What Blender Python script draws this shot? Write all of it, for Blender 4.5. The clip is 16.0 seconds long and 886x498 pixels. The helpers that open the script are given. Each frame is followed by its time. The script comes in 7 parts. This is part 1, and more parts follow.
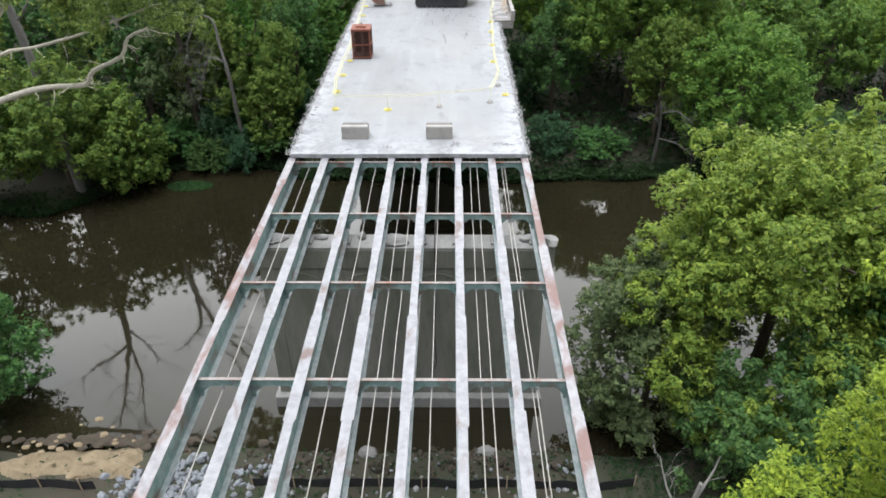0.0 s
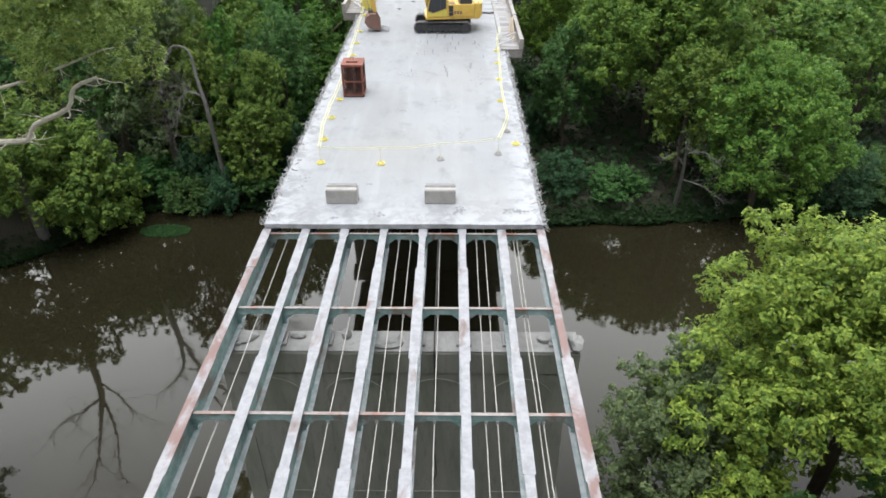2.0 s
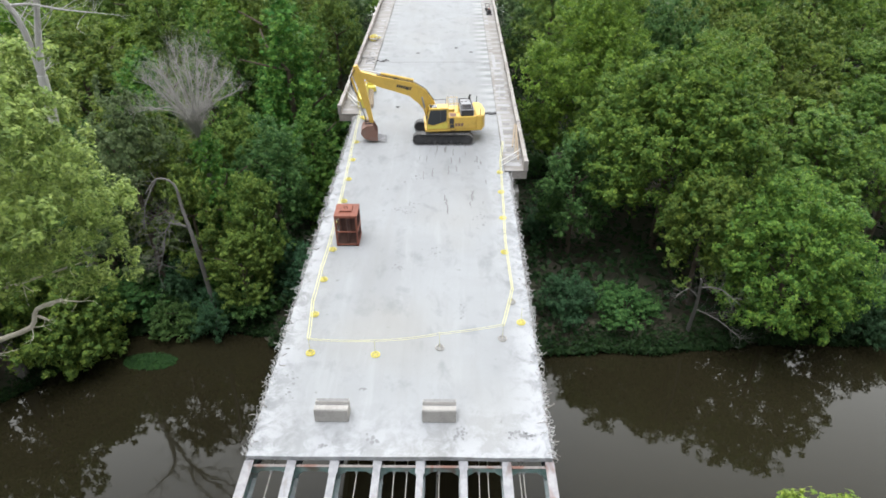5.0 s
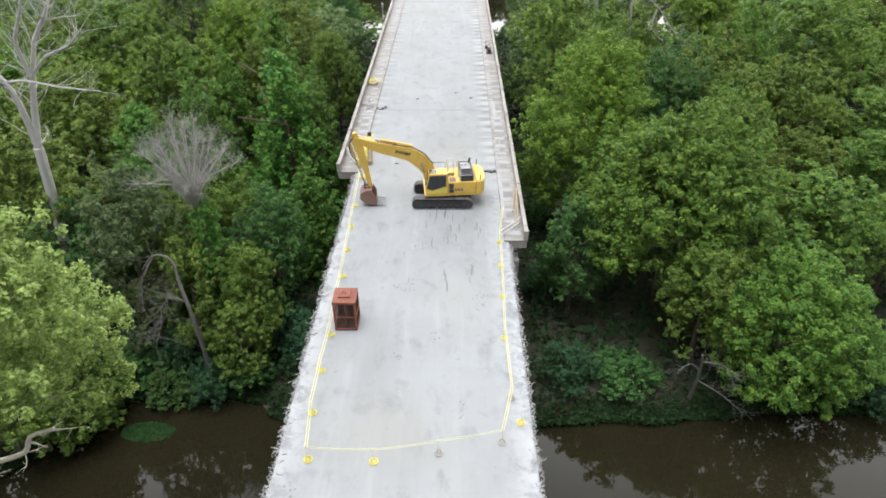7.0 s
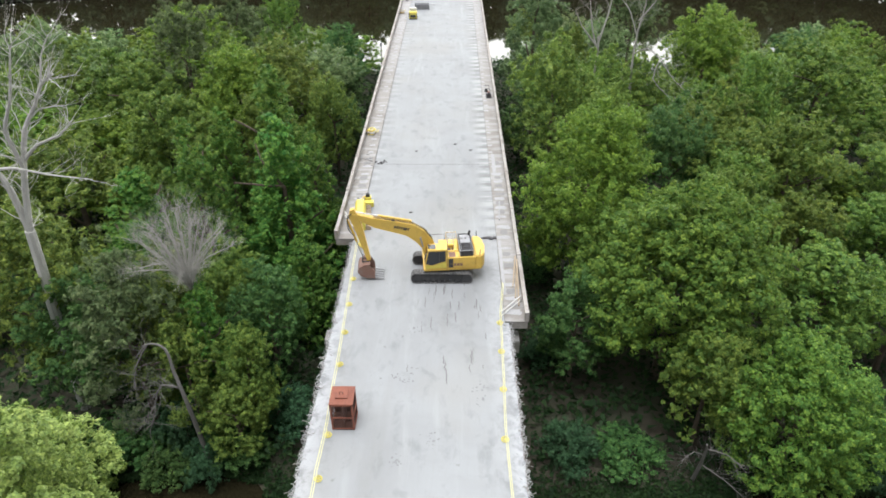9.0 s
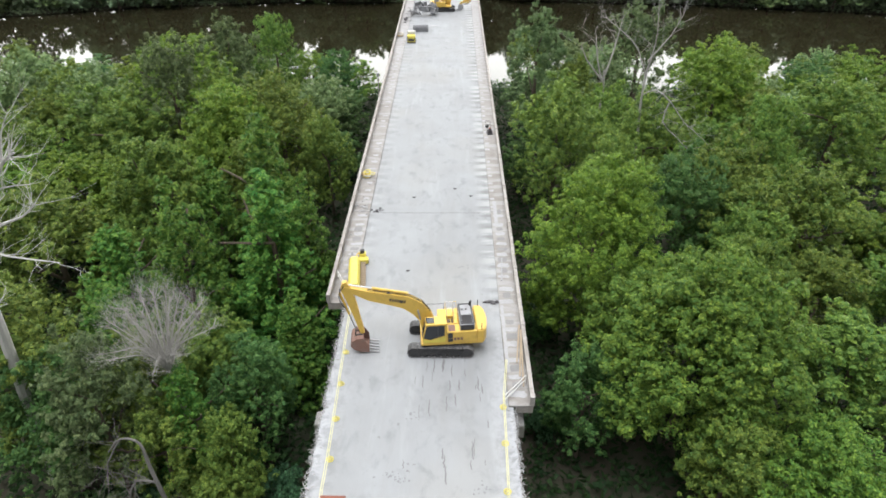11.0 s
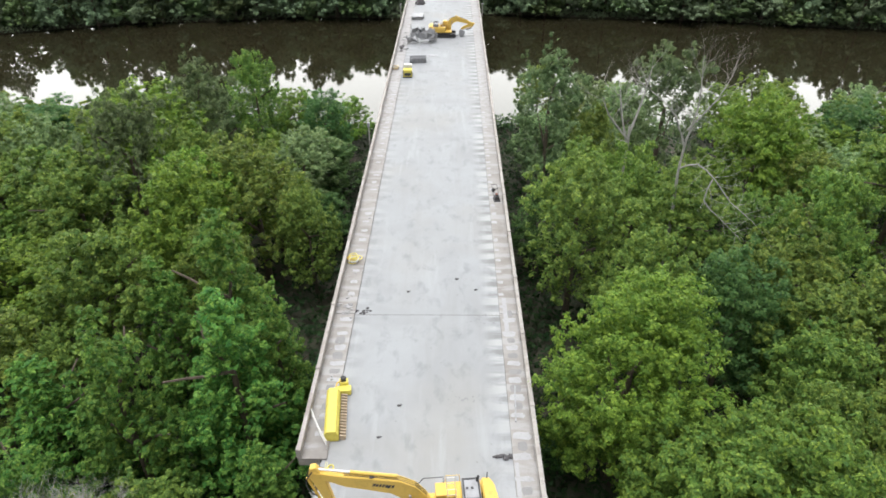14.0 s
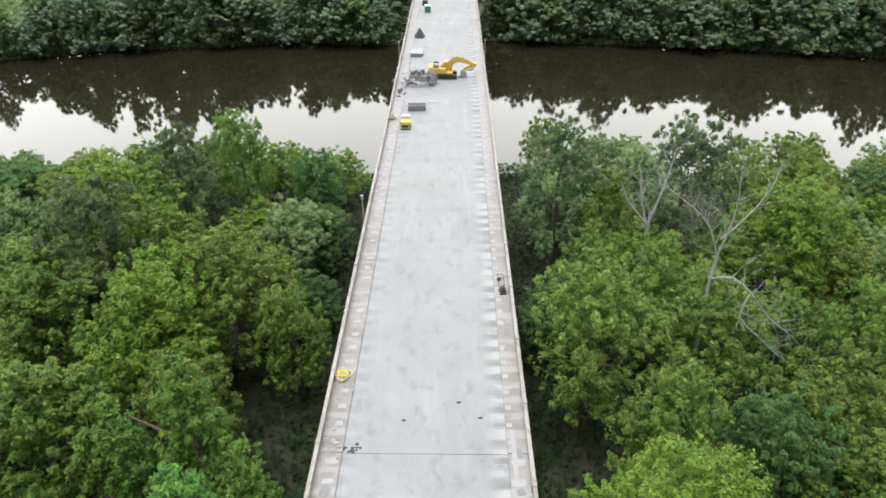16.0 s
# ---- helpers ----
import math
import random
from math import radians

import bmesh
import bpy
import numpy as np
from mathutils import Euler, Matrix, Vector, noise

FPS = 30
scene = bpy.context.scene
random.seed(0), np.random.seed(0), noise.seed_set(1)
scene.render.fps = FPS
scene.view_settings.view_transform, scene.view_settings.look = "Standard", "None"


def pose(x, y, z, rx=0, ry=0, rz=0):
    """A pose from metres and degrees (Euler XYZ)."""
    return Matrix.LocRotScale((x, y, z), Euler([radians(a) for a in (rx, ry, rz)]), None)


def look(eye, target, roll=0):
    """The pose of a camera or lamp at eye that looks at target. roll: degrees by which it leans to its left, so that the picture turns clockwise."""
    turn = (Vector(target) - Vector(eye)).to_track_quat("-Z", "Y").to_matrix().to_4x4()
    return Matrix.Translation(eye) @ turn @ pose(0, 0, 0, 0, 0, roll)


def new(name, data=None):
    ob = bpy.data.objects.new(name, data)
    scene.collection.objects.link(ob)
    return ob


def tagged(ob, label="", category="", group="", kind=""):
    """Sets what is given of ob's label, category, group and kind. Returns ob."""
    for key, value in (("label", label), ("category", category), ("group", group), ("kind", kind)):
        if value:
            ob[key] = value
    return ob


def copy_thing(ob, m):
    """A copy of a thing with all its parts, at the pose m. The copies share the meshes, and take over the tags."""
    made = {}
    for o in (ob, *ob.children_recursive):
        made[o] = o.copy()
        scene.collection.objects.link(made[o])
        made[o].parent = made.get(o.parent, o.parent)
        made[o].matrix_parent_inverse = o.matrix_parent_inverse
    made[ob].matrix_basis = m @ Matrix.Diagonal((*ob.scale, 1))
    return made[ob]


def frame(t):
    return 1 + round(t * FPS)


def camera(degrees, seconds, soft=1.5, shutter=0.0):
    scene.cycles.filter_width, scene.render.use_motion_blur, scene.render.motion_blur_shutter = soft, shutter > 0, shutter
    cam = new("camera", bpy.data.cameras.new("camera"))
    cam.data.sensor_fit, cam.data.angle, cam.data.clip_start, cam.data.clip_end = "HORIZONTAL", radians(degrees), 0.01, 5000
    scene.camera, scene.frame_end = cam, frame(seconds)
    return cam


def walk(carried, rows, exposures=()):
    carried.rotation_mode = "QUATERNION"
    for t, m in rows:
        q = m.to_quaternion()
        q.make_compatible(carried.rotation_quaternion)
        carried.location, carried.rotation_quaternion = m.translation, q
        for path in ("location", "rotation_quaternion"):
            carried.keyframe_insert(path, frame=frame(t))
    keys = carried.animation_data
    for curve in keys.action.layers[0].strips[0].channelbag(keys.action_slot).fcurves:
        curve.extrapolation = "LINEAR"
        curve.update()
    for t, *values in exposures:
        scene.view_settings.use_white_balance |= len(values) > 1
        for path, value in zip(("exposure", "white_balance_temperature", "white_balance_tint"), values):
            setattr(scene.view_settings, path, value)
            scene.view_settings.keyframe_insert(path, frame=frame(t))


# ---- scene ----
# ---------------------------------------------------------------- camera
cam = camera(68.0, 16.0, soft=1.7)
# seconds, place in metres, turn in degrees
ROWS = [
    (0.0, 2.349, 0.287, 27.777, 55.954, 0.286, 0.631),
    (0.5, 2.306, 2.049, 27.757, 56.015, 0.286, 0.672),
    (1.0, 2.277, 3.766, 27.758, 56.056, 0.260, 0.711),
    (1.5, 2.263, 5.408, 27.832, 56.104, 0.224, 0.722),
    (2.0, 2.236, 6.947, 28.034, 56.160, 0.241, 0.720),
    (2.5, 2.213, 8.450, 28.456, 56.198, 0.263, 0.733),
    (3.0, 2.194, 9.951, 29.402, 56.259, 0.285, 0.752),
    (3.5, 2.217, 11.419, 30.702, 56.310, 0.282, 0.807),
    (4.0, 2.254, 12.672, 32.185, 56.329, 0.338, 0.822),
    (6.5, 2.291, 17.142, 37.774, 56.329, 0.355, 0.836),
    (7.0, 2.331, 17.914, 38.843, 56.361, 0.390, 0.855),
    (7.5, 2.343, 18.749, 39.913, 56.400, 0.377, 0.854),
    (8.0, 2.324, 19.679, 41.020, 56.444, 0.371, 0.827),
    (8.5, 2.299, 20.705, 42.143, 56.454, 0.339, 0.810),
    (9.0, 2.291, 21.894, 43.265, 56.446, 0.355, 0.790),
    (11.5, 2.206, 29.494, 45.858, 56.509, 0.234, 0.754),
    (12.0, 2.201, 31.416, 45.838, 56.444, 0.236, 0.769),
    (12.5, 2.164, 33.749, 45.899, 56.377, 0.228, 0.743),
    (13.0, 2.148, 36.466, 46.270, 56.359, 0.243, 0.752),
    (13.5, 2.088, 39.334, 46.725, 56.327, 0.241, 0.722),
    (14.0, 2.054, 42.277, 47.543, 56.252, 0.291, 0.713),
    (14.5, 2.022, 45.246, 48.575, 56.235, 0.317, 0.721),
    (15.0, 1.988, 48.168, 49.667, 56.234, 0.336, 0.707),
    (15.5, 1.969, 50.779, 50.645, 56.208, 0.288, 0.727),
    (16.0, 1.950, 53.418, 51.678, 56.228, 0.255, 0.783),
]
walk(cam, [(t, pose(x, y, z, rx, ry, rz)) for t, x, y, z, rx, ry, rz in ROWS], exposures=[(0.0, 1.01, 5990, 10.5), (6.0, 0.95, 6080, 9.5), (16.0, 0.92, 6150, 10)])

# ---------------------------------------------------------------- light: bright overcast evening, glow low in the sky ahead
world = bpy.data.worlds.new("evening_sky")
scene.world = world
world.use_nodes = True
wn, wl = world.node_tree.nodes, world.node_tree.links
wn.clear()
sky = wn.new("ShaderNodeTexSky")
sky.sky_type = "NISHITA"
sky.sun_disc = False
sky.sun_elevation = radians(78)
sky.sun_rotation = radians(-150)
sky.air_density, sky.dust_density, sky.ozone_density = 1.0, 5.0, 2.0
wash = wn.new("ShaderNodeHueSaturation")
wash.inputs["Saturation"].default_value = 0.6
backg = wn.new("ShaderNodeBackground")
backg.inputs["Strength"].default_value = 0.058
veil = wn.new("ShaderNodeBackground")
veil.inputs["Color"].default_value = (1.0, 0.965, 0.88, 1.0)
toward = wn.new("ShaderNodeVectorMath")
toward.operation = "DOT_PRODUCT"
wl.new(wn.new("ShaderNodeTexCoord").outputs["Generated"], toward.inputs[0])
toward.inputs[1].default_value = (-0.03, 0.60, -0.80)
thin = wn.new("ShaderNodeMapRange")
thin.interpolation_type = "SMOOTHSTEP"
for key, v in (("From Min", -0.45), ("From Max", 0.15), ("To Min", 0.32), ("To Max", 4.4)):
    thin.inputs[key].default_value = v
wl.new(toward.outputs["Value"], thin.inputs["Value"])
wl.new(thin.outputs[0], veil.inputs["Strength"])
cover = wn.new("ShaderNodeMixShader")
cover.inputs[0].default_value = 0.55
wout = wn.new("ShaderNodeOutputWorld")
wl.new(sky.outputs[0], wash.inputs["Color"])
wl.new(wash.outputs[0], backg.inputs["Color"])
wl.new(backg.outputs[0], cover.inputs[1])
wl.new(veil.outputs[0], cover.inputs[2])
wl.new(cover.outputs[0], wout.inputs["Surface"])

sun_data = bpy.data.lights.new("sun", "SUN")
sun_data.energy, sun_data.angle, sun_data.color = 2.30, radians(50), (1.0, 0.985, 0.96)
sun = new("sun", sun_data)
sun.matrix_world = look((-14, 36, 150), (0, 60, 0))

# ---------------------------------------------------------------- materials
def shader(name):
    m = bpy.data.materials.new(name)
    m.use_nodes = True
    nt = m.node_tree
    return m, nt, nt.nodes["Principled BSDF"]


def node(nt, kind, ins=None):
    n = nt.nodes.new(kind)
    for k, v in (ins or {}).items():
        if isinstance(v, bpy.types.NodeSocket):
            nt.links.new(v, n.inputs[k])
        else:
            n.inputs[k].default_value = v
    return n


def coords(nt, scale=(1, 1, 1), world_space=True):
    src = node(nt, "ShaderNodeNewGeometry").outputs["Position"] if world_space else node(nt, "ShaderNodeTexCoord").outputs["Object"]
    return node(nt, "ShaderNodeMapping", {"Vector": src, "Scale": scale}).outputs[0]


def noise_at(nt, vec, scale, detail=4.0, rough=0.55, distortion=0.0):
    return node(nt, "ShaderNodeTexNoise", {"Vector": vec, "Scale": scale, "Detail": detail, "Roughness": rough, "Distortion": distortion}).outputs["Fac"]


def ramp(nt, fac, low, high):
    return node(nt, "ShaderNodeMapRange", {"Value": fac, "From Min": low, "From Max": high}).outputs[0]


def blend(nt, fac, a, b, mode="MIX"):
    n = node(nt, "ShaderNodeMix")
    n.data_type, n.blend_type = "RGBA", mode
    for sock, v in ((n.inputs[0], fac), (n.inputs[6], a), (n.inputs[7], b)):
        if isinstance(v, bpy.types.NodeSocket):
            nt.links.new(v, sock)
        elif isinstance(v, tuple):
            sock.default_value = (*v, 1.0)
        else:
            sock.default_value = v
    return n.outputs[2]


def times(nt, a, b):
    n = node(nt, "ShaderNodeMath")
    n.operation = "MULTIPLY"
    for sock, v in ((n.inputs[0], a), (n.inputs[1], b)):
        if isinstance(v, bpy.types.NodeSocket):
            nt.links.new(v, sock)
        else:
            sock.default_value = v
    return n.outputs[0]


def relief(nt, bsdf, height, strength, distance):
    n = node(nt, "ShaderNodeBump", {"Height": height, "Strength": strength, "Distance": distance})
    nt.links.new(n.outputs[0], bsdf.inputs["Normal"])


def finish(nt, bsdf, colour, rough=0.8, metal=0.0, spec=0.5):
    for key, v in (("Base Color", colour), ("Roughness", rough), ("Metallic", metal), ("Specular IOR Level", spec)):
        if isinstance(v, bpy.types.NodeSocket):
            nt.links.new(v, bsdf.inputs[key])
        elif isinstance(v, tuple):
            bsdf.inputs[key].default_value = (*v, 1.0)
        else:
            bsdf.inputs[key].default_value = v


def worn(name, base, stain, grime, scale=1.0, rough=0.85, metal=0.0, amount=(0.45, 0.7), stretch=(1, 1, 1), bump=0.3, dist=0.01, own=False):
    """A surface of one colour with broad stains, fine grime and grain."""
    m, nt, b = shader(name)
    v = coords(nt, stretch, not own)
    big = noise_at(nt, v, 0.6 * scale, 5, 0.6, 0.4)
    mid = noise_at(nt, v, 4.0 * scale, 5, 0.65)
    fine = noise_at(nt, v, 40 * scale, 3, 0.6)
    c = blend(nt, ramp(nt, big, *amount), base, stain)
    c = blend(nt, times(nt, ramp(nt, mid, 0.52, 0.75), 0.7), c, grime)
    c = blend(nt, times(nt, ramp(nt, fine, 0.35, 0.75), 0.25), c, grime)
    finish(nt, b, c, rough, metal)
    relief(nt, b, fine, bump, dist)
    return m


def smears(nt, inner, outer):
    """Pale smears drawn inwards from the old rail feet, 1.74 m apart, and how far a place lies towards the curb."""
    pos = node(nt, "ShaderNodeSeparateXYZ", {"Vector": node(nt, "ShaderNodeNewGeometry").outputs["Position"]})
    away = node(nt, "ShaderNodeMath", {0: pos.outputs["X"]})
    away.operation = "ABSOLUTE"
    lag = node(nt, "ShaderNodeMath", {0: pos.outputs["Y"], 1: -88.1 - 0.435})
    turn = node(nt, "ShaderNodeMath", {0: times(nt, lag.outputs[0], 2 * math.pi / 1.74)})
    turn.operation = "SINE"
    beat = node(nt, "ShaderNodeMath", {0: times(nt, turn.outputs[0], -0.11), 1: noise_at(nt, coords(nt, (0.22, 0.95, 1)), 1.0, 5, 0.62, 0.5)})
    side = node(nt, "ShaderNodeMapRange", {"Value": pos.outputs["X"], "From Min": -1.0, "From Max": 1.0, "To Min": 0.35, "To Max": 1.0}).outputs[0]
    rim = times(nt, times(nt, ramp(nt, away.outputs[0], inner, outer), ramp(nt, pos.outputs["Y"], 64.0, 78.0)), side)
    return beat.outputs[0], rim


def deck_concrete():
    m, nt, b = shader("scarified_deck_concrete")
    v = coords(nt)
    drawn = coords(nt, (1.0, 0.10, 1.0))
    cloud = noise_at(nt, v, 0.16, 5, 0.6, 0.6)
    streak = noise_at(nt, drawn, 0.9, 5, 0.6, 0.2)
    fine_streak = noise_at(nt, drawn, 4.5, 4, 0.6)
    blot = noise_at(nt, coords(nt, (1.0, 0.6, 1.0)), 0.75, 6, 0.64, 0.35)
    spot = noise_at(nt, v, 1.9, 3, 0.5)
    warm = noise_at(nt, v, 0.09, 3, 0.5)
    grain = noise_at(nt, v, 22, 4, 0.6)
    c = blend(nt, ramp(nt, cloud, 0.36, 0.64), (0.276, 0.283, 0.291), (0.239, 0.243, 0.248))
    c = blend(nt, times(nt, ramp(nt, warm, 0.50, 0.68), 0.5), c, (0.257, 0.248, 0.229))
    c = blend(nt, times(nt, ramp(nt, streak, 0.54, 0.72), 0.40), c, (0.221, 0.220, 0.215))
    c = blend(nt, times(nt, ramp(nt, streak, 0.44, 0.30), 0.6), c, (0.311, 0.318, 0.324))
    c = blend(nt, times(nt, ramp(nt, fine_streak, 0.55, 0.75), 0.22), c, (0.223, 0.221, 0.214))
    c = blend(nt, times(nt, ramp(nt, blot, 0.53, 0.68), 0.55), c, (0.171, 0.176, 0.180))
    c = blend(nt, times(nt, ramp(nt, spot, 0.71, 0.76), 0.5), c, (0.129, 0.125, 0.119))
    where = node(nt, "ShaderNodeSeparateXYZ", {"Vector": node(nt, "ShaderNodeNewGeometry").outputs["Position"]})
    off = node(nt, "ShaderNodeMath", {0: where.outputs["X"]})
    off.operation = "ABSOLUTE"
    chalk = noise_at(nt, v, 1.3, 6, 0.7, 0.4)
    c = blend(nt, times(nt, times(nt, ramp(nt, off.outputs[0], 4.6, 6.3), ramp(nt, where.outputs["Y"], 72.0, 60.0)), times(nt, ramp(nt, chalk, 0.40, 0.56), 0.9)), c, (0.372, 0.376, 0.392))
    c = blend(nt, times(nt, times(nt, ramp(nt, off.outputs[0], 5.2, 6.5), ramp(nt, where.outputs["Y"], 72.0, 60.0)), times(nt, ramp(nt, chalk, 0.47, 0.36), 0.8)), c, (0.196, 0.202, 0.212))
    c = blend(nt, times(nt, ramp(nt, where.outputs["Y"], 36.5, 33.2), times(nt, ramp(nt, chalk, 0.42, 0.58), 0.8)), c, (0.372, 0.376, 0.392))
    wave, rim = smears(nt, 4.5, 5.7)
    c = blend(nt, times(nt, times(nt, ramp(nt, wave, 0.52, 0.62), rim), 0.75), c, (0.163, 0.161, 0.158))
    c = blend(nt, times(nt, times(nt, ramp(nt, wave, 0.48, 0.40), rim), 0.9), c, (0.345, 0.345, 0.342))
    c = blend(nt, times(nt, ramp(nt, grain, 0.45, 0.75), 0.22), c, (0.198, 0.196, 0.189))
    finish(nt, b, c, 0.88)
    relief(nt, b, grain, 0.45, 0.015)
    return m


def walk_concrete():
    m, nt, b = shader("sidewalk_concrete")
    v = coords(nt)
    big, mid, fine = noise_at(nt, v, 0.30, 5, 0.6, 0.5), noise_at(nt, v, 2.2, 5, 0.65), noise_at(nt, v, 30, 3, 0.6)
    c = blend(nt, ramp(nt, big, 0.40, 0.62), (0.269, 0.254, 0.240), (0.208, 0.190, 0.174))
    c = blend(nt, times(nt, ramp(nt, mid, 0.54, 0.74), 0.5), c, (0.152, 0.137, 0.126))
    wave, rim = smears(nt, 5.0, 6.2)
    c = blend(nt, times(nt, ramp(nt, wave, 0.46, 0.34), 0.6), c, (0.332, 0.328, 0.325))
    c = blend(nt, times(nt, ramp(nt, fine, 0.4, 0.75), 0.2), c, (0.161, 0.149, 0.137))
    along = node(nt, "ShaderNodeSeparateXYZ", {"Vector": node(nt, "ShaderNodeNewGeometry").outputs["Position"]}).outputs["Y"]
    c = blend(nt, times(nt, ramp(nt, along, 108.0, 140.0), times(nt, ramp(nt, mid, 0.68, 0.40), 0.8)), c, (0.318, 0.312, 0.314))
    finish(nt, b, c, 0.88)
    relief(nt, b, fine, 0.35, 0.012)
    return m


def painted_steel(name, paint, residue, rust, bare=0.52):
    m, nt, b = shader(name)
    v = coords(nt, (1, 0.45, 1))
    big = noise_at(nt, v, 1.1, 5, 0.6, 0.5)
    mid = noise_at(nt, coords(nt), 3.2, 5, 0.65)
    fine = noise_at(nt, coords(nt), 26, 3, 0.6)
    c = blend(nt, ramp(nt, mid, 0.36, 0.62), paint, residue)
    c = blend(nt, times(nt, ramp(nt, big, bare, bare + 0.12), 0.85), c, rust)
    c = blend(nt, times(nt, ramp(nt, fine, 0.5, 0.8), 0.35), c, (0.16, 0.13, 0.11))
    finish(nt, b, c, 0.62)
    relief(nt, b, fine, 0.25, 0.006)
    return m


def plain(name, colour, rough=0.5, metal=0.0, dirt=(0.10, 0.085, 0.07), amount=0.35):
    """Paint, rubber or plastic with patchy dirt."""
    m, nt, b = shader(name)
    v = coords(nt, (1, 1, 1), False)
    mid = noise_at(nt, v, 2.2, 5, 0.65, 0.4)
    fine = noise_at(nt, v, 18, 4, 0.6)
    c = blend(nt, times(nt, ramp(nt, mid, 0.48, 0.72), amount), colour, dirt)
    c = blend(nt, times(nt, ramp(nt, fine, 0.5, 0.75), amount * 0.6), c, dirt)
    r = node(nt, "ShaderNodeMapRange", {"Value": mid, "From Min": 0.3, "From Max": 0.7, "To Min": rough, "To Max": min(1.0, rough + 0.25)}).outputs[0]
    finish(nt, b, c, r, metal)
    relief(nt, b, fine, 0.12, 0.004)
    return m


def leaf_material(name, shade, light, tip):
    """Leaves: hue drifts from tree to tree, bough to bough and leaf to leaf; light passes through."""
    shade, light, tip = [(r * 0.93, g * 0.93, bl * 0.84) for r, g, bl in (shade, light, tip)]
    m, nt, b = shader(name)
    v = coords(nt, (1, 1, 1), False)
    geo = node(nt, "ShaderNodeNewGeometry")
    obj = node(nt, "ShaderNodeObjectInfo")
    bough = noise_at(nt, v, 0.9, 4, 0.6)
    c = blend(nt, ramp(nt, bough, 0.35, 0.65), shade, light)
    c = blend(nt, times(nt, ramp(nt, geo.outputs["Random Per Island"], 0.40, 1.0), 0.65), c, tip)
    hsv = node(nt, "ShaderNodeHueSaturation", {"Color": c})
    nt.links.new(node(nt, "ShaderNodeMapRange", {"Value": obj.outputs["Random"], "To Min": 0.485, "To Max": 0.515}).outputs[0], hsv.inputs["Hue"])
    nt.links.new(node(nt, "ShaderNodeMapRange", {"Value": obj.outputs["Random"], "To Min": 0.85, "To Max": 1.12}).outputs[0], hsv.inputs["Value"])
    c = hsv.outputs[0]
    fine = noise_at(nt, v, 9.0, 2, 0.6)
    c = blend(nt, 1.0, c, blend(nt, ramp(nt, fine, 0.38, 0.62), (0.60, 0.64, 0.76), (1.30, 1.27, 1.18)), "MULTIPLY")
    finish(nt, b, c, 0.6, 0.0, 0.15)
    tilt = node(nt, "ShaderNodeBump", {"Height": fine, "Strength": 0.5, "Distance": 0.06})
    nt.links.new(tilt.outputs[0], b.inputs["Normal"])
    tr = node(nt, "ShaderNodeBsdfTranslucent", {"Color": c})
    mix = node(nt, "ShaderNodeMixShader", {0: 0.33})
    nt.links.new(b.outputs[0], mix.inputs[1])
    nt.links.new(tr.outputs[0], mix.inputs[2])
    nt.links.new(mix.outputs[0], nt.nodes["Material Output"].inputs["Surface"])
    return m


def water_material():
    m, nt, b = shader("river_water")
    v = coords(nt)
    silt = noise_at(nt, v, 0.05, 4, 0.6)
    c = blend(nt, silt, (0.014, 0.0120, 0.0062), (0.019, 0.0165, 0.0085))
    finish(nt, b, c, 0.03, 0.0, 0.75)
    b.inputs["IOR"].default_value = 1.45
    swell = noise_at(nt, coords(nt, (1, 1.6, 1)), 0.7, 3, 0.55, 0.5)
    relief(nt, b, swell, 0.06, 0.05)
    return m


def soil_material():
    m, nt, b = shader("forest_floor_soil")
    v = coords(nt)
    big, mid, fine = noise_at(nt, v, 0.15, 5, 0.6), noise_at(nt, v, 1.4, 5, 0.65), noise_at(nt, v, 12, 4, 0.65)
    c = blend(nt, ramp(nt, big, 0.4, 0.6), (0.056, 0.045, 0.032), (0.038, 0.042, 0.023))
    c = blend(nt, times(nt, ramp(nt, mid, 0.45, 0.65), 0.7), c, (0.036, 0.044, 0.022))
    c = blend(nt, times(nt, ramp(nt, fine, 0.5, 0.75), 0.5), c, (0.085, 0.07, 0.05))
    finish(nt, b, c, 0.95)
    relief(nt, b, fine, 0.6, 0.06)
    return m


def glass_material():
    m, nt, b = shader("tinted_cab_glass")
    finish(nt, b, (0.02, 0.024, 0.028), 0.06, 0.0, 0.6)
    return m


M_DECK = deck_concrete()
M_WALK = walk_concrete()
M_PATCH = worn("fresh_patch_concrete", (0.331, 0.329, 0.334), (0.283, 0.278, 0.280), (0.225, 0.219, 0.215), 1.5)
M_DARKPATCH = worn("worn_dark_concrete", (0.221, 0.216, 0.214), (0.184, 0.180, 0.178), (0.135, 0.131, 0.129), 1.5)
M_PARAPET = worn("weathered_parapet_concrete", (0.350, 0.327, 0.304), (0.258, 0.232, 0.209), (0.152, 0.133, 0.118), 1.0, amount=(0.42, 0.62))
M_PIER = worn("stained_pier_concrete", (0.200, 0.196, 0.168), (0.135, 0.143, 0.110), (0.09, 0.092, 0.074), 0.8, stretch=(1.6, 1.6, 0.35), amount=(0.4, 0.62))
M_PIERTOP = worn("broken_cap_concrete", (0.245, 0.240, 0.228), (0.180, 0.175, 0.165), (0.110, 0.106, 0.097), 2.0)
M_BLOCK = worn("barrier_block_concrete", (0.357, 0.342, 0.319), (0.289, 0.274, 0.255), (0.205, 0.190, 0.175), 2.2)
M_JOINT = plain("joint_seal", (0.122, 0.118, 0.114), 0.8)
M_TAR = plain("tar_marks", (0.152, 0.148, 0.148), 0.8)
M_TEAL = painted_steel("teal_bridge_paint", (0.145, 0.255, 0.235), (0.29, 0.37, 0.36), (0.16, 0.11, 0.085))
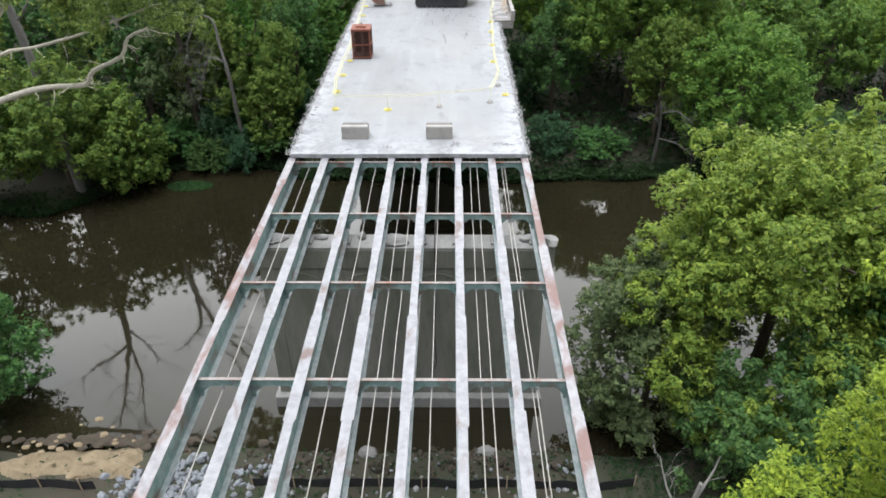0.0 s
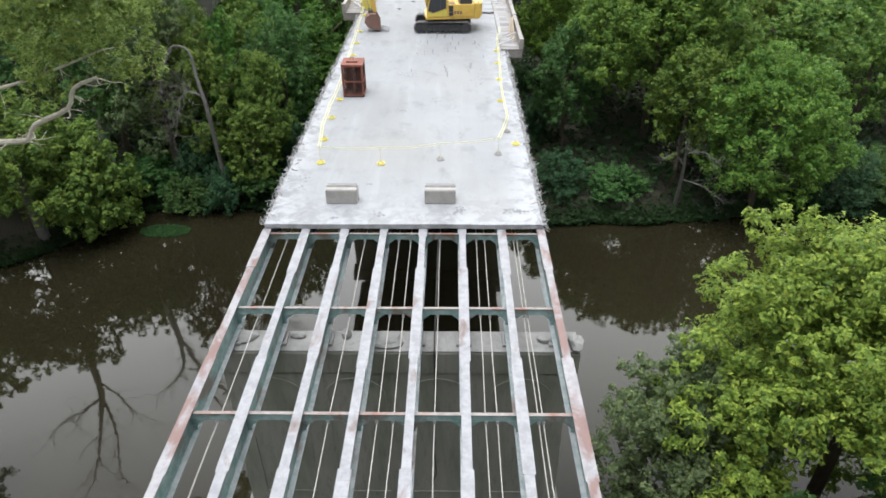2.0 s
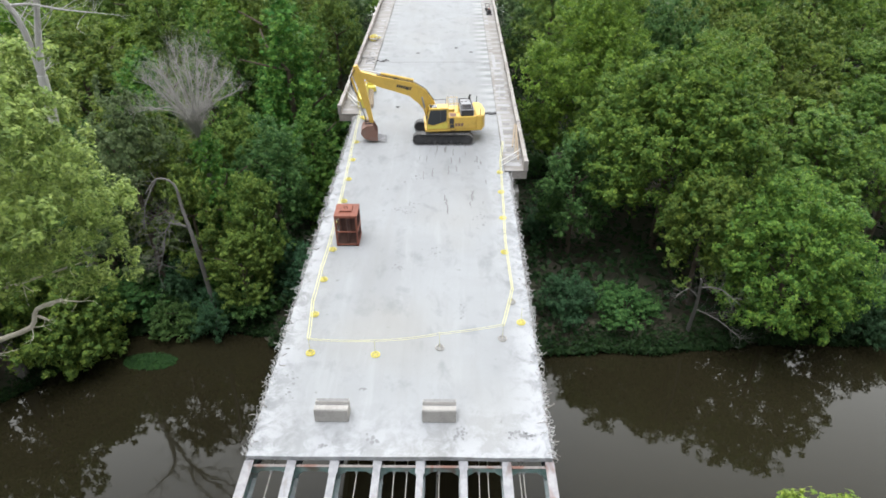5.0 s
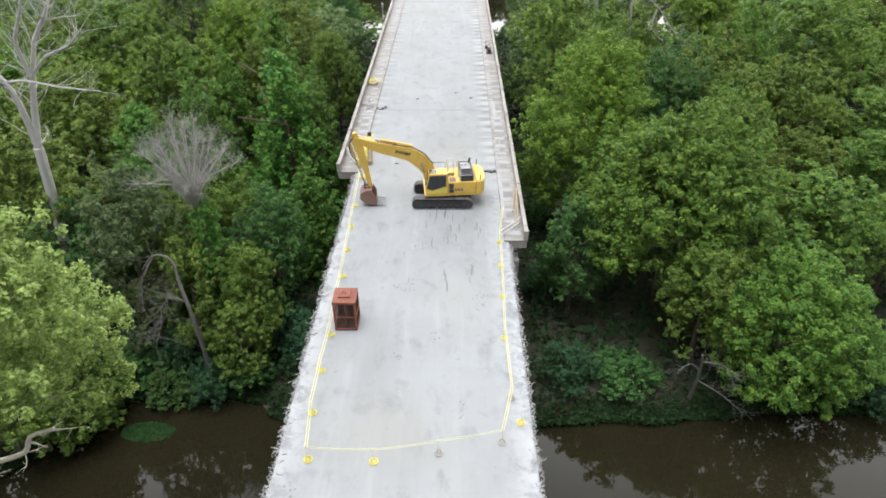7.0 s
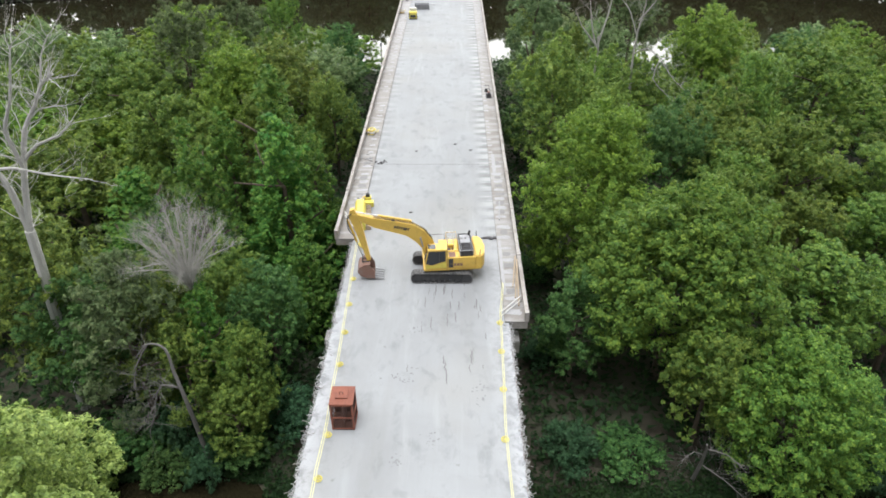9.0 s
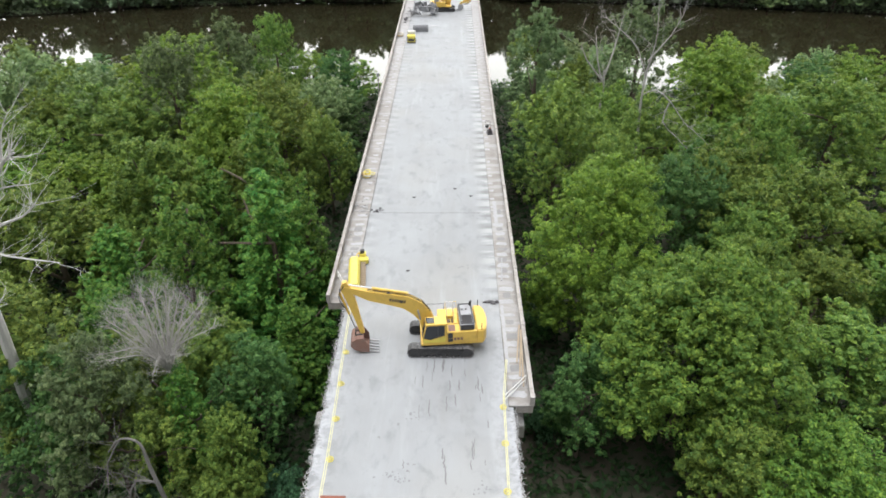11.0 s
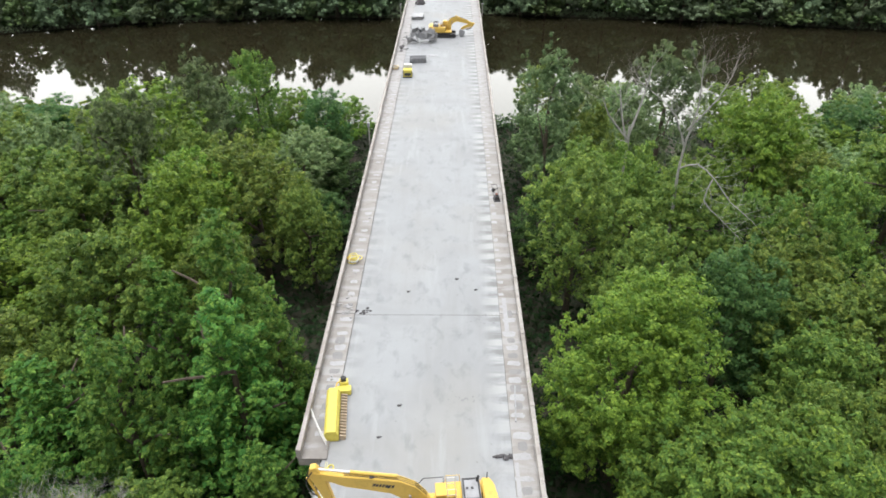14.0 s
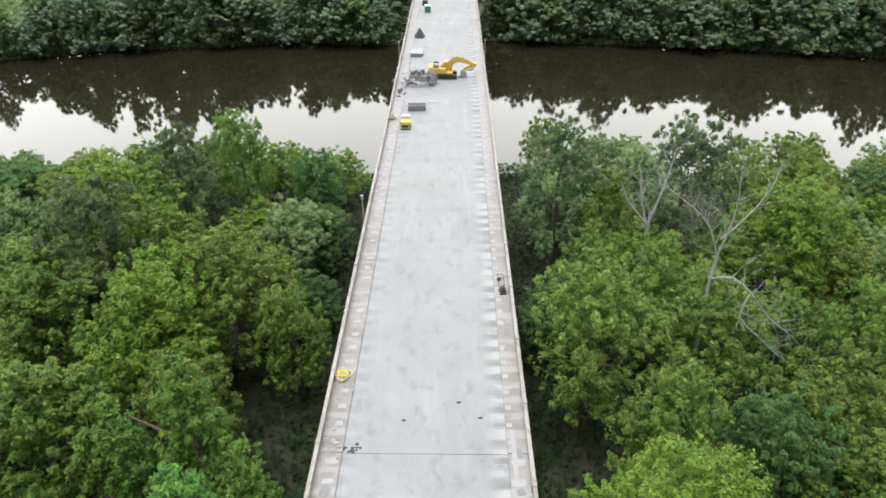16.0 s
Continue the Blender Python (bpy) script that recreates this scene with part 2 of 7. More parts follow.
M_DUSTY = painted_steel("dusty_lower_flange", (0.22, 0.27, 0.265), (0.37, 0.385, 0.39), (0.17, 0.12, 0.10), 0.56)
M_FLANGE_RUSTY = painted_steel("rusted_flange_steel", (0.220, 0.211, 0.220), (0.317, 0.308, 0.317), (0.163, 0.086, 0.070), 0.47)
M_CHROME = plain("polished_rod_steel", (0.62, 0.62, 0.63), 0.3, amount=0.1)
M_FRAY = worn("dusty_bent_wire", (0.552, 0.552, 0.561), (0.478, 0.469, 0.460), (0.313, 0.294, 0.276), 5.0, 0.8)
M_STAIN = worn("dark_deck_stain", (0.215, 0.216, 0.222), (0.175, 0.175, 0.180), (0.130, 0.128, 0.130), 2.0)
M_FLANGE = painted_steel("flange_steel", (0.216, 0.216, 0.228), (0.300, 0.300, 0.312), (0.133, 0.086, 0.073), 0.57)
M_CROSS = painted_steel("cross_beam_steel", (0.198, 0.167, 0.152), (0.274, 0.251, 0.236), (0.213, 0.099, 0.068))
M_REBAR = worn("bent_rebar_steel", (0.243, 0.228, 0.213), (0.319, 0.312, 0.304), (0.122, 0.084, 0.061), 6.0, 0.7)
M_CABLE = plain("pale_conduit", (0.418, 0.395, 0.357), 0.5)
M_BLACKCABLE = plain("black_cable", (0.015, 0.015, 0.015), 0.6)
M_YELLOW = plain("machine_yellow_paint", (0.62, 0.41, 0.075), 0.38, amount=0.22)
M_LEMON = plain("lemon_yellow_paint", (0.61, 0.52, 0.085), 0.45, amount=0.2)
M_ROPE = plain("faded_yellow_rope", (0.60, 0.57, 0.30), 0.7, amount=0.2)
M_BLACK = plain("black_rubber_and_steel", (0.034, 0.034, 0.036), 0.65, dirt=(0.122, 0.114, 0.106))
M_TRACK = plain("worn_track_steel", (0.075, 0.074, 0.076), 0.6, 0.2, dirt=(0.230, 0.222, 0.215), amount=0.75)
M_GREYSTEEL = plain("grey_steel", (0.300, 0.300, 0.310), 0.5, 0.2)
M_WHITEPAINT = plain("white_paint", (0.593, 0.585, 0.562), 0.5, amount=0.2)
M_BUCKET = plain("rusty_bucket_steel", (0.200, 0.108, 0.082), 0.7, 0.1, dirt=(0.228, 0.190, 0.167), amount=0.6)
M_GLASS = glass_material()
M_RUSTRED = worn("rusty_red_primer", (0.228, 0.072, 0.042), (0.152, 0.049, 0.032), (0.076, 0.034, 0.023), 2.0, 0.75)
M_RUSTDARK = worn("dark_rust_mesh", (0.091, 0.042, 0.030), (0.065, 0.034, 0.027), (0.038, 0.023, 0.019), 3.0, 0.8)
M_TIMBER = worn("pale_timber", (0.380, 0.304, 0.213), (0.319, 0.251, 0.175), (0.213, 0.160, 0.114), 3.0, 0.8, stretch=(4, 0.4, 4))
M_RUBBLE = worn("broken_concrete_rubble", (0.304, 0.296, 0.293), (0.205, 0.201, 0.198), (0.129, 0.125, 0.122), 2.5)
M_STONE = worn("riprap_stone", (0.235, 0.250, 0.268), (0.165, 0.174, 0.184), (0.095, 0.096, 0.098), 2.0)
M_MUD = worn("dark_river_mud", (0.085, 0.068, 0.048), (0.060, 0.048, 0.034), (0.035, 0.028, 0.020), 2.5, 0.95, bump=0.8, dist=0.05)
M_SAND = worn("dry_sand", (0.43, 0.34, 0.21), (0.34, 0.255, 0.155), (0.20, 0.15, 0.095), 2.6, 0.95, bump=0.9, dist=0.08)
M_FABRIC = plain("black_silt_fabric", (0.014, 0.014, 0.015), 0.75, dirt=(0.046, 0.042, 0.038))
M_GREEN = plain("green_plastic", (0.023, 0.213, 0.106), 0.45)
M_TARP = plain("dark_tarpaulin", (0.046, 0.042, 0.046), 0.6)
M_BARK = worn("brown_bark", (0.106, 0.080, 0.057), (0.076, 0.061, 0.046), (0.038, 0.030, 0.023), 2.5, 0.95, stretch=(3, 3, 0.5), bump=0.7, dist=0.03, own=True)
M_PALEBARK = worn("pale_sycamore_bark", (0.58, 0.54, 0.45), (0.46, 0.42, 0.33), (0.190, 0.160, 0.114), 2.0, 0.85, own=True)
M_DEADWOOD = worn("grey_dead_wood", (0.331, 0.319, 0.297), (0.250, 0.237, 0.219), (0.150, 0.140, 0.125), 2.5, 0.9, stretch=(3, 3, 0.5), own=True)
M_BONE = worn("bleached_dead_wood", (0.46, 0.45, 0.43), (0.37, 0.36, 0.34), (0.22, 0.21, 0.195), 2.5, 0.9, stretch=(3, 3, 0.5), own=True)
M_DEADDARK = worn("dark_dead_wood", (0.150, 0.142, 0.130), (0.110, 0.104, 0.095), (0.062, 0.058, 0.052), 2.5, 0.9, stretch=(3, 3, 0.5), own=True)
M_SOIL = soil_material()
M_WATER = water_material()
L_MID = leaf_material("leaves_mid_green", (0.076, 0.155, 0.040), (0.150, 0.236, 0.050), (0.290, 0.370, 0.064))
L_FRESH = leaf_material("leaves_fresh_green", (0.068, 0.146, 0.033), (0.128, 0.222, 0.041), (0.262, 0.345, 0.051))
L_BRIGHT = leaf_material("leaves_yellow_green", (0.082, 0.168, 0.029), (0.158, 0.254, 0.038), (0.288, 0.388, 0.052))
L_DARK = leaf_material("leaves_deep_green", (0.048, 0.119, 0.039), (0.080, 0.166, 0.050), (0.160, 0.262, 0.074))
L_OLIVE = leaf_material("leaves_olive", (0.096, 0.170, 0.044), (0.164, 0.238, 0.052), (0.300, 0.370, 0.068))
L_VINE = leaf_material("leaves_vine", (0.054, 0.146, 0.032), (0.108, 0.222, 0.044), (0.262, 0.372, 0.066))
L_WEED = leaf_material("leaves_weed", (0.026, 0.076, 0.024), (0.042, 0.104, 0.032), (0.070, 0.142, 0.044))
L_GRASS = leaf_material("pale_meadow_grass", (0.12, 0.18, 0.06), (0.18, 0.24, 0.08), (0.26, 0.30, 0.12))
# near-black greens: the shade under trees and deck is put into this colour
L_SHADE = leaf_material("shade_darkened_undergrowth", (0.015, 0.038, 0.013), (0.024, 0.054, 0.018), (0.044, 0.080, 0.026))
L_LIME = leaf_material("leaves_lime_green", (0.150, 0.235, 0.028), (0.245, 0.340, 0.036), (0.370, 0.450, 0.050))
# distance haze is mixed into the greens of these two
L_HAZE = leaf_material("leaves_green_with_haze", (0.141, 0.221, 0.097), (0.201, 0.288, 0.123), (0.303, 0.383, 0.167))
L_BANK = leaf_material("leaves_far_bank_with_haze", (0.200, 0.282, 0.176), (0.248, 0.332, 0.202), (0.310, 0.392, 0.230))
L_GREYLEAF = leaf_material("leaves_silvery_green", (0.085, 0.135, 0.060), (0.135, 0.190, 0.085), (0.235, 0.290, 0.135))
L_TEAL = leaf_material("leaves_blue_green", (0.036, 0.092, 0.045), (0.058, 0.130, 0.062), (0.095, 0.175, 0.088))
L_HERO = leaf_material("leaves_clear_green", (0.106, 0.200, 0.038), (0.206, 0.318, 0.054), (0.375, 0.470, 0.080))
L_YELLOW = leaf_material("leaves_sycamore", (0.180, 0.244, 0.070), (0.262, 0.325, 0.092), (0.390, 0.440, 0.140))

# ---------------------------------------------------------------- building helpers
RNG = random.Random(7)


def part(name, bm, material, parent=None, label=""):
    """Links a bmesh as one mesh object under a thing or a part."""
    me = bpy.data.meshes.new(name)
    bm.to_mesh(me)
    bm.free()
    me.materials.append(material)
    ob = new(name, me)
    if parent is not None:
        ob.parent = parent
    if label:
        ob["label"] = label
    return ob


def again(ob, name, m, parent=None):
    """Another object on the same mesh."""
    o = new(name, ob.data)
    o.parent = parent
    o.matrix_basis = m
    return o


def root(name, m, label, category, group="", kind=""):
    ob = new(name)
    ob.empty_display_size = 0.2
    ob.matrix_basis = m
    return tagged(ob, label, category, group, kind)


def box(bm, lo, hi, bevel=0.0, turn=None):
    """A box from corner to corner, its edges rounded, turned about its middle."""
    lo, hi = Vector(lo), Vector(hi)
    m = Matrix.Translation((lo + hi) / 2)
    if turn:
        m = m @ pose(0, 0, 0, *turn)
    got = bmesh.ops.create_cube(bm, size=1.0, matrix=m @ Matrix.Diagonal((*(hi - lo), 1)))
    if bevel:
        edges = {e for v in got["verts"] for e in v.link_edges}
        bmesh.ops.bevel(bm, geom=list(edges), offset=bevel, segments=2, affect="EDGES", profile=0.6)
    return bm


def tube(bm, points, radii, seg=8, cap=True):
    """A round bar through points, with a radius at each."""
    pts = [Vector(p) for p in points]
    if not hasattr(radii, "__len__"):
        radii = [radii] * len(pts)
    rings, side = [], None
    for i, p in enumerate(pts):
        d = (pts[min(i + 1, len(pts) - 1)] - pts[max(i - 1, 0)]).normalized()
        if side is None:
            side = d.orthogonal().normalized()
        side = (side - d * side.dot(d)).normalized()
        up = d.cross(side)
        rings.append([bm.verts.new(p + (side * math.cos(a) + up * math.sin(a)) * radii[i]) for a in (2 * math.pi * k / seg for k in range(seg))])
    for a, b in zip(rings, rings[1:]):
        for k in range(seg):
            bm.faces.new((a[k], a[(k + 1) % seg], b[(k + 1) % seg], b[k]))
    if cap:
        bm.faces.new(list(reversed(rings[0])))
        bm.faces.new(rings[-1])
    return bm


def plate(bm, outline, y0, y1, bevel=0.0):
    """An outline in x and z, carried from y0 to y1."""
    a = [bm.verts.new((x, y0, z)) for x, z in outline]
    b = [bm.verts.new((x, y1, z)) for x, z in outline]
    n = len(a)
    faces = [bm.faces.new(list(reversed(a))), bm.faces.new(b)]
    faces += [bm.faces.new((a[i], a[(i + 1) % n], b[(i + 1) % n], b[i])) for i in range(n)]
    if bevel:
        bmesh.ops.recalc_face_normals(bm, faces=faces)
        edges = {e for f in faces for e in f.edges}
        bmesh.ops.bevel(bm, geom=list(edges), offset=bevel, segments=2, affect="EDGES", profile=0.6)
    return bm


def eased(points, per=4):
    """A smooth line through the points."""
    p = [Vector(q) for q in points]
    out = []
    for i in range(len(p) - 1):
        a, b, c, d = p[max(i - 1, 0)], p[i], p[i + 1], p[min(i + 2, len(p) - 1)]
        for k in range(per):
            t = k / per
            out.append(b + (c - a) * 0.5 * t + (a * 2 - b * 5 + c * 4 - d) * 0.5 * t * t + (b * 3 - a - c * 3 + d) * 0.5 * t ** 3)
    return out + [p[-1]]


def fresh():
    return bmesh.new()


def wobble(x, y=0.0, z=0.0):
    return noise.noise(Vector((x, y, z)))


# ---------------------------------------------------------------- ground and water
DECK = 12.0


def near_shore(x):
    t = min(1.0, max(0.0, (-20.5 - x) / 9))
    return 22.6 + 9.0 * t * t * (3 - 2 * t) + 0.9 * wobble(x * 0.13, 3.1) + max(0.0, (x - 12) * 0.15)


def island_shore(x):
    return 53.2 + 2.2 * wobble(x * 0.06, 8.7) + 0.7 * wobble(x * 0.3, 1.7) + (1.2 if -27 < x < -12 else 0) - 7.0 * min(1.0, max(0.0, (-24.5 - x) / 6))


def island_back(x):
    return 152 + 4 * wobble(x * 0.04, 5.0)


def far_shore(x):
    return 230 - 0.0012 * x * x + 3 * wobble(x * 0.03, 12.0)


def ground_z(x, y):
    d = min(abs(y - s) for s in (near_shore(x), island_shore(x), island_back(x), far_shore(x)))
    wet = near_shore(x) < y < island_shore(x) or island_back(x) < y < far_shore(x)
    if wet:
        return -1.6 * min(1.0, d / 3.0)
    h = 0.9 * min(1.0, d / 1.6) + 1.2 * min(1.0, d / 25.0)
    return h + 0.25 * min(1.0, d / 3) * wobble(x * 0.2, y * 0.2)


def spread(a, b, step, far):
    inner = list(np.arange(a, b + step, step))
    return [a - far, a - far * 0.4, a - far * 0.12] + inner + [inner[-1] + far * 0.12, inner[-1] + far * 0.4, inner[-1] + far]


def grid_sheet(name, xs, ys, height, material):
    nx, ny = len(xs), len(ys)
    verts = [(x, y, height(x, y)) for y in ys for x in xs]
    faces = [(j * nx + i, j * nx + i + 1, (j + 1) * nx + i + 1, (j + 1) * nx + i) for j in range(ny - 1) for i in range(nx - 1)]
    me = bpy.data.meshes.new(name)
    me.from_pydata(verts, [], faces)
    me.polygons.foreach_set("use_smooth", [True] * len(me.polygons))
    me.materials.append(material)
    return new(name, me)


tagged(grid_sheet("ground", spread(-130, 130, 1.6, 2000), spread(-20, 290, 1.3, 2000), ground_z, M_SOIL),
       "brown forest soil and leaf litter along the river banks", "ground", kind="structure")
tagged(grid_sheet("water", [-1900, -200, 0, 200, 1900], [-1500, 0, 120, 260, 1900], lambda x, y: 0.0, M_WATER),
       "still brown river water mirroring sky and trees", "river", kind="structure")

# ---------------------------------------------------------------- bridge deck
DECK_START, WIDE_R, WIDE_L, JOINT, JOINT_FAR, DECK_END = 32.9, 59.2, 70.4, 85.4, 206.6, 330.0
HALF, OUTER_L, OUTER_R = 6.47, -8.05, 7.85
deck = root("bridge_deck", pose(0, 0, 0), "white scarified concrete bridge deck with ragged broken edges", "bridge deck", kind="structure")


def edge(y, side):
    """The broken edge of the slab where sidewalk and parapet are cut away."""
    return side * HALF + 0.10 * wobble(y * 1.3, side * 9) + 0.06 * wobble(y * 5.1, side * 4)


def slab(y0, y1, step, ragged):
    bm, ys = fresh(), list(np.arange(y0, y1, step)) + [y1]
    rows = []
    for y in ys:
        l, r = (edge(y, -1), edge(y, 1)) if ragged else (-HALF, HALF)
        dy = 0.05 * wobble(l * 2, 3) if ragged and y == y0 else 0
        xs = [l, l * 0.97, -4, -2, 0, 2, 4, r * 0.97, r]
        rows.append([[bm.verts.new((x, y + (0.05 * wobble(x * 2.2, 5.0) if ragged and y == y0 else 0), z + (0.012 * wobble(x * 0.9, y * 0.9) if z == DECK else 0.04 * wobble(x, y * 3) if ragged else 0))) for x in xs] for z in (DECK, DECK - 0.24)])
    for (ta, ba), (tb, bb) in zip(rows, rows[1:]):
        for i in range(8):
            bm.faces.new((ta[i], ta[i + 1], tb[i + 1], tb[i]))
            bm.faces.new((ba[i], bb[i], bb[i + 1], ba[i + 1]))
        bm.faces.new((ta[0], tb[0], bb[0], ba[0]))
        bm.faces.new((ta[8], ba[8], bb[8], tb[8]))
    for (t, b), flip in ((rows[0], 1), (rows[-1], 0)):
        for i in range(8):
            f = (t[i], b[i], b[i + 1], t[i + 1])
            bm.faces.new(f if flip else tuple(reversed(f)))
    return part("slab", bm, M_DECK, deck)


slab(DECK_START, JOINT - 0.03, 0.22, True)
slab(JOINT + 0.03, JOINT_FAR - 0.03, 2.0, False)
slab(JOINT_FAR + 0.03, DECK_END, 3.0, False)
for y in (JOINT, JOINT_FAR):
    part("joint_seal", box(fresh(), (-HALF, y - 0.028, DECK - 0.2), (HALF, y + 0.028, DECK - 0.012)), M_JOINT, deck, "dark expansion joint seal")

# sidewalks, curb and fascia outside the slab
for side, start, outer in ((-1, WIDE_L, OUTER_L), (1, WIDE_R, OUTER_R)):
    for y0, y1 in ((start, JOINT - 0.03), (JOINT + 0.03, JOINT_FAR - 0.03), (JOINT_FAR + 0.03, DECK_END)):
        a, b = sorted((side * 6.13, outer))
        if y1 <= JOINT:
            a, b = sorted((side * 6.13, outer))
        bm = box(fresh(), (a, y0, DECK + 0.004), (b, y1, DECK + 0.15), 0.03)
        part("sidewalk", bm, M_WALK, deck, "grey-brown raised sidewalk with pale patches")
        a, b = sorted((side * (HALF + 0.13), outer - side * 0.03))
        part("fascia", box(fresh(), (a, y0 + 0.02, DECK - 0.55), (b, y1, DECK), 0.02), M_PARAPET, deck, "weathered concrete overhang")

# parapets: panels between pilasters under a continuous cap
def parapet(name, side, start, outer, label):
    p = root(name, pose(0, 0, 0), label, "parapet", kind="structure")
    inner = outer - side * 0.24
    step = 7.6
    ys = [start + 0.2]
    while ys[-1] + step < DECK_END:
        ys.append(ys[-1] + step)
    x0, x1 = sorted((inner, outer))
    panel = pil = cap = None
    for y in ys:
        m = pose(0, y, 0)
        if panel is None:
            bm = box(fresh(), (x0 + 0.03, 0.18, DECK + 0.15), (x1 - 0.03, step - 0.18, DECK + 0.80))
            for k in range(3):
                ya = 0.45 + k * 2.28
                box(bm, (x0 + 0.012, ya, DECK + 0.28), (x1 - 0.012, ya + 2.05, DECK + 0.68), 0.01)
            panel = part("panel", bm, M_PARAPET, p)
            panel.matrix_basis = m
            pil = part("pilaster", box(fresh(), (x0 - 0.05, -0.18, DECK + 0.12), (x1 + 0.05, 0.18, DECK + 0.94), 0.03), M_PARAPET, p)
            pil.matrix_basis = m
            cap = part("cap", box(fresh(), (x0 - 0.03, 0.18, DECK + 0.80), (x1 + 0.03, step - 0.18, DECK + 0.88), 0.02), M_PARAPET, p)
            cap.matrix_basis = m
        else:
            again(panel, "panel", m, p), again(pil, "pilaster", m, p), again(cap, "cap", m, p)
    return p


parapet("parapet_1", -1, WIDE_L, OUTER_L, "weathered grey concrete parapet with pilasters on the sidewalk")
parapet("parapet_2", 1, WIDE_R, OUTER_R, "weathered grey concrete parapet with pilasters on the sidewalk")

# bent reinforcing bars along the broken edges
bars = []
for k in range(5):
    bm = fresh()
    pts = [(-0.25, 0, 0)]
    for i in range(1, 7):
        s = i / 6
        pts.append((-0.25 + (0.30 + 0.22 * k / 4) * s + 0.04 * math.sin(5 * s + k), 0.10 * math.sin(4 * s + 2 * k) * s, (0.06 - 0.30 * (k % 3) * s * s * 0.5 + 0.12 * math.sin(3.0 * s + k)) * s))
    tube(bm, pts, 0.012, 4)
    bars.append(bm)
first = []
for k, bm in enumerate(bars):
    ob = part("rebar", bm, M_REBAR, deck)
    ob.matrix_basis = pose(edge(33.2 + k * 0.2, 1), 33.2 + k * 0.2, DECK - 0.10)
    first.append(ob)
for side, end in ((-1, WIDE_L), (1, WIDE_R)):
    y = DECK_START + 0.1
    while y < end - 0.3:
        m = pose(edge(y, side), y, DECK - 0.11 + RNG.uniform(-0.05, 0.05), RNG.uniform(-40, 40), RNG.uniform(-25, 25), RNG.uniform(-35, 35) + (180 if side < 0 else 0))
        again(RNG.choice(first), "rebar", m @ Matrix.Scale(RNG.uniform(0.9, 2.0), 4), deck)
        y += RNG.uniform(0.18, 0.32)
# tangled tie wire and thin bars fraying out of the same edges
for side, end in ((-1, WIDE_L), (1, WIDE_R)):
    bm = fresh()
    y = DECK_START + 0.05
    while y < end - 0.2:
        y += RNG.uniform(0.02, 0.075)
        r = RNG.uniform(0.06, 0.20)
        a0, turn, tip = RNG.uniform(0, 6.283), RNG.uniform(2.0, 5.2), RNG.uniform(-1.2, 1.2)
        cx, cz = edge(y, side) + side * RNG.triangular(-0.10, 0.24, 0.03), DECK - 0.04 + RNG.uniform(-0.14, 0.10)
        pts = []
        for i in range(8):
            a = a0 + turn * i / 7
            u, w = r * math.cos(a) * (0.7 + 0.06 * i), r * math.sin(a)
            pts.append((cx + u * math.cos(tip), y + u * math.sin(tip), cz + w))
        tube(bm, pts, 0.013, 3)
    tagged(part("frayed_wire", bm, M_FRAY, deck, "tangle of pale bent wire"), kind="stuff")

# patches on curb and sidewalk where the old rail feet stood
def patch_mesh(w, l, mat_, lab, seed):
    r = random.Random(seed)
    bm = fresh()
    n = 14
    ring = []
    for i in range(n):
        a = 2 * math.pi * i / n
        c, s = math.cos(a), math.sin(a)
        ring.append((math.copysign(abs(c) ** 0.5, c) * w / 2 * r.uniform(0.82, 1.1), math.copysign(abs(s) ** 0.5, s) * l / 2 * r.uniform(0.75, 1.15)))
    lo = [bm.verts.new((x, y, 0)) for x, y in ring]
    hi = [bm.verts.new((x * 0.97, y * 0.97, 0.006)) for x, y in ring]
    bm.faces.new(hi)
    for i in range(n):
        bm.faces.new((lo[i], lo[(i + 1) % n], hi[(i + 1) % n], hi[i]))
    return part("patch", bm, mat_, deck, lab)


pale = [patch_mesh(1.25, 0.85, M_PATCH, "pale mortar patch", s) for s in (1, 2, 3)]
dark = [patch_mesh(1.0, 0.9, M_DARKPATCH, "worn dark patch", s) for s in (4, 5, 6)]
used = set()


def lay(kind, x, y, z, sx, sy):
    src = RNG.choice(kind)
    m = pose(x, y, z, 0, 0, RNG.uniform(-4, 4)) @ Matrix.Diagonal((sx, sy, 1, 1))
    if src.name in used:
        again(src, "patch", m, deck)
    else:
        used.add(src.name)
        src.matrix_basis = m


for side, start in ((-1, WIDE_L), (1, WIDE_R)):
    for k in range(-16, 38):
        y = 88.1 + 1.74 * k + RNG.uniform(-0.08, 0.08)
        if y < start + 1.0:
            continue
        if y > JOINT:
            if RNG.random() < 0.88:
                lay(pale, side * (6.44 if side > 0 else 6.80) + RNG.uniform(-0.06, 0.06), y, DECK + 0.151, (0.46 if side > 0 else 0.62) * RNG.uniform(0.75, 1.1), RNG.uniform(0.45, 0.85))
        else:
            lay(pale, side * 6.80 + RNG.uniform(-0.08, 0.08), y, DECK + 0.151, RNG.uniform(0.7, 1.05), RNG.uniform(0.5, 0.9))
            if RNG.random() < 0.75:
                lay(dark, side * 6.85 + RNG.uniform(-0.08, 0.08), y + 0.87, DECK + 0.151, RNG.uniform(0.6, 1.05), RNG.uniform(0.6, 1.0))
# mortar bed of the missing rail on the sidewalk near the joint
for x0, x1, y0, y1 in ((6.42, 6.78, 82.6, 87.6), (6.20, 6.46, 62.4, 70.2)):
    bm = box(fresh(), (x0, y0, DECK + 0.1505), (x1, y1, DECK + 0.158), 0.003)
    part("mortar_strip", bm, M_PATCH, deck, "pale strip of mortar")

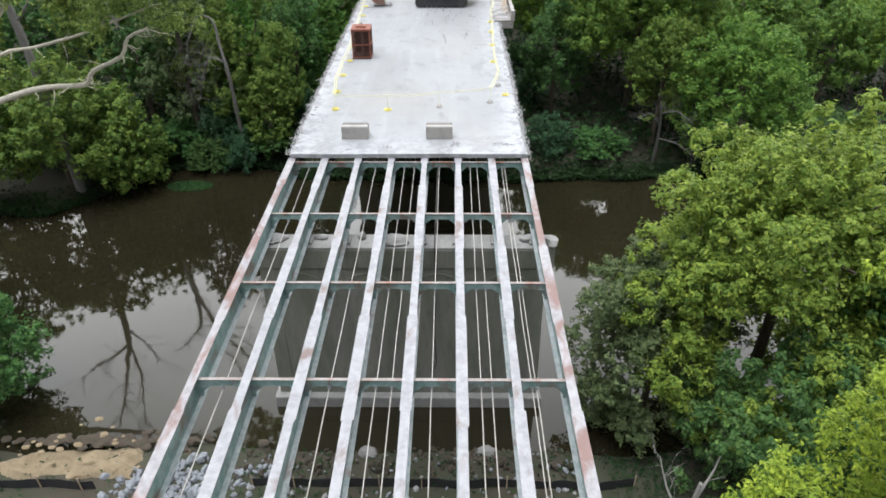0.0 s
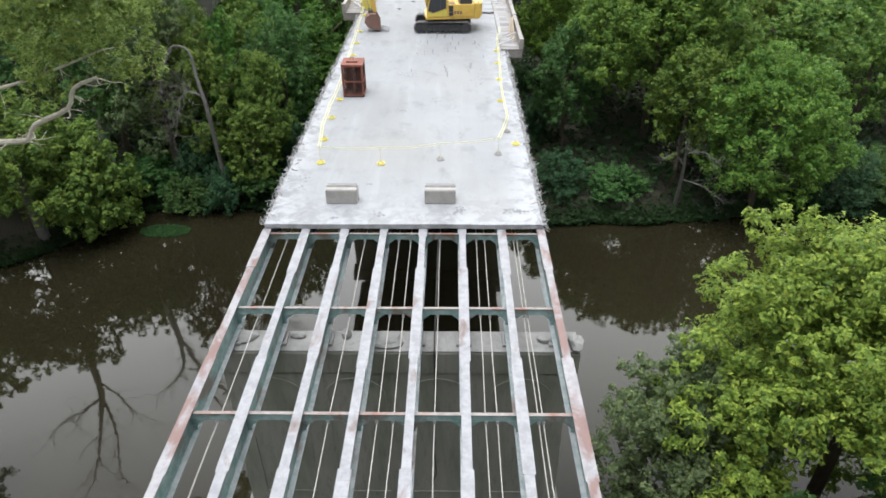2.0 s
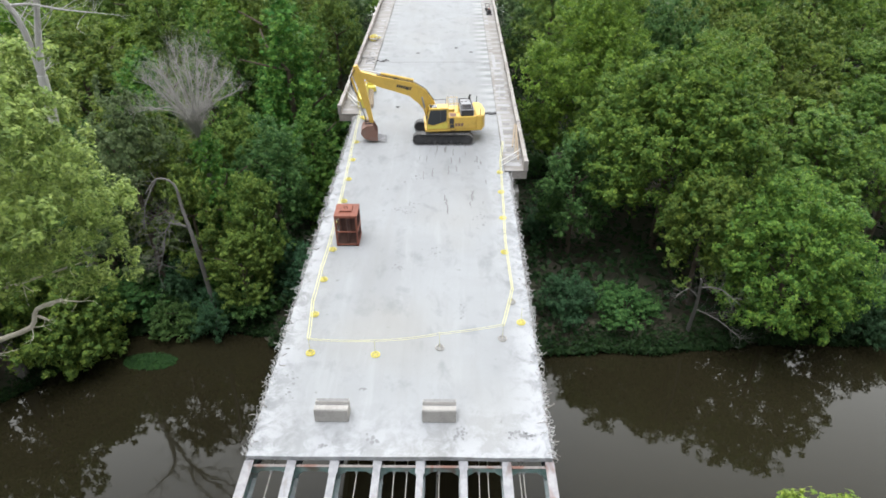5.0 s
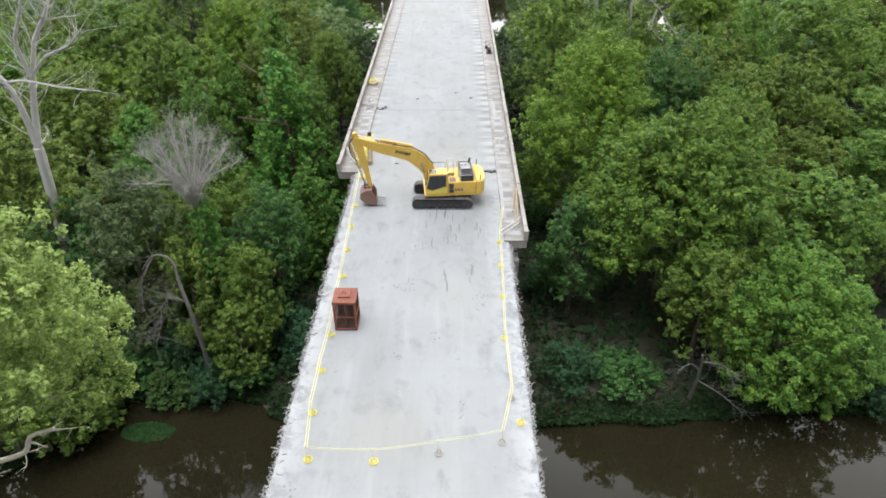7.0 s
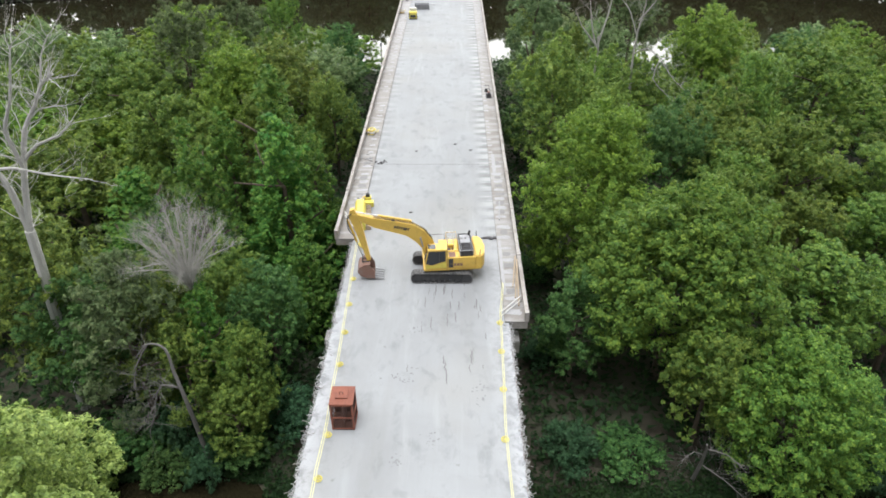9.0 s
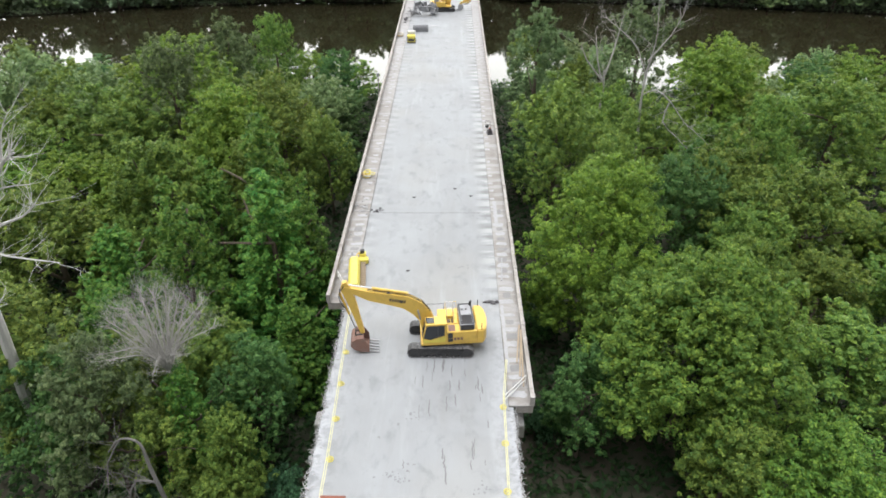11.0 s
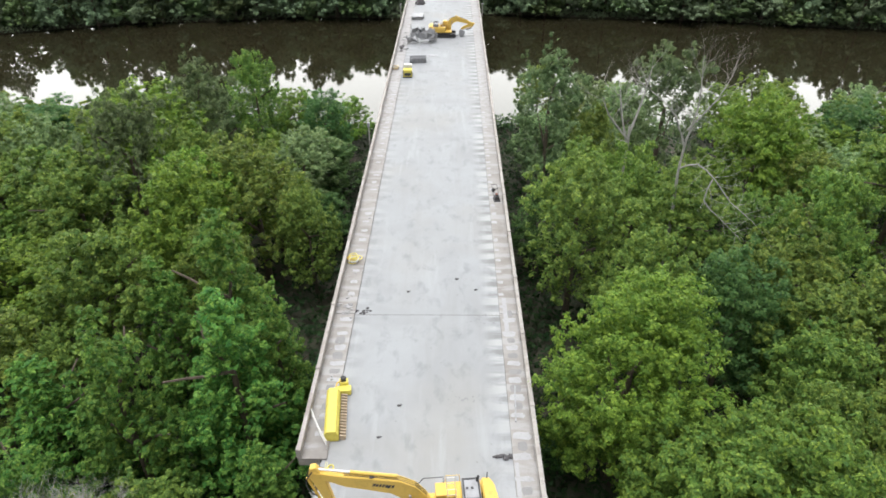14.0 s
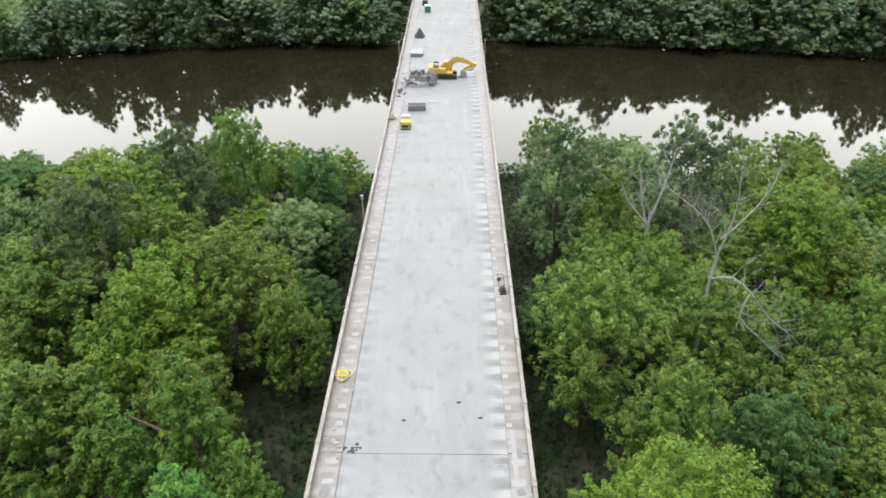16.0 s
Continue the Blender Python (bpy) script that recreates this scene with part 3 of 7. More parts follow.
# stains on the near deck, each a scatter of thin dark flakes
def stain(cx, cy, w, l, n):
    bm = fresh()
    for _ in range(n):
        x, y, q = cx + RNG.gauss(0, w), cy + RNG.gauss(0, l), RNG.uniform(0.03, 0.11)
        turn, k = RNG.uniform(0, 6.283), RNG.choice((5, 6, 7))
        bm.faces.new([bm.verts.new((x + q * RNG.uniform(0.5, 1.2) * math.cos(turn + 6.283 * i / k), y + q * RNG.uniform(0.5, 1.2) * math.sin(turn + 6.283 * i / k), DECK + 0.013 + 0.0004 * (_ % 9))) for i in range(k)])
    tagged(part("stain", bm, M_STAIN, deck, "dark speckled stain"), kind="stuff")


for cx, cy, w, l, n in ((-1.23, 33.75, 0.14, 0.12, 16), (2.6, 34.1, 0.12, 0.22, 22), (5.3, 34.1, 0.32, 0.14, 30), (-3.3, 33.5, 0.08, 0.08, 8), (-1.96, 36.8, 0.08, 0.05, 6), (-1.14, 53.5, 0.45, 0.25, 26), (0.95, 48.4, 0.2, 0.35, 18), (2.8, 42.5, 0.12, 0.3, 10), (-1.2, 46.7, 0.3, 0.3, 14), (-0.4, 58.3, 0.35, 0.25, 16), (4.1, 52.3, 0.25, 0.5, 24), (-5.4, 37.1, 0.2, 0.5, 14), (3.0, 75.8, 0.5, 0.2, 16), (4.7, 84.7, 0.6, 0.4, 26)):
    stain(cx, cy, w, l, n)

# tar marks and cracks in front of the digger
bm = fresh()
for _ in range(30):
    x, y, l = RNG.uniform(-0.8, 4.9), RNG.triangular(51, 64, 62), RNG.uniform(0.4, 1.5)
    w = RNG.uniform(0.015, 0.045)
    pts = [(x + 0.10 * wobble(y * 3 + i, x * 5), y + l * i / 5) for i in range(6)]
    a = [bm.verts.new((px - w * (0.4 + 0.6 * math.sin(0.4 + i * 0.5)), py, DECK + 0.016)) for i, (px, py) in enumerate(pts)]
    b = [bm.verts.new((px + w * (0.4 + 0.6 * math.sin(0.4 + i * 0.5)), py, DECK + 0.016)) for i, (px, py) in enumerate(pts)]
    for i in range(5):
        bm.faces.new((a[i], b[i], b[i + 1], a[i + 1]))
marks = part("tar_marks", bm, M_TAR, deck, "short dark tar marks and cracks")
marks["kind"] = "stuff"

# ---------------------------------------------------------------- steel under the deck
GIRDERS = [-6.38 + i * 12.76 / 7 for i in range(8)]
TOP, BOTTOM, G0, G1 = 11.74, 10.72, -3.6, 59.0
CROSS = [32.75 - 5.48 * i for i in range(7)]


def girder(x, first_one):
    g = root("steel_girder", pose(x, 0, 0), "steel bridge girder with teal web and pale rust-blotched top flange", "girder", "girders of the stripped span")
    bm = fresh()
    seed = x * 3.7
    # the top flange: plates of three widths butted end to end, patched with mortar
    ys = [G0, 9.0, 14.5, 19.2, 24.0, 29.5, 32.6, G1]
    for i, (a, b) in enumerate(zip(ys, ys[1:])):
        w = 0.155 + 0.045 * ((i + int(seed * 10)) % 2) + 0.02 * wobble(seed, i * 3.0)
        shift = RNG.uniform(-0.35, 0.35)
        bm = fresh()
        box(bm, (-w, a + (shift if i else 0), TOP - 0.035 + 0.004 * (i % 2)), (w, b + shift * 0.0 + (0 if i == 6 else 0.3), TOP + 0.004 * (i % 2)), 0.006)
        part("flange_plate", bm, M_FLANGE_RUSTY if abs(x) > 5 else M_FLANGE, g, "pale flange plate with rust blotches")
    part("web", box(fresh(), (-0.012, G0, BOTTOM + 0.03), (0.012, G1, TOP - 0.036)), M_TEAL, g)
    part("bottom_flange", box(fresh(), (-0.19, G0, BOTTOM), (0.19, G1, BOTTOM + 0.03), 0.006), M_DUSTY, g, "dust-covered lower flange")
    stiff = None
    for y in CROSS:
        m = pose(0, y, 0)
        if stiff is None:
            bm = box(fresh(), (-0.15, -0.008, BOTTOM + 0.031), (-0.013, 0.008, TOP - 0.037))
            box(bm, (0.013, -0.008, BOTTOM + 0.031), (0.15, 0.008, TOP - 0.037))
            stiff = part("stiffener", bm, M_TEAL, g)
            stiff.matrix_basis = m
        else:
            again(stiff, "stiffener", m, g)
    return g


for i, x in enumerate(GIRDERS):
    girder(x, i == 0)

PITCH = 12.76 / 7
bay = gus = None
for y in CROSS:
    row = root("cross_frame", pose(0, y, 0), "teal cross frame with knee plates and rusty upper edge", "cross frame", "cross frames of the stripped span")
    for i in range(7):
        m = pose(GIRDERS[i] + PITCH / 2, 0, 0)
        h = PITCH / 2 - 0.016
        if bay is None:
            bm = box(fresh(), (-h, -0.035, TOP - 0.46), (h, -0.02, TOP - 0.16))
            bay = part("channel_web", bm, M_TEAL, row)
            lip = part("channel_top", box(fresh(), (-h, -0.075, TOP - 0.158), (h, 0.055, TOP - 0.14), 0.004), M_CROSS, row, "rusty upper flange")
            bm = plate(fresh(), [(-h, TOP - 0.47), (-h, TOP - 0.92), (-h + 0.10, TOP - 0.92), (-h + 0.20, TOP - 0.70), (-h + 0.42, TOP - 0.52), (-h + 0.46, TOP - 0.47)], -0.034, -0.02)
            gus = part("knee_plate", bm, M_TEAL, row)
            bay.matrix_basis = lip.matrix_basis = gus.matrix_basis = m
        else:
            again(bay, "channel_web", m, row), again(lip, "channel_top", m, row), again(gus, "knee_plate", m, row)
        again(gus, "knee_plate", m @ Matrix.Diagonal((-1, 1, 1, 1)), row)

# conduits hung under the cross frames
for xs in ((-5.50,), (-1.83,), (-0.22, 0.32), (1.70,), (3.40, 3.78), (5.15, 5.30)):
    for x in xs:
        c = root("conduit", pose(x, 0, 0), "thin pale steel conduit hung between the girders", "conduit", "conduits between the girders")
        bm = fresh()
        ys = np.arange(G0 + 1, 40, 1.37)
        tube(bm, [(0.03 * wobble(x * 3, y * 0.35), y, TOP - 0.60 + 0.03 * wobble(y * 0.5, x)) for y in ys], 0.019, 6)
        part("pipe", bm, M_CABLE, c)
        clamp = None
        for y in CROSS:
            if clamp is None:
                clamp = part("clamp", box(fresh(), (-0.05, -0.05, TOP - 0.62), (0.05, 0.03, TOP - 0.455), 0.008), M_GREYSTEEL, c)
                clamp.matrix_basis = pose(0, y, 0)
            else:
                again(clamp, "clamp", pose(0, y, 0), c)

# black cable hanging from the deck down the pier
bm = fresh()
tube(bm, [(1.62, 33.4, TOP - 0.25), (1.62, 32.4, TOP - 0.5), (1.60, 27.3, TOP - 0.7), (1.58, 25.92, 10.5), (1.60, 25.88, 8.0), (1.52, 25.86, 5.0), (1.60, 25.86, 3.2), (1.38, 25.84, 2.4)], 0.03, 6)
tagged(part("black_cable", bm, M_BLACKCABLE), "black cable dropped from the deck down the pier face", "cable")

# ---------------------------------------------------------------- piers and abutment
def pier(y, top, label):
    p = root("pier", pose(0, y, 0), label, "bridge pier", "piers of the bridge", kind="structure")
    bm = fresh()
    plate(bm, [(-7.15, -1.8), (7.15, -1.8), (6.95, top - 1.2), (-6.95, top - 1.2)], -0.55, 0.55, 0.08)
    part("shaft", bm, M_PIER, p)
    recess = None
    for k in range(4):
        x = -5.1 + 3.4 * k
        w, z0, z1 = 1.25, 1.6, top - 2.5
        arch = [(-w, z0), (w, z0)] + [(w * math.cos(a), z1 + w * 0.8 * math.sin(a)) for a in np.linspace(0, math.pi, 11)]
        inner = [(px * 0.93, z0 + 0.09 + (pz - z0) * 0.975) for px, pz in arch]
        bm = fresh()
        a = [bm.verts.new((px, -0.55, pz)) for px, pz in arch]
        b = [bm.verts.new((px, -0.585, pz)) for px, pz in arch]
        c = [bm.verts.new((px, -0.585, pz)) for px, pz in inner]
        d = [bm.verts.new((px, -0.55, pz)) for px, pz in inner]
        n = len(arch)
        for i in range(n):
            j = (i + 1) % n
            bm.faces.new((a[i], a[j], b[j], b[i])), bm.faces.new((b[i], b[j], c[j], c[i])), bm.faces.new((c[i], c[j], d[j], d[i]))
        if recess is None:
            recess = part("arch_moulding", bm, M_PIER, p)
            recess.matrix_basis = pose(x, 0, 0)
        else:
            bm.free()
            again(recess, "arch_moulding", pose(x, 0, 0), p)
    part("cap", box(fresh(), (-7.3, -0.62, top - 1.2), (7.3, 0.62, top - 0.10), 0.06), M_PIER, p, "stained pier cap")
    bm = box(fresh(), (-7.28, -0.60, top - 0.10), (7.28, 0.60, top), 0.03)
    part("cap_top", bm, M_PIERTOP, p, "pale broken concrete top")
    part("plinth", box(fresh(), (-7.35, -0.95, -1.6), (7.35, 0.95, 0.75), 0.1), M_PIERTOP, p, "pale water-washed plinth")
    shoe = None
    for x in GIRDERS:
        if shoe is None:
            shoe = part("bearing", box(box(fresh(), (-0.3, -0.35, top), (0.3, 0.35, top + 0.12), 0.02), (-0.2, -0.25, top + 0.12), (0.2, 0.25, BOTTOM - 0.003), 0.01), M_PIERTOP, p)
            shoe.matrix_basis = pose(x, 0, 0)
        else:
            again(shoe, "bearing", pose(x, 0, 0), p)
    return p


front = pier(26.6, 10.45, "stained wall pier with arched mouldings standing in the river")
# lumps of broken concrete left on the cap
def lump(bm, c, r, seed, squash=(1, 1, 1), cuts=2):
    got = bmesh.ops.create_icosphere(bm, subdivisions=cuts, radius=1.0)
    for v in got["verts"]:
        k = 1 + 0.35 * noise.noise(v.co * 1.3 + Vector((seed, seed * 2, 0))) + 0.12 * noise.noise(v.co * 4 + Vector((seed, 0, 3)))
        v.co = Vector((v.co.x * squash[0], v.co.y * squash[1], v.co.z * squash[2])) * r * k + Vector(c)
    return bm


for k, (x, y, r, sq) in enumerate(((-0.3, 26.5, 0.62, (1.2, 0.75, 0.3)), (-6.0, 26.7, 0.42, (1.2, 0.8, 0.4)), (-1.95, 26.8, 0.24, (0.8, 0.8, 1.1)), (7.15, 26.4, 0.5, (0.6, 1.0, 0.45)), (6.1, 26.7, 0.35, (1.4, 0.8, 0.5)), (2.7, 26.8, 0.18, (1, 1, 0.8)), (-3.9, 26.8, 0.22, (1.5, 0.8, 0.7)))):
    tagged(part("concrete_lump", lump(fresh(), (x, y, 10.45 + r * sq[2] * 0.6), r, k * 3.3, sq), M_PIERTOP), "pale broken lump of concrete lying on the pier cap", "rubble", "lumps on the pier cap")

for y in (59.5, JOINT, 120.0, 163.5, JOINT_FAR):
    pier(y, 10.5, "stained wall pier under the deck")
ab = root("abutment", pose(0, -4.2, 0), "plain concrete abutment behind the stripped span", "abutment", kind="structure")
part("wall", box(fresh(), (-8, -1.2, -0.5), (8, 1.2, BOTTOM - 0.004), 0.05), M_PIER, ab)

# ---------------------------------------------------------------- trees
NP = np.random.default_rng(11)


def sprays(name, at, facing, size, material, folded=False):
    """Many small leaf sprays as one mesh: pointed blades, or blades folded along the middle where the camera comes near."""
    n = len(at)
    up = facing / np.linalg.norm(facing, axis=1, keepdims=True)
    other = NP.normal(size=(n, 3))
    along = other - up * np.sum(other * up, axis=1, keepdims=True)
    along /= np.linalg.norm(along, axis=1, keepdims=True)
    side = np.cross(up, along)
    s = size[:, None]
    fold = NP.uniform(-0.12, 0.28, (n, 1))
    base = np.arange(n)[:, None]
    if folded:
        v = np.stack([at - along * s * 0.55, at + side * s * 0.42 + up * s * fold, at + along * s * 0.62, at - side * s * 0.42 + up * s * fold], axis=1)
        tri = np.concatenate([base * 4 + np.array([[0, 1, 2]]), base * 4 + np.array([[0, 2, 3]])], axis=1)
    else:
        v = np.stack([at - along * s * 0.5 + side * s * 0.36, at - along * s * 0.42 - side * s * 0.38, at + along * s * 0.8], axis=1)
        tri = base * 3 + np.array([[0, 1, 2]])
    v, tri = v.reshape(-1, 3), tri.ravel()
    me = bpy.data.meshes.new(name)
    me.vertices.add(len(v))
    me.vertices.foreach_set("co", v.ravel())
    me.loops.add(len(tri))
    me.loops.foreach_set("vertex_index", tri)
    me.polygons.add(len(tri) // 3)
    me.polygons.foreach_set("loop_start", np.arange(len(tri) // 3) * 3)
    me.polygons.foreach_set("loop_total", np.full(len(tri) // 3, 3))
    me.update()
    me.validate()
    me.materials.append(material)
    return me


def lobes_dome(r, low, top, count, lobe):
    """Middles and sizes of the boughs that make up a rounded crown."""
    got = []
    mid, half = (low + top) / 2, (top - low) / 2
    for i in range(count):
        u = 1 - 1.66 * (i + 0.5) / count
        a = i * 2.399963 + NP.uniform(-0.5, 0.5)
        w = math.sqrt(max(0.0, 1 - u * u))
        k = NP.uniform(0.66, 1.04)
        lr = lobe * NP.uniform(0.6, 1.3)
        got.append((math.cos(a) * w * (r - lr * 0.6) * k, math.sin(a) * w * (r - lr * 0.6) * k, mid + u * (half - lr * 0.6) * NP.uniform(0.80, 1.08), lr))
    return np.array(got)


def lobes_peaks(r, low, top, count, lobe):
    """Boughs of a full crown from which several leaders of uneven height rise as steep caps."""
    body = lobes_dome(r, low, low + (top - low) * 0.84, count * 3 // 5, lobe)
    got = []
    leaders = 6
    n = max(3, (count - len(body)) // leaders)
    for k in range(leaders):
        a = k * 2.399963 + NP.uniform(-0.3, 0.3)
        off = r * (0.08 if k == 0 else NP.uniform(0.30, 0.66))
        cx, cy = math.cos(a) * off, math.sin(a) * off
        peak = top if k == 0 else low + (top - low) * (NP.uniform(0.84, 1.0) - 0.16 * (off / r) ** 2)
        for i in range(n):
            s = (i + 0.3) / n
            b = i * 2.399963 + NP.uniform(-0.4, 0.4)
            lr = lobe * (0.50 + 0.45 * s) * NP.uniform(0.8, 1.15)
            w = r * 0.34 * math.sqrt(s)
            got.append((cx + math.cos(b) * w, cy + math.sin(b) * w, peak - lr * 0.7 - r * 0.55 * s, lr))
    return np.concatenate([body, np.array(got)])


def lobes_cone(r, low, top, count, lobe):
    """Boughs of a steep crown hung with vines."""
    got = []
    for i in range(count):
        s = ((i + 0.5) / count) ** 0.75
        a = i * 2.399963 + NP.uniform(-0.4, 0.4)
        w = r * (0.04 + 0.70 * s ** 0.7) * NP.uniform(0.75, 1.0)
        got.append((math.cos(a) * w, math.sin(a) * w, top - 0.6 - (top - low - 1.0) * s, lobe * (0.6 + 0.5 * s) * NP.uniform(0.8, 1.2)))
    return np.array(got)


def crown_points(lobes, n, droop=0.0, each=36):
    """Places and facings of leaf sprays: small tufts over the outer and upper sides of the boughs, some reaching out."""
    m = n // each + 1
    w = lobes[:, 3] ** 2
    k = NP.choice(len(lobes), m, p=w / w.sum())
    c, r = lobes[k, :3], lobes[k, 3:4]
    middle = np.array([0, 0, lobes[:, 2].min() * 0.6 + lobes[:, 2].mean() * 0.4])
    out = c - middle
    out /= np.linalg.norm(out, axis=1, keepdims=True) + 1e-6
    d = NP.normal(size=(m, 3)) + out * 0.8 + np.array([0, 0, 0.28])
    d /= np.linalg.norm(d, axis=1, keepdims=True)
    reach = NP.uniform(0.72, 1.08, (m, 1))
    reach[NP.random(m) < 0.15] *= 1.25
    tuft = c + d * r * reach * np.array([1, 1, 0.9])
    tuft[:, 2] -= droop * NP.random(m) * r[:, 0]
    size = (0.55 * r + 0.45) * NP.uniform(0.20, 0.38, (m, 1))
    grow = d + np.array([0, 0, 0.8])
    grow /= np.linalg.norm(grow, axis=1, keepdims=True)
    k = NP.integers(0, m, n)
    e = NP.normal(size=(n, 3)) + d[k] * 0.8 + np.array([0, 0, 0.7])
    e /= np.linalg.norm(e, axis=1, keepdims=True)
    at = tuft[k] + e * size[k] * NP.uniform(0.55, 1.05, (n, 1)) + grow[k] * size[k] * NP.uniform(-0.5, 0.8, (n, 1))
    facing = e + NP.normal(size=(n, 3)) * 0.26 + np.array([0, 0, 0.42])
    deep = NP.random(n) < 0.20
    inward = c[k][deep] * np.array([0.80, 0.80, 1.0]) + np.array([0, 0, -0.45]) * r[k][deep]
    at[deep] = inward + NP.normal(size=(int(deep.sum()), 3)) * r[k][deep] * 0.34
    return at, facing, np.where(deep, 1.5, 1.0)


def limb(bm, start, way, length, r, depth, bend, rng, ends, seg=6):
    """A tapered limb that forks; the ends of the last forks are gathered."""
    pts, rad, p, d = [Vector(start)], [r], Vector(start), Vector(way).normalized()
    steps = 4 if depth else 3
    for i in range(steps):
        d = (d + Vector((rng.uniform(-bend, bend), rng.uniform(-bend, bend), rng.uniform(-bend * 0.4, bend * 0.6)))).normalized()
        p = p + d * length / steps
        pts.append(p.copy())
        rad.append(r * (1 - 0.55 * (i + 1) / steps))
    tube(bm, pts, rad, seg, cap=True)
    if depth == 0:
        ends.append(p)
        return
    for k in range(rng.choice((2, 3, 3))):
        at = pts[-1] if k == 0 else pts[rng.randrange(2, len(pts))]
        turn = Vector((rng.uniform(-1, 1), rng.uniform(-1, 1), rng.uniform(-0.1, 0.7)))
        limb(bm, at, d * 0.9 + turn * 0.85, length * rng.uniform(0.55, 0.8), rad[-1] * rng.uniform(0.65, 0.95), depth - 1, bend, rng, ends, max(3, seg - 1))


def trunk_mesh(height, r, lean, rng, forks=3):
    bm = fresh()
    ends = []
    pts = [Vector((lean[0] * s * s, lean[1] * s * s, -0.6 + (height * 0.62 + 0.6) * s)) for s in (0, 0.15, 0.35, 0.6, 0.8, 1.0)]
    tube(bm, pts, [r * 1.35, r * 1.05, r * 0.9, r * 0.78, r * 0.66, r * 0.52], 9)
    for k in range(forks):
        a = 2 * math.pi * k / forks + rng.uniform(-0.4, 0.4)
        limb(bm, pts[rng.choice((3, 4, 5))], (math.cos(a), math.sin(a), rng.uniform(0.5, 1.3)), height * 0.24, r * 0.42, 0, 0.25, rng, ends, 5)
    return bm


def tree(height, r, low, lobes, lobe, leaves, leaf, leaf_mat, label, bark=None, form=lobes_dome, lean=(0, 0), droop=0.0, seed=0, group="trees of the river woods", folded=False):
    rng = random.Random(seed)
    t = root("tree", pose(0, 0, 0), label, "tree", group)
    part("trunk", trunk_mesh(height, 0.018 * height, lean, rng), bark or M_BARK, t)
    lb = form(r, low, height, lobes, lobe)
    lb[:, 0] += lean[0] * (lb[:, 2] / height) ** 2
    lb[:, 1] += lean[1] * (lb[:, 2] / height) ** 2
    at, facing, scale = crown_points(lb, leaves, droop)
    cr = new("crown", sprays("crown", at, facing, NP.uniform(0.65, 1.3, leaves) * leaf * scale, leaf_mat, folded))
    cr.parent = t
    return t


def stand(t, x, y, turn, sx=1.0, sz=1.0):
    """Sets a tree on the ground."""
    return pose(x, y, ground_z(x, y) - 0.05, 0, 0, turn) @ Matrix.Diagonal((sx, sx, sz, 1))


PLACED = [(14.8, 76.4, 6.2), (20.4, 65.0, 8.2), (27.0, 54.6, 5.6)]


def plant(kind, x, y, top, r):
    """A tree of one of the kinds, grown to reach its top and spread there."""
    pool, h0, r0 = KINDS[kind]
    src = pool[len(PLACED) % len(pool)]
    sz = 1.06 * (top - ground_z(x, y)) / h0
    m = stand(src, x, y, RNG.uniform(0, 360), r / r0, sz)
    PLACED.append((x, y, r))
    if src.name in waiting:
        waiting.discard(src.name)
        src.matrix_basis = m
        return src
    return copy_thing(src, m)


waiting = set()


def pool_of(count, h, r, maker):
    got = [maker(i) for i in range(count)]
    waiting.update(t.name for t in got)
    return (got, h, r)


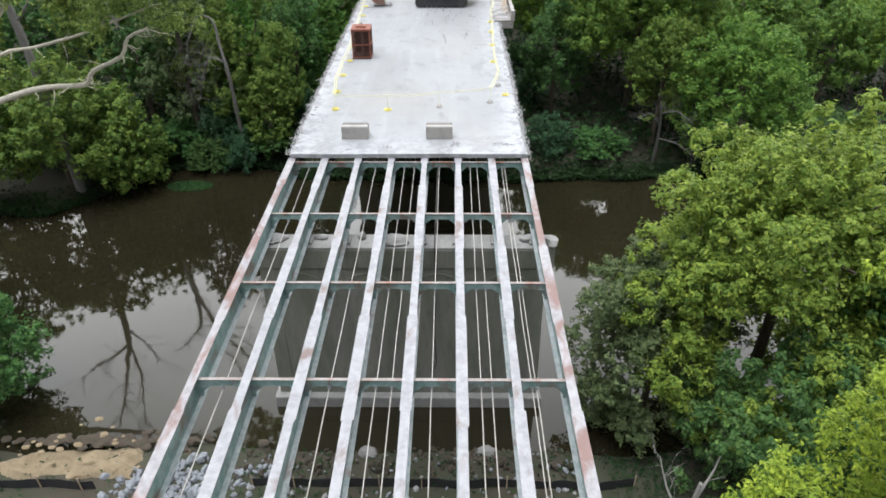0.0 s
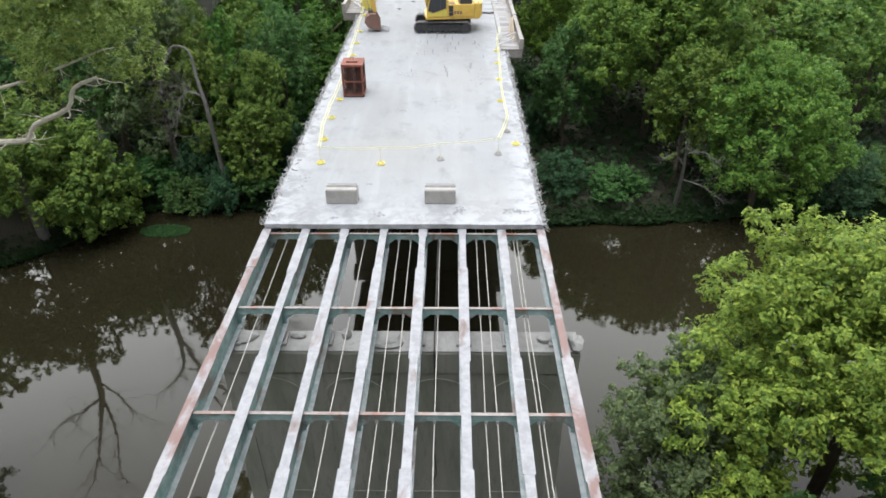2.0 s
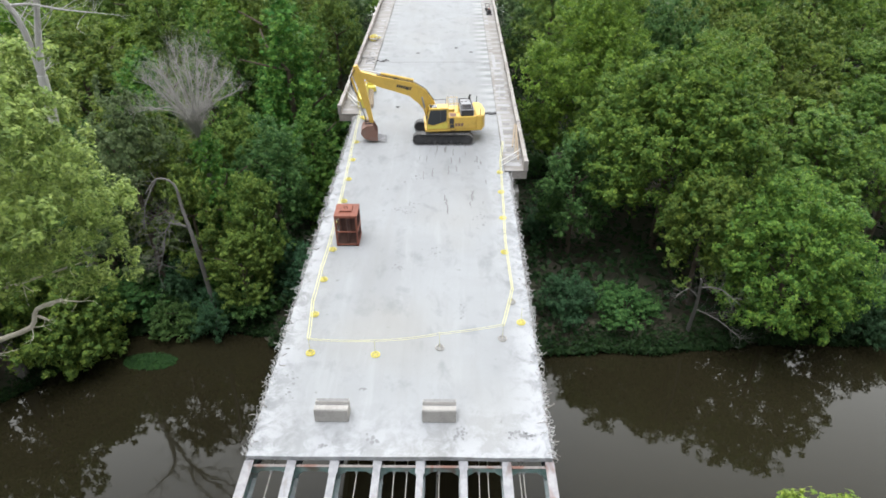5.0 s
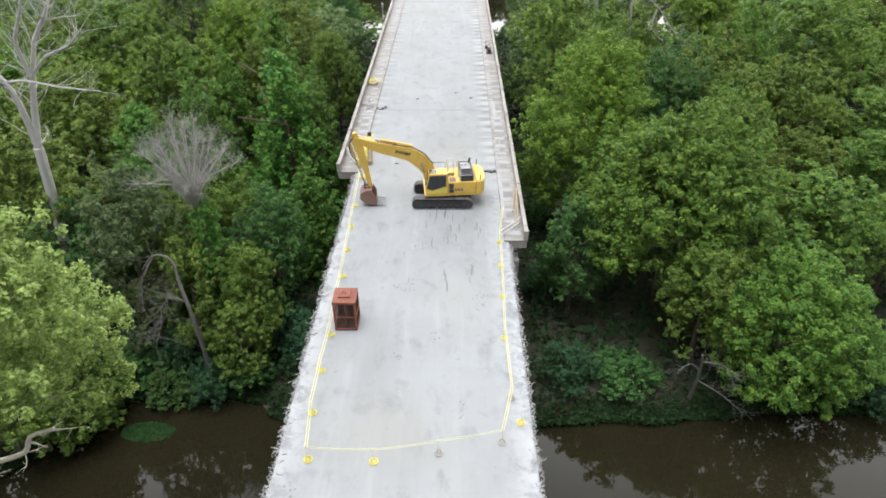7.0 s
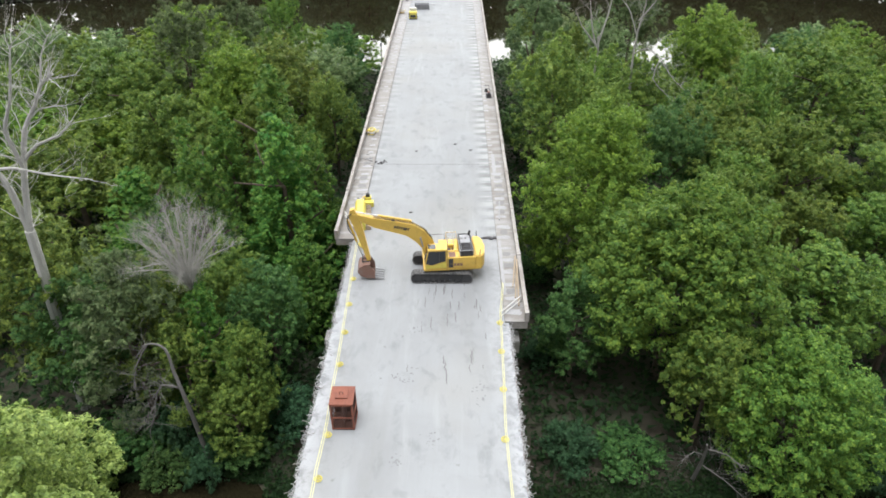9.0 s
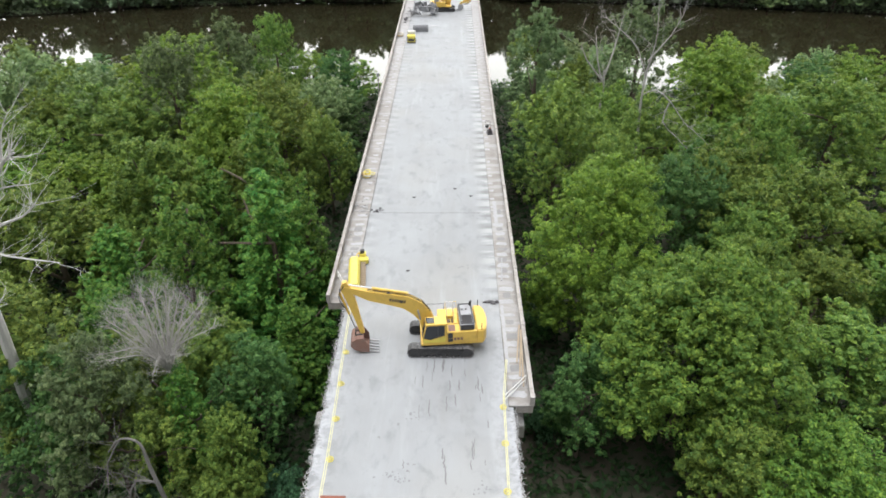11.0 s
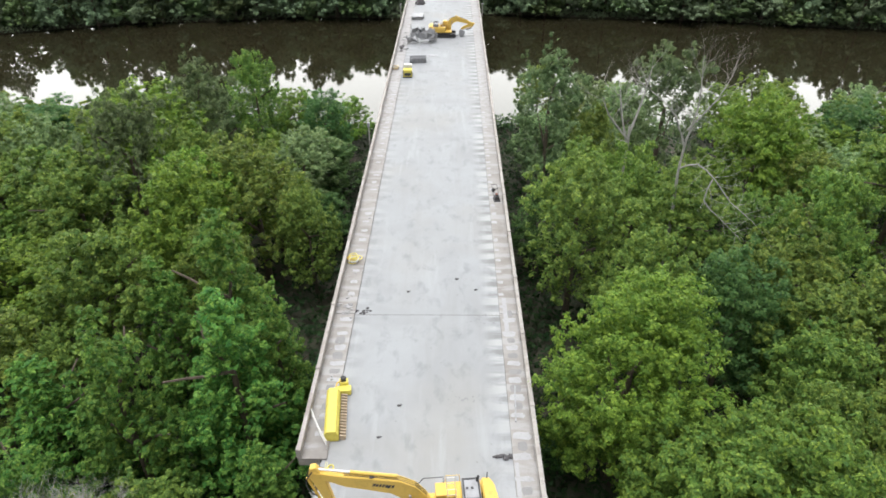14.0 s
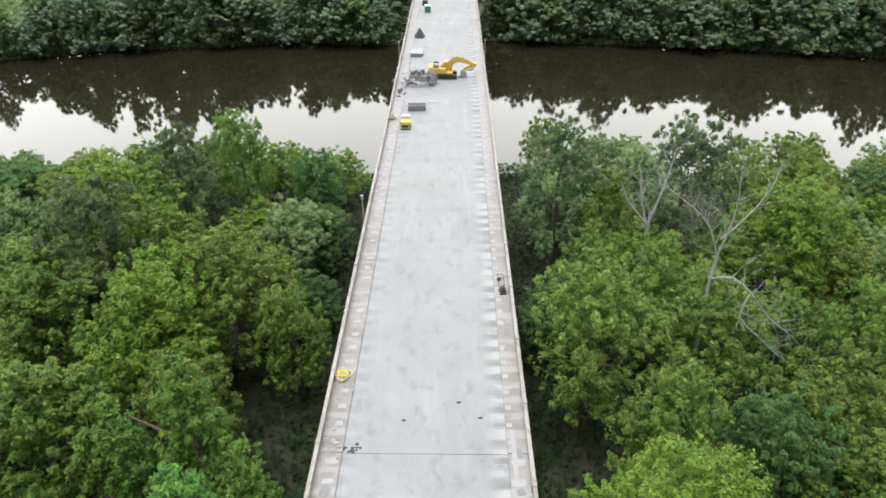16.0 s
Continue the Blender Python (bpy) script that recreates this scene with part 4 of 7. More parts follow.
KINDS = {
    "mid": pool_of(4, 18, 5, lambda i: tree(18, 5, 2.5, 36, 1.6, 13500, 0.27, L_MID, "broad mid-green tree with a rounded leafy crown", seed=i, form=lobes_peaks if i % 2 else lobes_dome)),
    "bright": pool_of(3, 18, 5, lambda i: tree(18, 5, 2.5, 42, 1.4, 14500, 0.27, L_BRIGHT, "leafy tree with a yellow-green rounded crown", seed=10 + i, form=lobes_peaks if i == 1 else lobes_dome)),
    "dark": pool_of(3, 18, 5, lambda i: tree(18, 5, 2.0, 34, 1.6, 12500, 0.27, L_DARK, "deep green tree with a dense dark crown", seed=20 + i)),
    "olive": pool_of(3, 18, 5, lambda i: tree(18, 5, 2.5, 38, 1.4, 12000, 0.26, L_OLIVE, "olive green tree with a loose crown", seed=30 + i, form=lobes_peaks if i else lobes_dome)),
    "vine": pool_of(2, 18, 4.5, lambda i: tree(18, 4.5, 1.0, 60, 1.35, 16000, 0.25, L_VINE, "tree wholly draped in hanging green vines", form=lobes_cone, droop=0.8, seed=40 + i)),
    "grey": pool_of(2, 18, 5, lambda i: tree(18, 5, 1.0, 44, 1.3, 11500, 0.26, L_GREYLEAF, "loose silvery-green tree with twiggy boughs", seed=35 + i, form=lobes_peaks)),
    "rear": pool_of(4, 18, 5, lambda i: tree(18, 5, 2.5, 36, 1.5, 9000, 0.31, (L_HAZE, L_OLIVE, L_BRIGHT, L_FRESH)[i], ("green tree in the woods behind, paled in colour for haze", "loose olive green tree in the woods behind", "yellow-green tree in the woods behind", "full green tree in the woods behind")[i], seed=45 + i, form=lobes_peaks if i % 2 else lobes_dome)),
    "far": pool_of(4, 18, 5.5, lambda i: tree(18, 5.5, -1.5, 46, 1.8, 6000, 0.56, (L_BANK, L_HAZE, L_BANK, L_GREYLEAF)[i], "leafy tree on the far bank, greyed in colour for haze", seed=50 + i, group="trees of the far bank", droop=0.7, form=lobes_peaks if i % 2 else lobes_dome)),
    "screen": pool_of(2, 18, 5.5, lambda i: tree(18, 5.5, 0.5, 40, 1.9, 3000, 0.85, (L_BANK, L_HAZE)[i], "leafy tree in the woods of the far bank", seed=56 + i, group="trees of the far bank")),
    "bush": pool_of(2, 5, 3, lambda i: tree(5, 3, -0.4, 30, 1.0, 8000, 0.15, L_TEAL if i else L_DARK, "low leafy shrub at the water's edge", seed=60 + i, group="shrubs of the river bank", droop=0.5)),
}

# right of the bridge: x, y, top, spread
for kind, rows in (
    ("bright", ((35.5, 108.5, 21.2, 6.2), (45.5, 131.0, 16.6, 5.6))),
    ("mid", ((30.5, 88.2, 19.6, 4.8), (18.3, 86.0, 19.0, 3.8), (30.6, 81.5, 18.0, 4.8), (28.2, 76.6, 17.4, 4.0), (36.5, 82.5, 18.7, 5.2), (36.0, 94.0, 20.6, 5.4), (32.8, 65.0, 15.6, 5.2), (34.5, 74.0, 15.6, 5.2), (48.0, 102.0, 20.8, 6.5), (21.0, 56.8, 12.6, 4.2), (25.6, 70.5, 20.0, 3.6))),
    ("dark", ((24.8, 84.0, 18.8, 4.4), (12.8, 105.5, 13.0, 4.0), (57.0, 128.0, 13.6, 5.6), (12.4, 63.5, 12.5, 3.6))),
    ("grey", ((14.2, 121.0, 24.2, 5.4), (28.0, 119.0, 25.0, 5.6))),
    ("olive", ((13.9, 95.8, 22.8, 5.7), (21.5, 104.0, 18.5, 4.5), (39.5, 102.5, 16.8, 5.0), (24.0, 96.5, 17.0, 4.6), (20.0, 131.0, 13.0, 4.6))),
    ("bush", ((11.2, 55.6, 4.6, 2.3), (15.8, 55.6, 3.4, 2.8), (33.5, 54.6, 7.0, 4.0), (38.5, 55.5, 8.5, 4.4), (10.2, 66.0, 6.0, 2.6), (10.4, 79.0, 6.0, 2.6))),
):
    for row in rows:
        plant(kind, *row)

# left of the bridge
for kind, rows in (
    ("vine", ((-20.6, 73.6, 21.6, 4.6), (-13.6, 76.4, 20.6, 5.4), (-20.8, 83.4, 16.5, 3.8), (-26.8, 74.6, 15.0, 4.2), (-25.0, 67.5, 14.5, 4.4), (-16.2, 59.6, 13.6, 3.0), (-11.6, 80.6, 16.4, 3.6), (-15.4, 83.0, 20.8, 4.2), (-10.8, 70.5, 11.5, 3.2))),
    ("mid", ((-25.6, 131.0, 19.6, 5.0), (-27.4, 86.0, 21.0, 5.4), (-18.6, 89.0, 19.7, 4.8), (-35.0, 98.5, 19.8, 5.6), (-12.6, 99.0, 15.8, 4.2), (-39.5, 103.0, 20.3, 6.2), (-28.5, 80.8, 15.0, 4.0), (-16.6, 66.0, 14.4, 3.8), (-13.2, 58.0, 12.0, 3.2))),
    ("bright", ((-35.5, 117.0, 17.6, 6.2), (-37.5, 89.5, 18.5, 5.6), (-24.0, 101.5, 19.0, 5.0), (-22.8, 94.6, 18.4, 4.4), (-44.5, 124.0, 17.6, 6.0))),
    ("dark", ((-16.4, 131.5, 20.8, 5.0), (-14.8, 122.5, 14.6, 4.6), (-12.6, 63.0, 14.2, 3.8), (-13.4, 109.5, 14.0, 4.4), (-56.0, 131.0, 17.0, 6.5), (-26.5, 60.0, 14.6, 4.4))),
    ("grey", ((-30.5, 122.5, 17.8, 5.0), (-32.5, 106.0, 18.6, 4.6), (-21.8, 58.6, 15.0, 3.8))),
    ("olive", ((-17.6, 57.6, 13.8, 3.4), (-22.4, 60.6, 14.4, 3.6), (-18.8, 103.0, 17.4, 5.2), (-36.5, 133.5, 14.6, 5.0), (-47.0, 134.0, 14.4, 5.2), (-30.5, 63.5, 16.5, 4.8), (-20.5, 63.2, 15.6, 4.0), (-14.0, 55.8, 9.5, 2.6))),
    ("bush", ((-16.6, 54.6, 5.0, 2.4), (-19.6, 54.8, 5.5, 2.6), (-10.2, 58.2, 7.0, 3.0), (-14.4, 56.2, 6.6, 3.0), (-19.0, 57.4, 6.5, 3.2), (-23.5, 57.0, 6.5, 3.8), (-28.5, 54.0, 5.5, 3.4), (-33.0, 55.0, 7.0, 4.5), (-10.0, 87.0, 6.0, 2.6))),
):
    for row in rows:
        plant(kind, *row)

# the woods between, filled in where no tree stands yet
tries = 0
while tries < 2600:
    tries += 1
    x, y = RNG.uniform(-88, 88), RNG.uniform(58, 143)
    r = RNG.uniform(4.0, 5.8)
    if abs(x) < 9.5 + r or abs(x) > 24 + 0.36 * y:
        continue
    if any((x - a) ** 2 + (y - b) ** 2 < ((0.72 if y < 98 else 0.60) * (r + c)) ** 2 for a, b, c in PLACED):
        continue
    if y > 100 and 30 < x < 42 and y > 122:
        continue
    plant("rear" if y > 102 else RNG.choice(("mid", "mid", "olive", "dark", "bright", "bright") if x > 0 else ("mid", "bright", "bright", "olive", "bright", "dark")), x, y, RNG.uniform(13.0, 17.5) + (2.4 if y > 98 else 0) - (3.4 if y > 120 else 0) - (4.5 if -32 < x < 0 and y < 84 else 0), r)

# the far bank
for row, (dy, step) in enumerate(((1.0, 5.6), (8.0, 5.0))):
    x = -140.0 + 3 * row
    while x < 140:
        if abs(x) > 12.5 and not (row and x < -104):
            y = far_shore(x) + dy + RNG.uniform(-1.5, 2.5)
            plant("screen" if row else "far", x, y, RNG.triangular(9, 23, 15) + 2 * row, RNG.uniform(4.0, 7.2))
        x += step * RNG.uniform(0.75, 1.2)

# big trees beside the stripped span
def lone(x, y, turn, *args, **kw):
    t = tree(*args, **kw)
    t.matrix_basis = stand(t, x, y, turn)
    return t


lone(20.4, 65.0, 0, 19.4, 8.4, 4.4, 104, 1.65, 62000, 0.235, L_FRESH, "very large yellow-green tree with several leafy leaders", seed=70, group="trees of the river woods", form=lobes_peaks)
lone(14.8, 76.4, 0, 19.6, 6.3, 0.8, 74, 1.55, 40000, 0.22, L_BRIGHT, "round yellow-green tree standing close beside the bridge", seed=74, group="trees of the river woods")
lone(27.0, 54.6, 30, 13.4, 5.8, 0.2, 60, 1.45, 32000, 0.20, L_FRESH, "broad yellow-green tree leaning over the river's edge", seed=75, group="trees of the river woods", droop=0.4)
lone(17.5, 24.4, 0, 19.0, 6.8, 0.6, 100, 1.4, 112000, 0.172, L_HERO, "large yellow-green tree beside the stripped span", seed=71, group="trees of the near bank", form=lobes_peaks)
lone(13.7, 8.6, 40, 20.6, 4.0, 6.0, 64, 1.0, 52000, 0.12, L_LIME, "bright yellow-green tree beside the stripped span", seed=72, group="trees of the near bank", form=lobes_peaks)
lone(12.8, 25.2, 80, 12.6, 4.3, 0.3, 70, 1.0, 38000, 0.165, L_GREYLEAF, "loose silvery-green tree overhanging the water", seed=73, group="trees of the near bank", form=lobes_peaks)

lone(16.6, 18.8, 20, 8.6, 4.4, -0.2, 50, 1.2, 17000, 0.19, L_DARK, "dark green bushy tree under the large one", seed=76, group="trees of the near bank")
lone(22.0, 20.5, 20, 12.5, 4.8, 0.2, 50, 1.4, 15000, 0.22, L_DARK, "deep green tree behind the large one", seed=77, group="trees of the near bank")

# ---------------------------------------------------------------- things on the deck
def wheel(bm, c, r, w, seg=20):
    """A disc standing across y."""
    tube(bm, [(c[0], c[1] - w / 2, c[2]), (c[0], c[1] - w / 2 + 0.02, c[2]), (c[0], c[1] + w / 2 - 0.02, c[2]), (c[0], c[1] + w / 2, c[2])], [r - 0.02, r, r, r - 0.02], seg)
    return bm


def track_loop(half, r, n):
    """Points and headings along a crawler's belt, n of them."""
    straight = 2 * half
    total = 2 * straight + 2 * math.pi * r
    out = []
    for k in range(n):
        s = total * k / n
        if s < straight:
            out.append((-half + s, 2 * r, 0))
        elif s < straight + math.pi * r:
            a = (s - straight) / r
            out.append((half + r * math.sin(a), r + r * math.cos(a), a))
        elif s < 2 * straight + math.pi * r:
            out.append((half - (s - straight - math.pi * r), 0, math.pi))
        else:
            a = (s - 2 * straight - math.pi * r) / r
            out.append((-half - r * math.sin(a), r - r * math.cos(a), math.pi + a))
    return out


def bent_box(bm, top, low, w):
    """A box girder between an upper and a lower line of points in x and z, w wide."""
    n = len(top)
    rings = []
    for (xt, zt), (xl, zl) in zip(top, low):
        rings.append([bm.verts.new(p) for p in ((xt, -w / 2, zt), (xt, w / 2, zt), (xl, w / 2, zl), (xl, -w / 2, zl))])
    for a, b in zip(rings, rings[1:]):
        for k in range(4):
            bm.faces.new((a[k], b[k], b[(k + 1) % 4], a[(k + 1) % 4]))
    bm.faces.new(rings[0])
    bm.faces.new(list(reversed(rings[-1])))
    bmesh.ops.recalc_face_normals(bm, faces=bm.faces[:])
    bmesh.ops.bevel(bm, geom=bm.edges[:], offset=0.025, segments=2, affect="EDGES")
    return bm


def ram(bm_body, bm_rod, a, b, r, y):
    a, b = Vector((a[0], y, a[1])), Vector((b[0], y, b[1]))
    mid = a.lerp(b, 0.58)
    tube(bm_body, [a, mid], r, 10)
    tube(bm_rod, [mid, b], r * 0.55, 8)


def excavator(m, slew, label, boom_top, boom_low, stick, bucket_at, bucket_turn, bucket_mat):
    ex = root("excavator", m, label, "excavator")
    up = pose(0, 0, 0, 0, 0, slew)
    # undercarriage
    for s in (-1, 1):
        y = s * 1.295
        bm = fresh()
        for x, z, a in track_loop(1.98, 0.47, 46):
            t = Matrix.Translation((x, y, z)) @ Matrix.Rotation(a, 4, "Y")
            bmesh.ops.create_cube(bm, size=1.0, matrix=t @ Matrix.Translation((0, 0, -0.03)) @ Matrix.Diagonal((0.20, 0.68, 0.05, 1)))
            bmesh.ops.create_cube(bm, size=1.0, matrix=t @ Matrix.Translation((0.05, 0, 0.008)) @ Matrix.Diagonal((0.03, 0.68, 0.035, 1)))
        tr = part("track", bm, M_TRACK, ex, "black steel crawler track with worn shoes")
        bm = fresh()
        plate(bm, [(-1.85, 0.16), (1.85, 0.16), (1.95, 0.45), (1.6, 0.74), (-1.6, 0.74), (-1.95, 0.45)], y - 0.2, y + 0.2, 0.03)
        part("track_frame", bm, M_BLACK, tr)
        for k in range(8):
            part("roller", wheel(fresh(), (-1.6 + 3.2 * k / 7, y, 0.2), 0.15, 0.5, 14), M_BLACK, tr)
        part("sprocket", wheel(fresh(), (-1.98, y, 0.47), 0.38, 0.56, 22), M_BLACK, tr)
        part("idler", wheel(fresh(), (1.98, y, 0.47), 0.38, 0.56, 22), M_BLACK, tr)
    part("car_body", box(box(fresh(), (-1.0, -1.1, 0.45), (1.0, 1.1, 0.95), 0.06), (-0.75, -0.75, 0.94), (0.75, 0.75, 1.12), 0.05), M_BLACK, ex)

    def on(name, bm, mat_, lab="", under=None):
        ob = part(name, bm, mat_, under or ex, lab)
        if under is None:
            ob.matrix_basis = up
        return ob

    # upper structure
    base = on("house_floor", box(fresh(), (-3.05, -1.42, 1.12), (1.55, 1.42, 1.32), 0.04), M_YELLOW)
    bm = fresh()
    ring = [(-3.42, 0.0)] + []
    outline = [(-2.55, -1.48), (-2.55, 1.48), (-3.05, 1.48), (-3.3, 1.0), (-3.42, 0.0), (-3.3, -1.0), (-3.05, -1.48)]
    lo = [bm.verts.new((x, y, 1.2)) for x, y in outline]
    hi = [bm.verts.new((x, y, 2.42)) for x, y in outline]
    bm.faces.new(list(reversed(lo))), bm.faces.new(hi)
    for i in range(7):
        bm.faces.new((lo[i], lo[(i + 1) % 7], hi[(i + 1) % 7], hi[i]))
    bmesh.ops.recalc_face_normals(bm, faces=bm.faces[:])
    bmesh.ops.bevel(bm, geom=bm.edges[:], offset=0.07, segments=3, affect="EDGES")
    cw = on("counterweight", bm, M_YELLOW, "rounded yellow counterweight")
    # near side: tool box, radiator bay and engine cover
    side = on("side_cover", box(fresh(), (-2.54, 0.55, 1.325), (-0.36, 1.46, 2.32), 0.05), M_YELLOW)
    on("vent", box(fresh(), (-0.78, 1.462, 1.75), (-0.42, 1.475, 2.25), 0.004), M_BLACK, "black ventilation louvre", side)
    on("model_plate", box(fresh(), (-0.80, 1.462, 1.42), (-0.42, 1.474, 1.72), 0.004), M_BLACK, "dark plate", side)
    for k in range(3):
        on("lettering", box(fresh(), (-1.52 + 0.24 * k, 1.462, 1.55), (-1.34 + 0.24 * k, 1.470, 1.80)), M_BUCKET, "dark lettering bar", side)
    on("far_cover", box(fresh(), (-2.54, -1.46, 1.325), (0.2, -0.55, 2.2), 0.05), M_YELLOW)
    hood = on("engine_hood", box(fresh(), (-2.40, -1.20, 2.325), (-1.32, 1.32, 2.86), 0.06), M_GREYSTEEL, "grey engine hood with a dark side grille")
    on("hood_grille", box(fresh(), (-2.34, 1.322, 2.36), (-1.38, 1.336, 2.82), 0.004), M_BLACK, "black grille", hood)
    on("hood_rim", box(box(box(box(fresh(), (-2.36, -1.12, 2.862), (-2.26, 1.26, 2.90)), (-1.46, -1.12, 2.862), (-1.36, 1.26, 2.90)), (-2.26, 1.16, 2.862), (-1.46, 1.26, 2.90)), (-2.26, -1.12, 2.862), (-1.46, -1.02, 2.90)), M_BLACK, "dark hood frame", hood)
    on("hood_panel", box(fresh(), (-2.24, -0.98, 2.862), (-1.48, 0.18, 2.885), 0.008), M_GREYSTEEL, "grey panel", hood)
    on("louvre_bed", box(fresh(), (-2.24, 0.24, 2.862), (-1.48, 1.14, 2.872)), M_BLACK, "black louvre bed", hood)
    slat = None
    for k in range(9):
        if slat is None:
            slat = on("louvre", box(fresh(), (-2.22, 0.26, 2.873), (-1.50, 0.30, 2.905), 0.004), M_TARP, "dark louvre", hood)
        else:
            again(slat, "louvre", pose(0, 0.105 * k, 0), hood)
    for k in range(2):
        on("hood_latch", box(fresh(), (-1.98 + 0.3 * k, -0.5, 2.886), (-1.84 + 0.3 * k, -0.36, 2.915), 0.01), M_BLACK, "", hood)
    on("muffler", tube(fresh(), [(-2.25, -0.9, 2.84), (-2.25, -0.9, 3.15), (-2.32, -0.9, 3.28)], [0.09, 0.09, 0.08], 10), M_BLACK, "black exhaust pipe", hood)
    on("deck_step", box(box(fresh(), (-1.30, -1.2, 2.205), (-0.95, 0.5, 2.30), 0.02), (-1.30, 0.42, 2.205), (-0.40, 0.52, 2.36), 0.02), M_YELLOW)
    # solid black box: the shade of the open bay is put into its colour
    bay = on("valve_bay", box(fresh(), (-0.94, -0.52, 1.33), (0.30, 0.40, 1.95), 0.02), M_BLACK, "hydraulic bay as a solid box, its shade put into black")
    for k in range(4):
        on("hydraulic_pipe", tube(fresh(), [(-0.90 + 0.16 * k, -0.50, 2.02), (-0.90 + 0.16 * k, 0.10, 2.16), (-0.88 + 0.16 * k, 0.38, 2.10)], 0.03, 6), M_YELLOW if k % 2 else M_BUCKET, "hydraulic pipe", bay)
    on("valve_block", box(fresh(), (-0.30, -0.35, 1.95), (0.20, 0.15, 2.12), 0.03), M_BUCKET, "brown valve block", bay)
    # black sheet paints the shade of the gap behind the cab
    on("cab_gap", box(fresh(), (-0.355, 0.55, 1.34), (-0.345, 1.44, 2.30)), M_BLACK)
    walk_plate = on("walk_plate", box(fresh(), (-1.28, 0.58, 2.322), (-0.40, 1.40, 2.345), 0.008), M_YELLOW, "yellow tread plate with a dark grip")
    on("grip_strip", box(fresh(), (-0.98, 0.66, 2.347), (-0.48, 1.36, 2.355)), M_BUCKET, "worn brown grip strip", walk_plate)
    for k in range(3):
        on("step_bar", tube(fresh(), [(-0.90, 1.50, 1.30 - 0.30 * k), (-0.90, 1.60, 1.26 - 0.30 * k), (-0.52, 1.60, 1.26 - 0.30 * k), (-0.52, 1.50, 1.30 - 0.30 * k)], 0.018, 6), M_BLACK)
    # handrails
    for y0 in (-0.95, -0.15):
        bm = fresh()
        tube(bm, [(-0.95, y0, 2.3), (-0.95, y0, 3.25), (-0.45, y0, 3.25), (-0.45, y0, 2.3)], 0.022, 6)
        tube(bm, [(-0.95, y0, 2.72), (-0.45, y0, 2.72)], 0.018, 6)
        on("handrail", bm, M_WHITEPAINT, "pale handrail")
    for y0 in (-1.32, 0.10):
        bm = fresh()
        tube(bm, [(-1.25, y0, 2.3), (-1.25, y0, 2.95), (-0.4, y0, 2.95), (-0.4, y0, 2.3)], 0.02, 6)
        on("handrail", bm, M_YELLOW)
    bm = fresh()
    tube(bm, [(-0.3, -1.4, 2.2), (-0.3, -1.4, 2.75), (0.9, -1.4, 2.75), (1.35, -1.4, 2.0)], 0.02, 6)
    on("handrail", bm, M_BLACK)
    bm = fresh()
    for k in range(7):
        tube(bm, [(-1.28, 0.45 - 0.16 * k, 2.33), (-1.28, 0.45 - 0.16 * k, 2.62)], 0.012, 5)
    tube(bm, [(-1.28, 0.5, 2.62), (-1.28, -0.6, 2.62)], 0.018, 5)
    on("guard", bm, M_YELLOW)
    for y0 in (1.38, -1.38):
        on("mirror_post", tube(fresh(), [(-2.9, y0, 2.42), (-2.9, y0, 2.95)], 0.03, 6), M_BLACK)
    # cab
    c0, c1, y0, y1, z0, z1 = -0.34, 1.42, 0.48, 1.44, 1.325, 3.1
    bm = plate(fresh(), [(c0, z0), (c1, z0), (c1 + 0.03, z0 + 0.55), (c1 - 0.22, z1 - 0.08), (c1 - 0.32, z1), (c0, z1)], y0, y1, 0.05)
    cab = on("cab", bm, M_YELLOW, "yellow cab with dark tinted windows")
    bm = plate(fresh(), [(c0 + 0.16, z0 + 0.72), (c1 - 0.52, z0 + 0.36), (c1 - 0.06, z0 + 0.52), (c1 - 0.30, z1 - 0.14), (c0 + 0.16, z1 - 0.14)], y1 + 0.004, y1 + 0.02)
    on("side_window", bm, M_GLASS, "dark tinted window", cab)
    bm = fresh()
    v = [bm.verts.new(p) for p in ((c1 + 0.035, y0 + 0.08, z0 + 0.5), (c1 + 0.035, y1 - 0.08, z0 + 0.5), (c1 - 0.19, y1 - 0.08, z1 - 0.12), (c1 - 0.19, y0 + 0.08, z1 - 0.12), (c1 + 0.015, y0 + 0.08, z0 + 0.5), (c1 + 0.015, y1 - 0.08, z0 + 0.5), (c1 - 0.21, y1 - 0.08, z1 - 0.12), (c1 - 0.21, y0 + 0.08, z1 - 0.12))]
    for f in ((0, 1, 2, 3), (7, 6, 5, 4), (0, 4, 5, 1), (1, 5, 6, 2), (2, 6, 7, 3), (3, 7, 4, 0)):
        bm.faces.new([v[i] for i in f])
    on("windscreen", bm, M_GLASS, "dark tinted windscreen", cab)
    on("roof_hatch", box(fresh(), (c1 - 0.86, y0 + 0.16, z1 + 0.002), (c1 - 0.36, y1 - 0.16, z1 + 0.03), 0.01), M_GLASS, "dark roof window", cab)
    on("door_panel", plate(fresh(), [(c0 + 0.10, z0 + 0.06), (c1 - 0.06, z0 + 0.06), (c1 - 0.02, z0 + 0.40), (c1 - 0.52, z0 + 0.28), (c0 + 0.10, z0 + 0.62)], y1 + 0.003, y1 + 0.014), M_LEMON, "yellow lower door panel", cab)
    on("door_handle", tube(fresh(), [(c0 + 0.20, y1 + 0.01, z0 + 0.60), (c0 + 0.20, y1 + 0.05, z0 + 0.60), (c0 + 0.20, y1 + 0.05, z0 + 0.95), (c0 + 0.20, y1 + 0.01, z0 + 0.95)], 0.014, 6), M_BLACK, "", cab)
    on("rear_window", box(fresh(), (c0 - 0.012, y0 + 0.14, z0 + 1.05), (c0 - 0.002, y1 - 0.14, z1 - 0.18)), M_GLASS, "dark rear window", cab)
